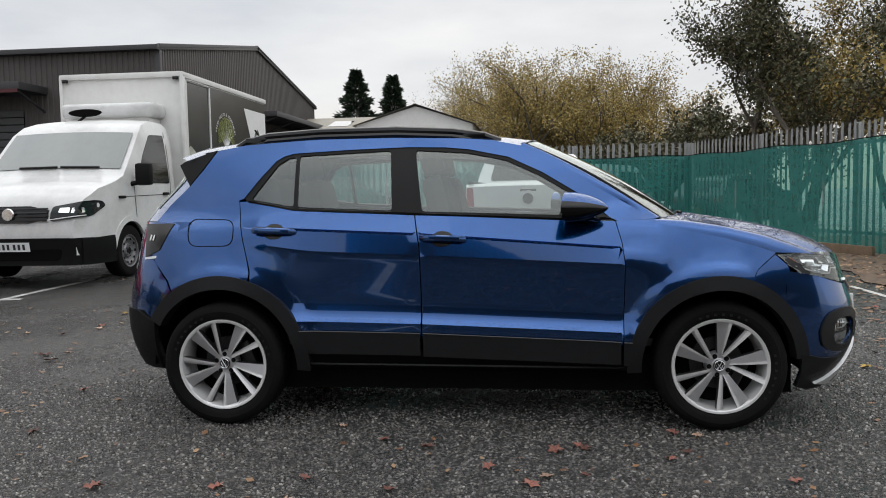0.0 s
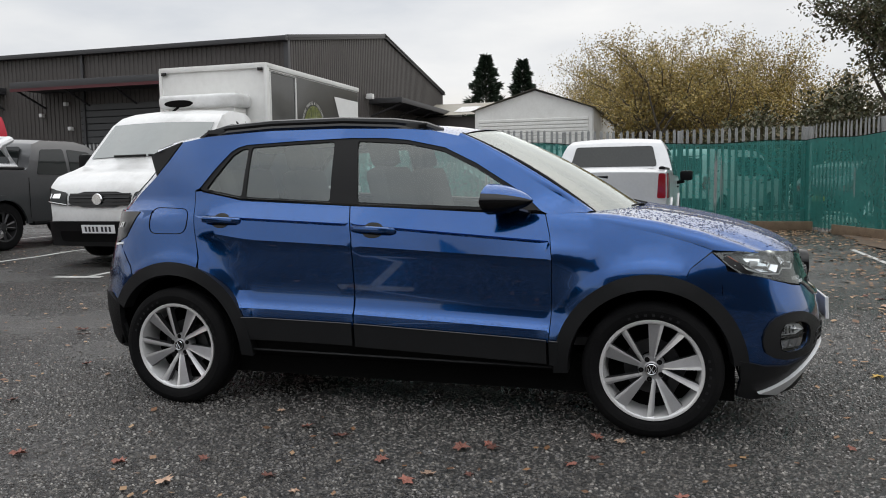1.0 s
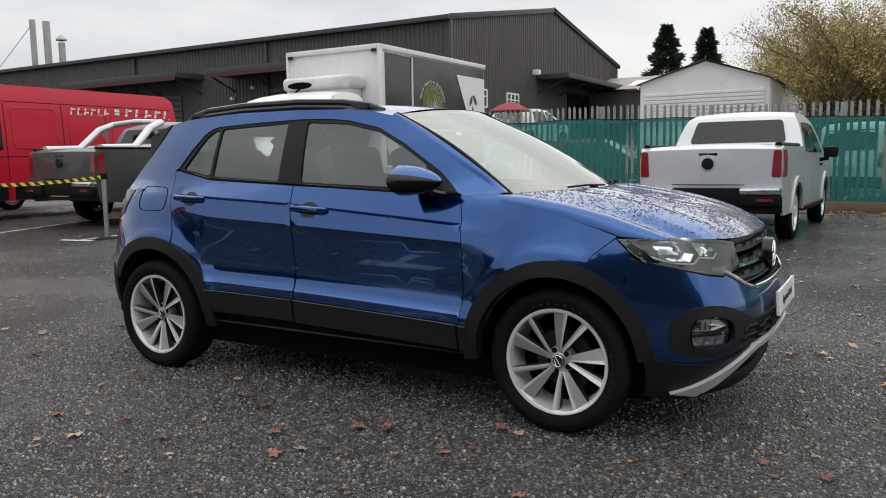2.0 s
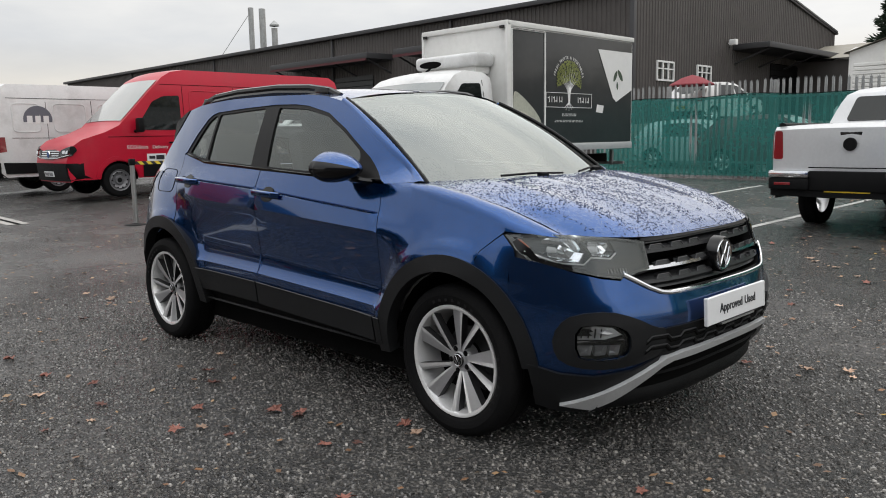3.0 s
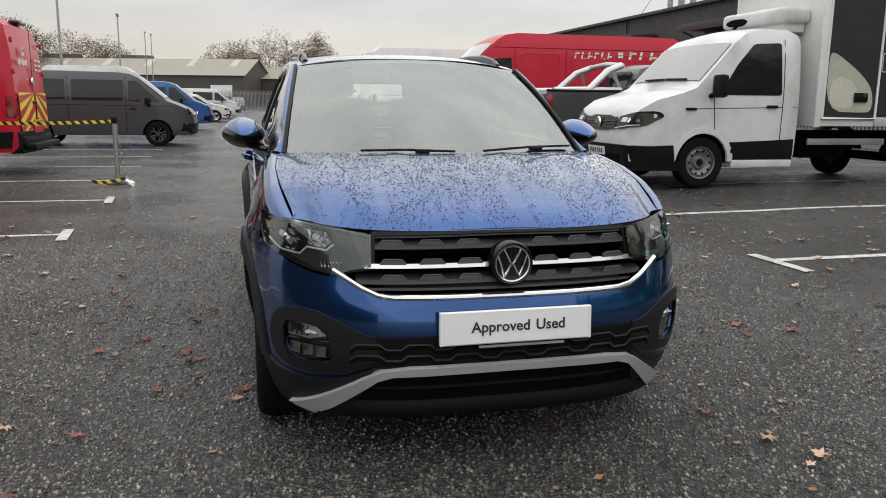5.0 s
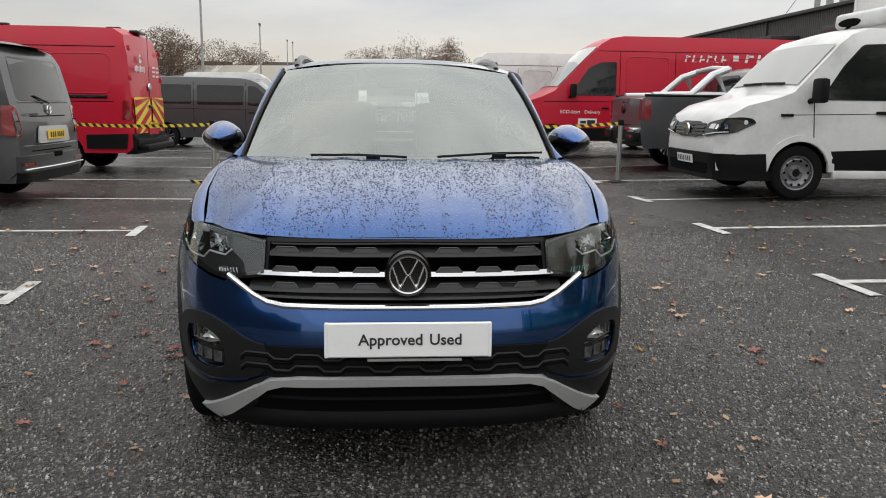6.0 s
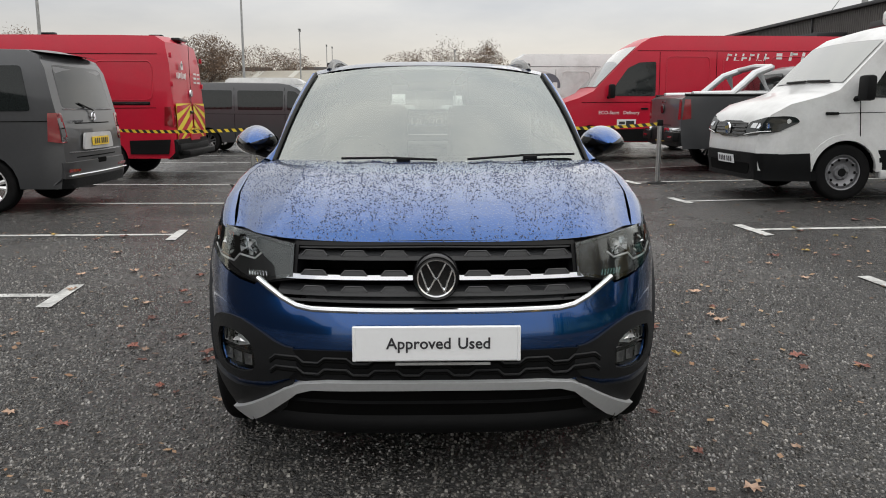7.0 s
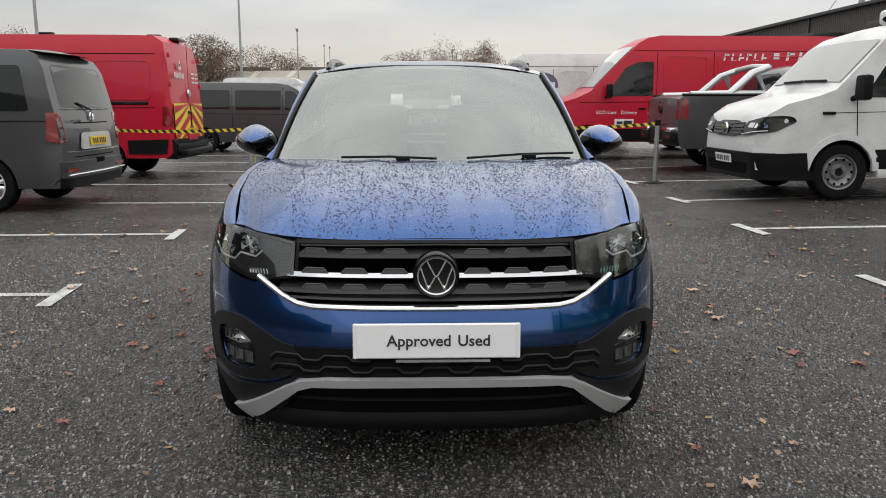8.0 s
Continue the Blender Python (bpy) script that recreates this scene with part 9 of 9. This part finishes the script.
leaf_meshes = []
for k in range(9):
    me = bpy.data.meshes.new("fallen_leaf")
    v, f = leaf_shape(300 + k)
    me.from_pydata(v, [], f)
    me.materials.append(M[("leaf_red", "leaf_tan", "leaf_tan", "leaf_red", "leaf_ochre", "leaf_tan", "leaf_red", "leaf_tan", "leaf_tan")[k]])
    leaf_meshes.append(me)
rng = random.Random(11)
spots = [(-0.15, -1.17, 0), (0.56, -1.11, 0), (1.05, -1.17, 0), (-0.24, -1.71, 0), (-0.96, -1.73, 3), (-0.62, -1.60, 0), (0.59, -1.15, 3), (0.57, -1.49, 6), (0.96, -1.27, 3), (1.41, -1.52, 0), (0.45, -1.18, 6), (0.40, -1.53, 1), (1.73, 1.0, 0), (2.19, 1.18, 1), (2.55, 0.62, 4), (2.9, 0.9, 3)]
while len(spots) < 285:
    x, y = rng.uniform(-4.5, 5.2), rng.uniform(-4.2, 6.5)
    if abs(x) < 2.1 and abs(y) < 0.85:
        continue
    spots.append((x, y, rng.randrange(9)))
for x, y, k in spots:
    s = rng.uniform(0.6, 1.3)
    ob = solid("fallen_leaf", leaf_meshes[k], None, "dry brown and red fallen leaf on the asphalt", "leaf", at=pose(x, y, ground_z(x, y) + 0.004, 0, 0, rng.uniform(0, 360)) @ Matrix.Diagonal((s, s, s, 1)), group="fallen leaves")
vs, fs = [], []
for i in range(9500):
    u = rng.random() ** 0.7
    x, y = (5.9 - 3.0 * (1 - u) + rng.gauss(0, 0.5), rng.uniform(1.0, 14.2)) if i % 3 else (rng.uniform(-2.5, 4.0), 14.3 - abs(rng.gauss(0, 1.6)))
    if i % 2:
        x, y = rng.uniform(-9.0, 6.0), rng.uniform(-4.5, 12.0)
        if abs(x) < 2.1 and abs(y) < 0.9:
            continue
    c, a, q = Vector((x, y, ground_z(x, y) + 0.012 + (0.05 if x > 4.7 and y > 0 else 0))), rng.uniform(0, 6.28), rng.uniform(0.015, 0.045) * (0.55 if i % 2 else 1)
    u_, w_ = Vector((math.cos(a), math.sin(a), rng.uniform(-0.3, 0.3))) * q, Vector((-math.sin(a), math.cos(a), rng.uniform(-0.3, 0.3))) * q * 0.7
    o = len(vs)
    vs += [tuple(c - u_), tuple(c + w_), tuple(c + u_), tuple(c - w_)]
    fs.append((o, o + 1, o + 2, o + 3))
solid("leaf_litter", (vs, fs), leaf_material("mixed_leaf_litter", [(0.08, 0.04, 0.02), (0.22, 0.11, 0.05), (0.34, 0.22, 0.12), (0.14, 0.06, 0.03)]), "scattered brown leaf litter along the fence foot", "leaf litter", kind="stuff", smooth=0)
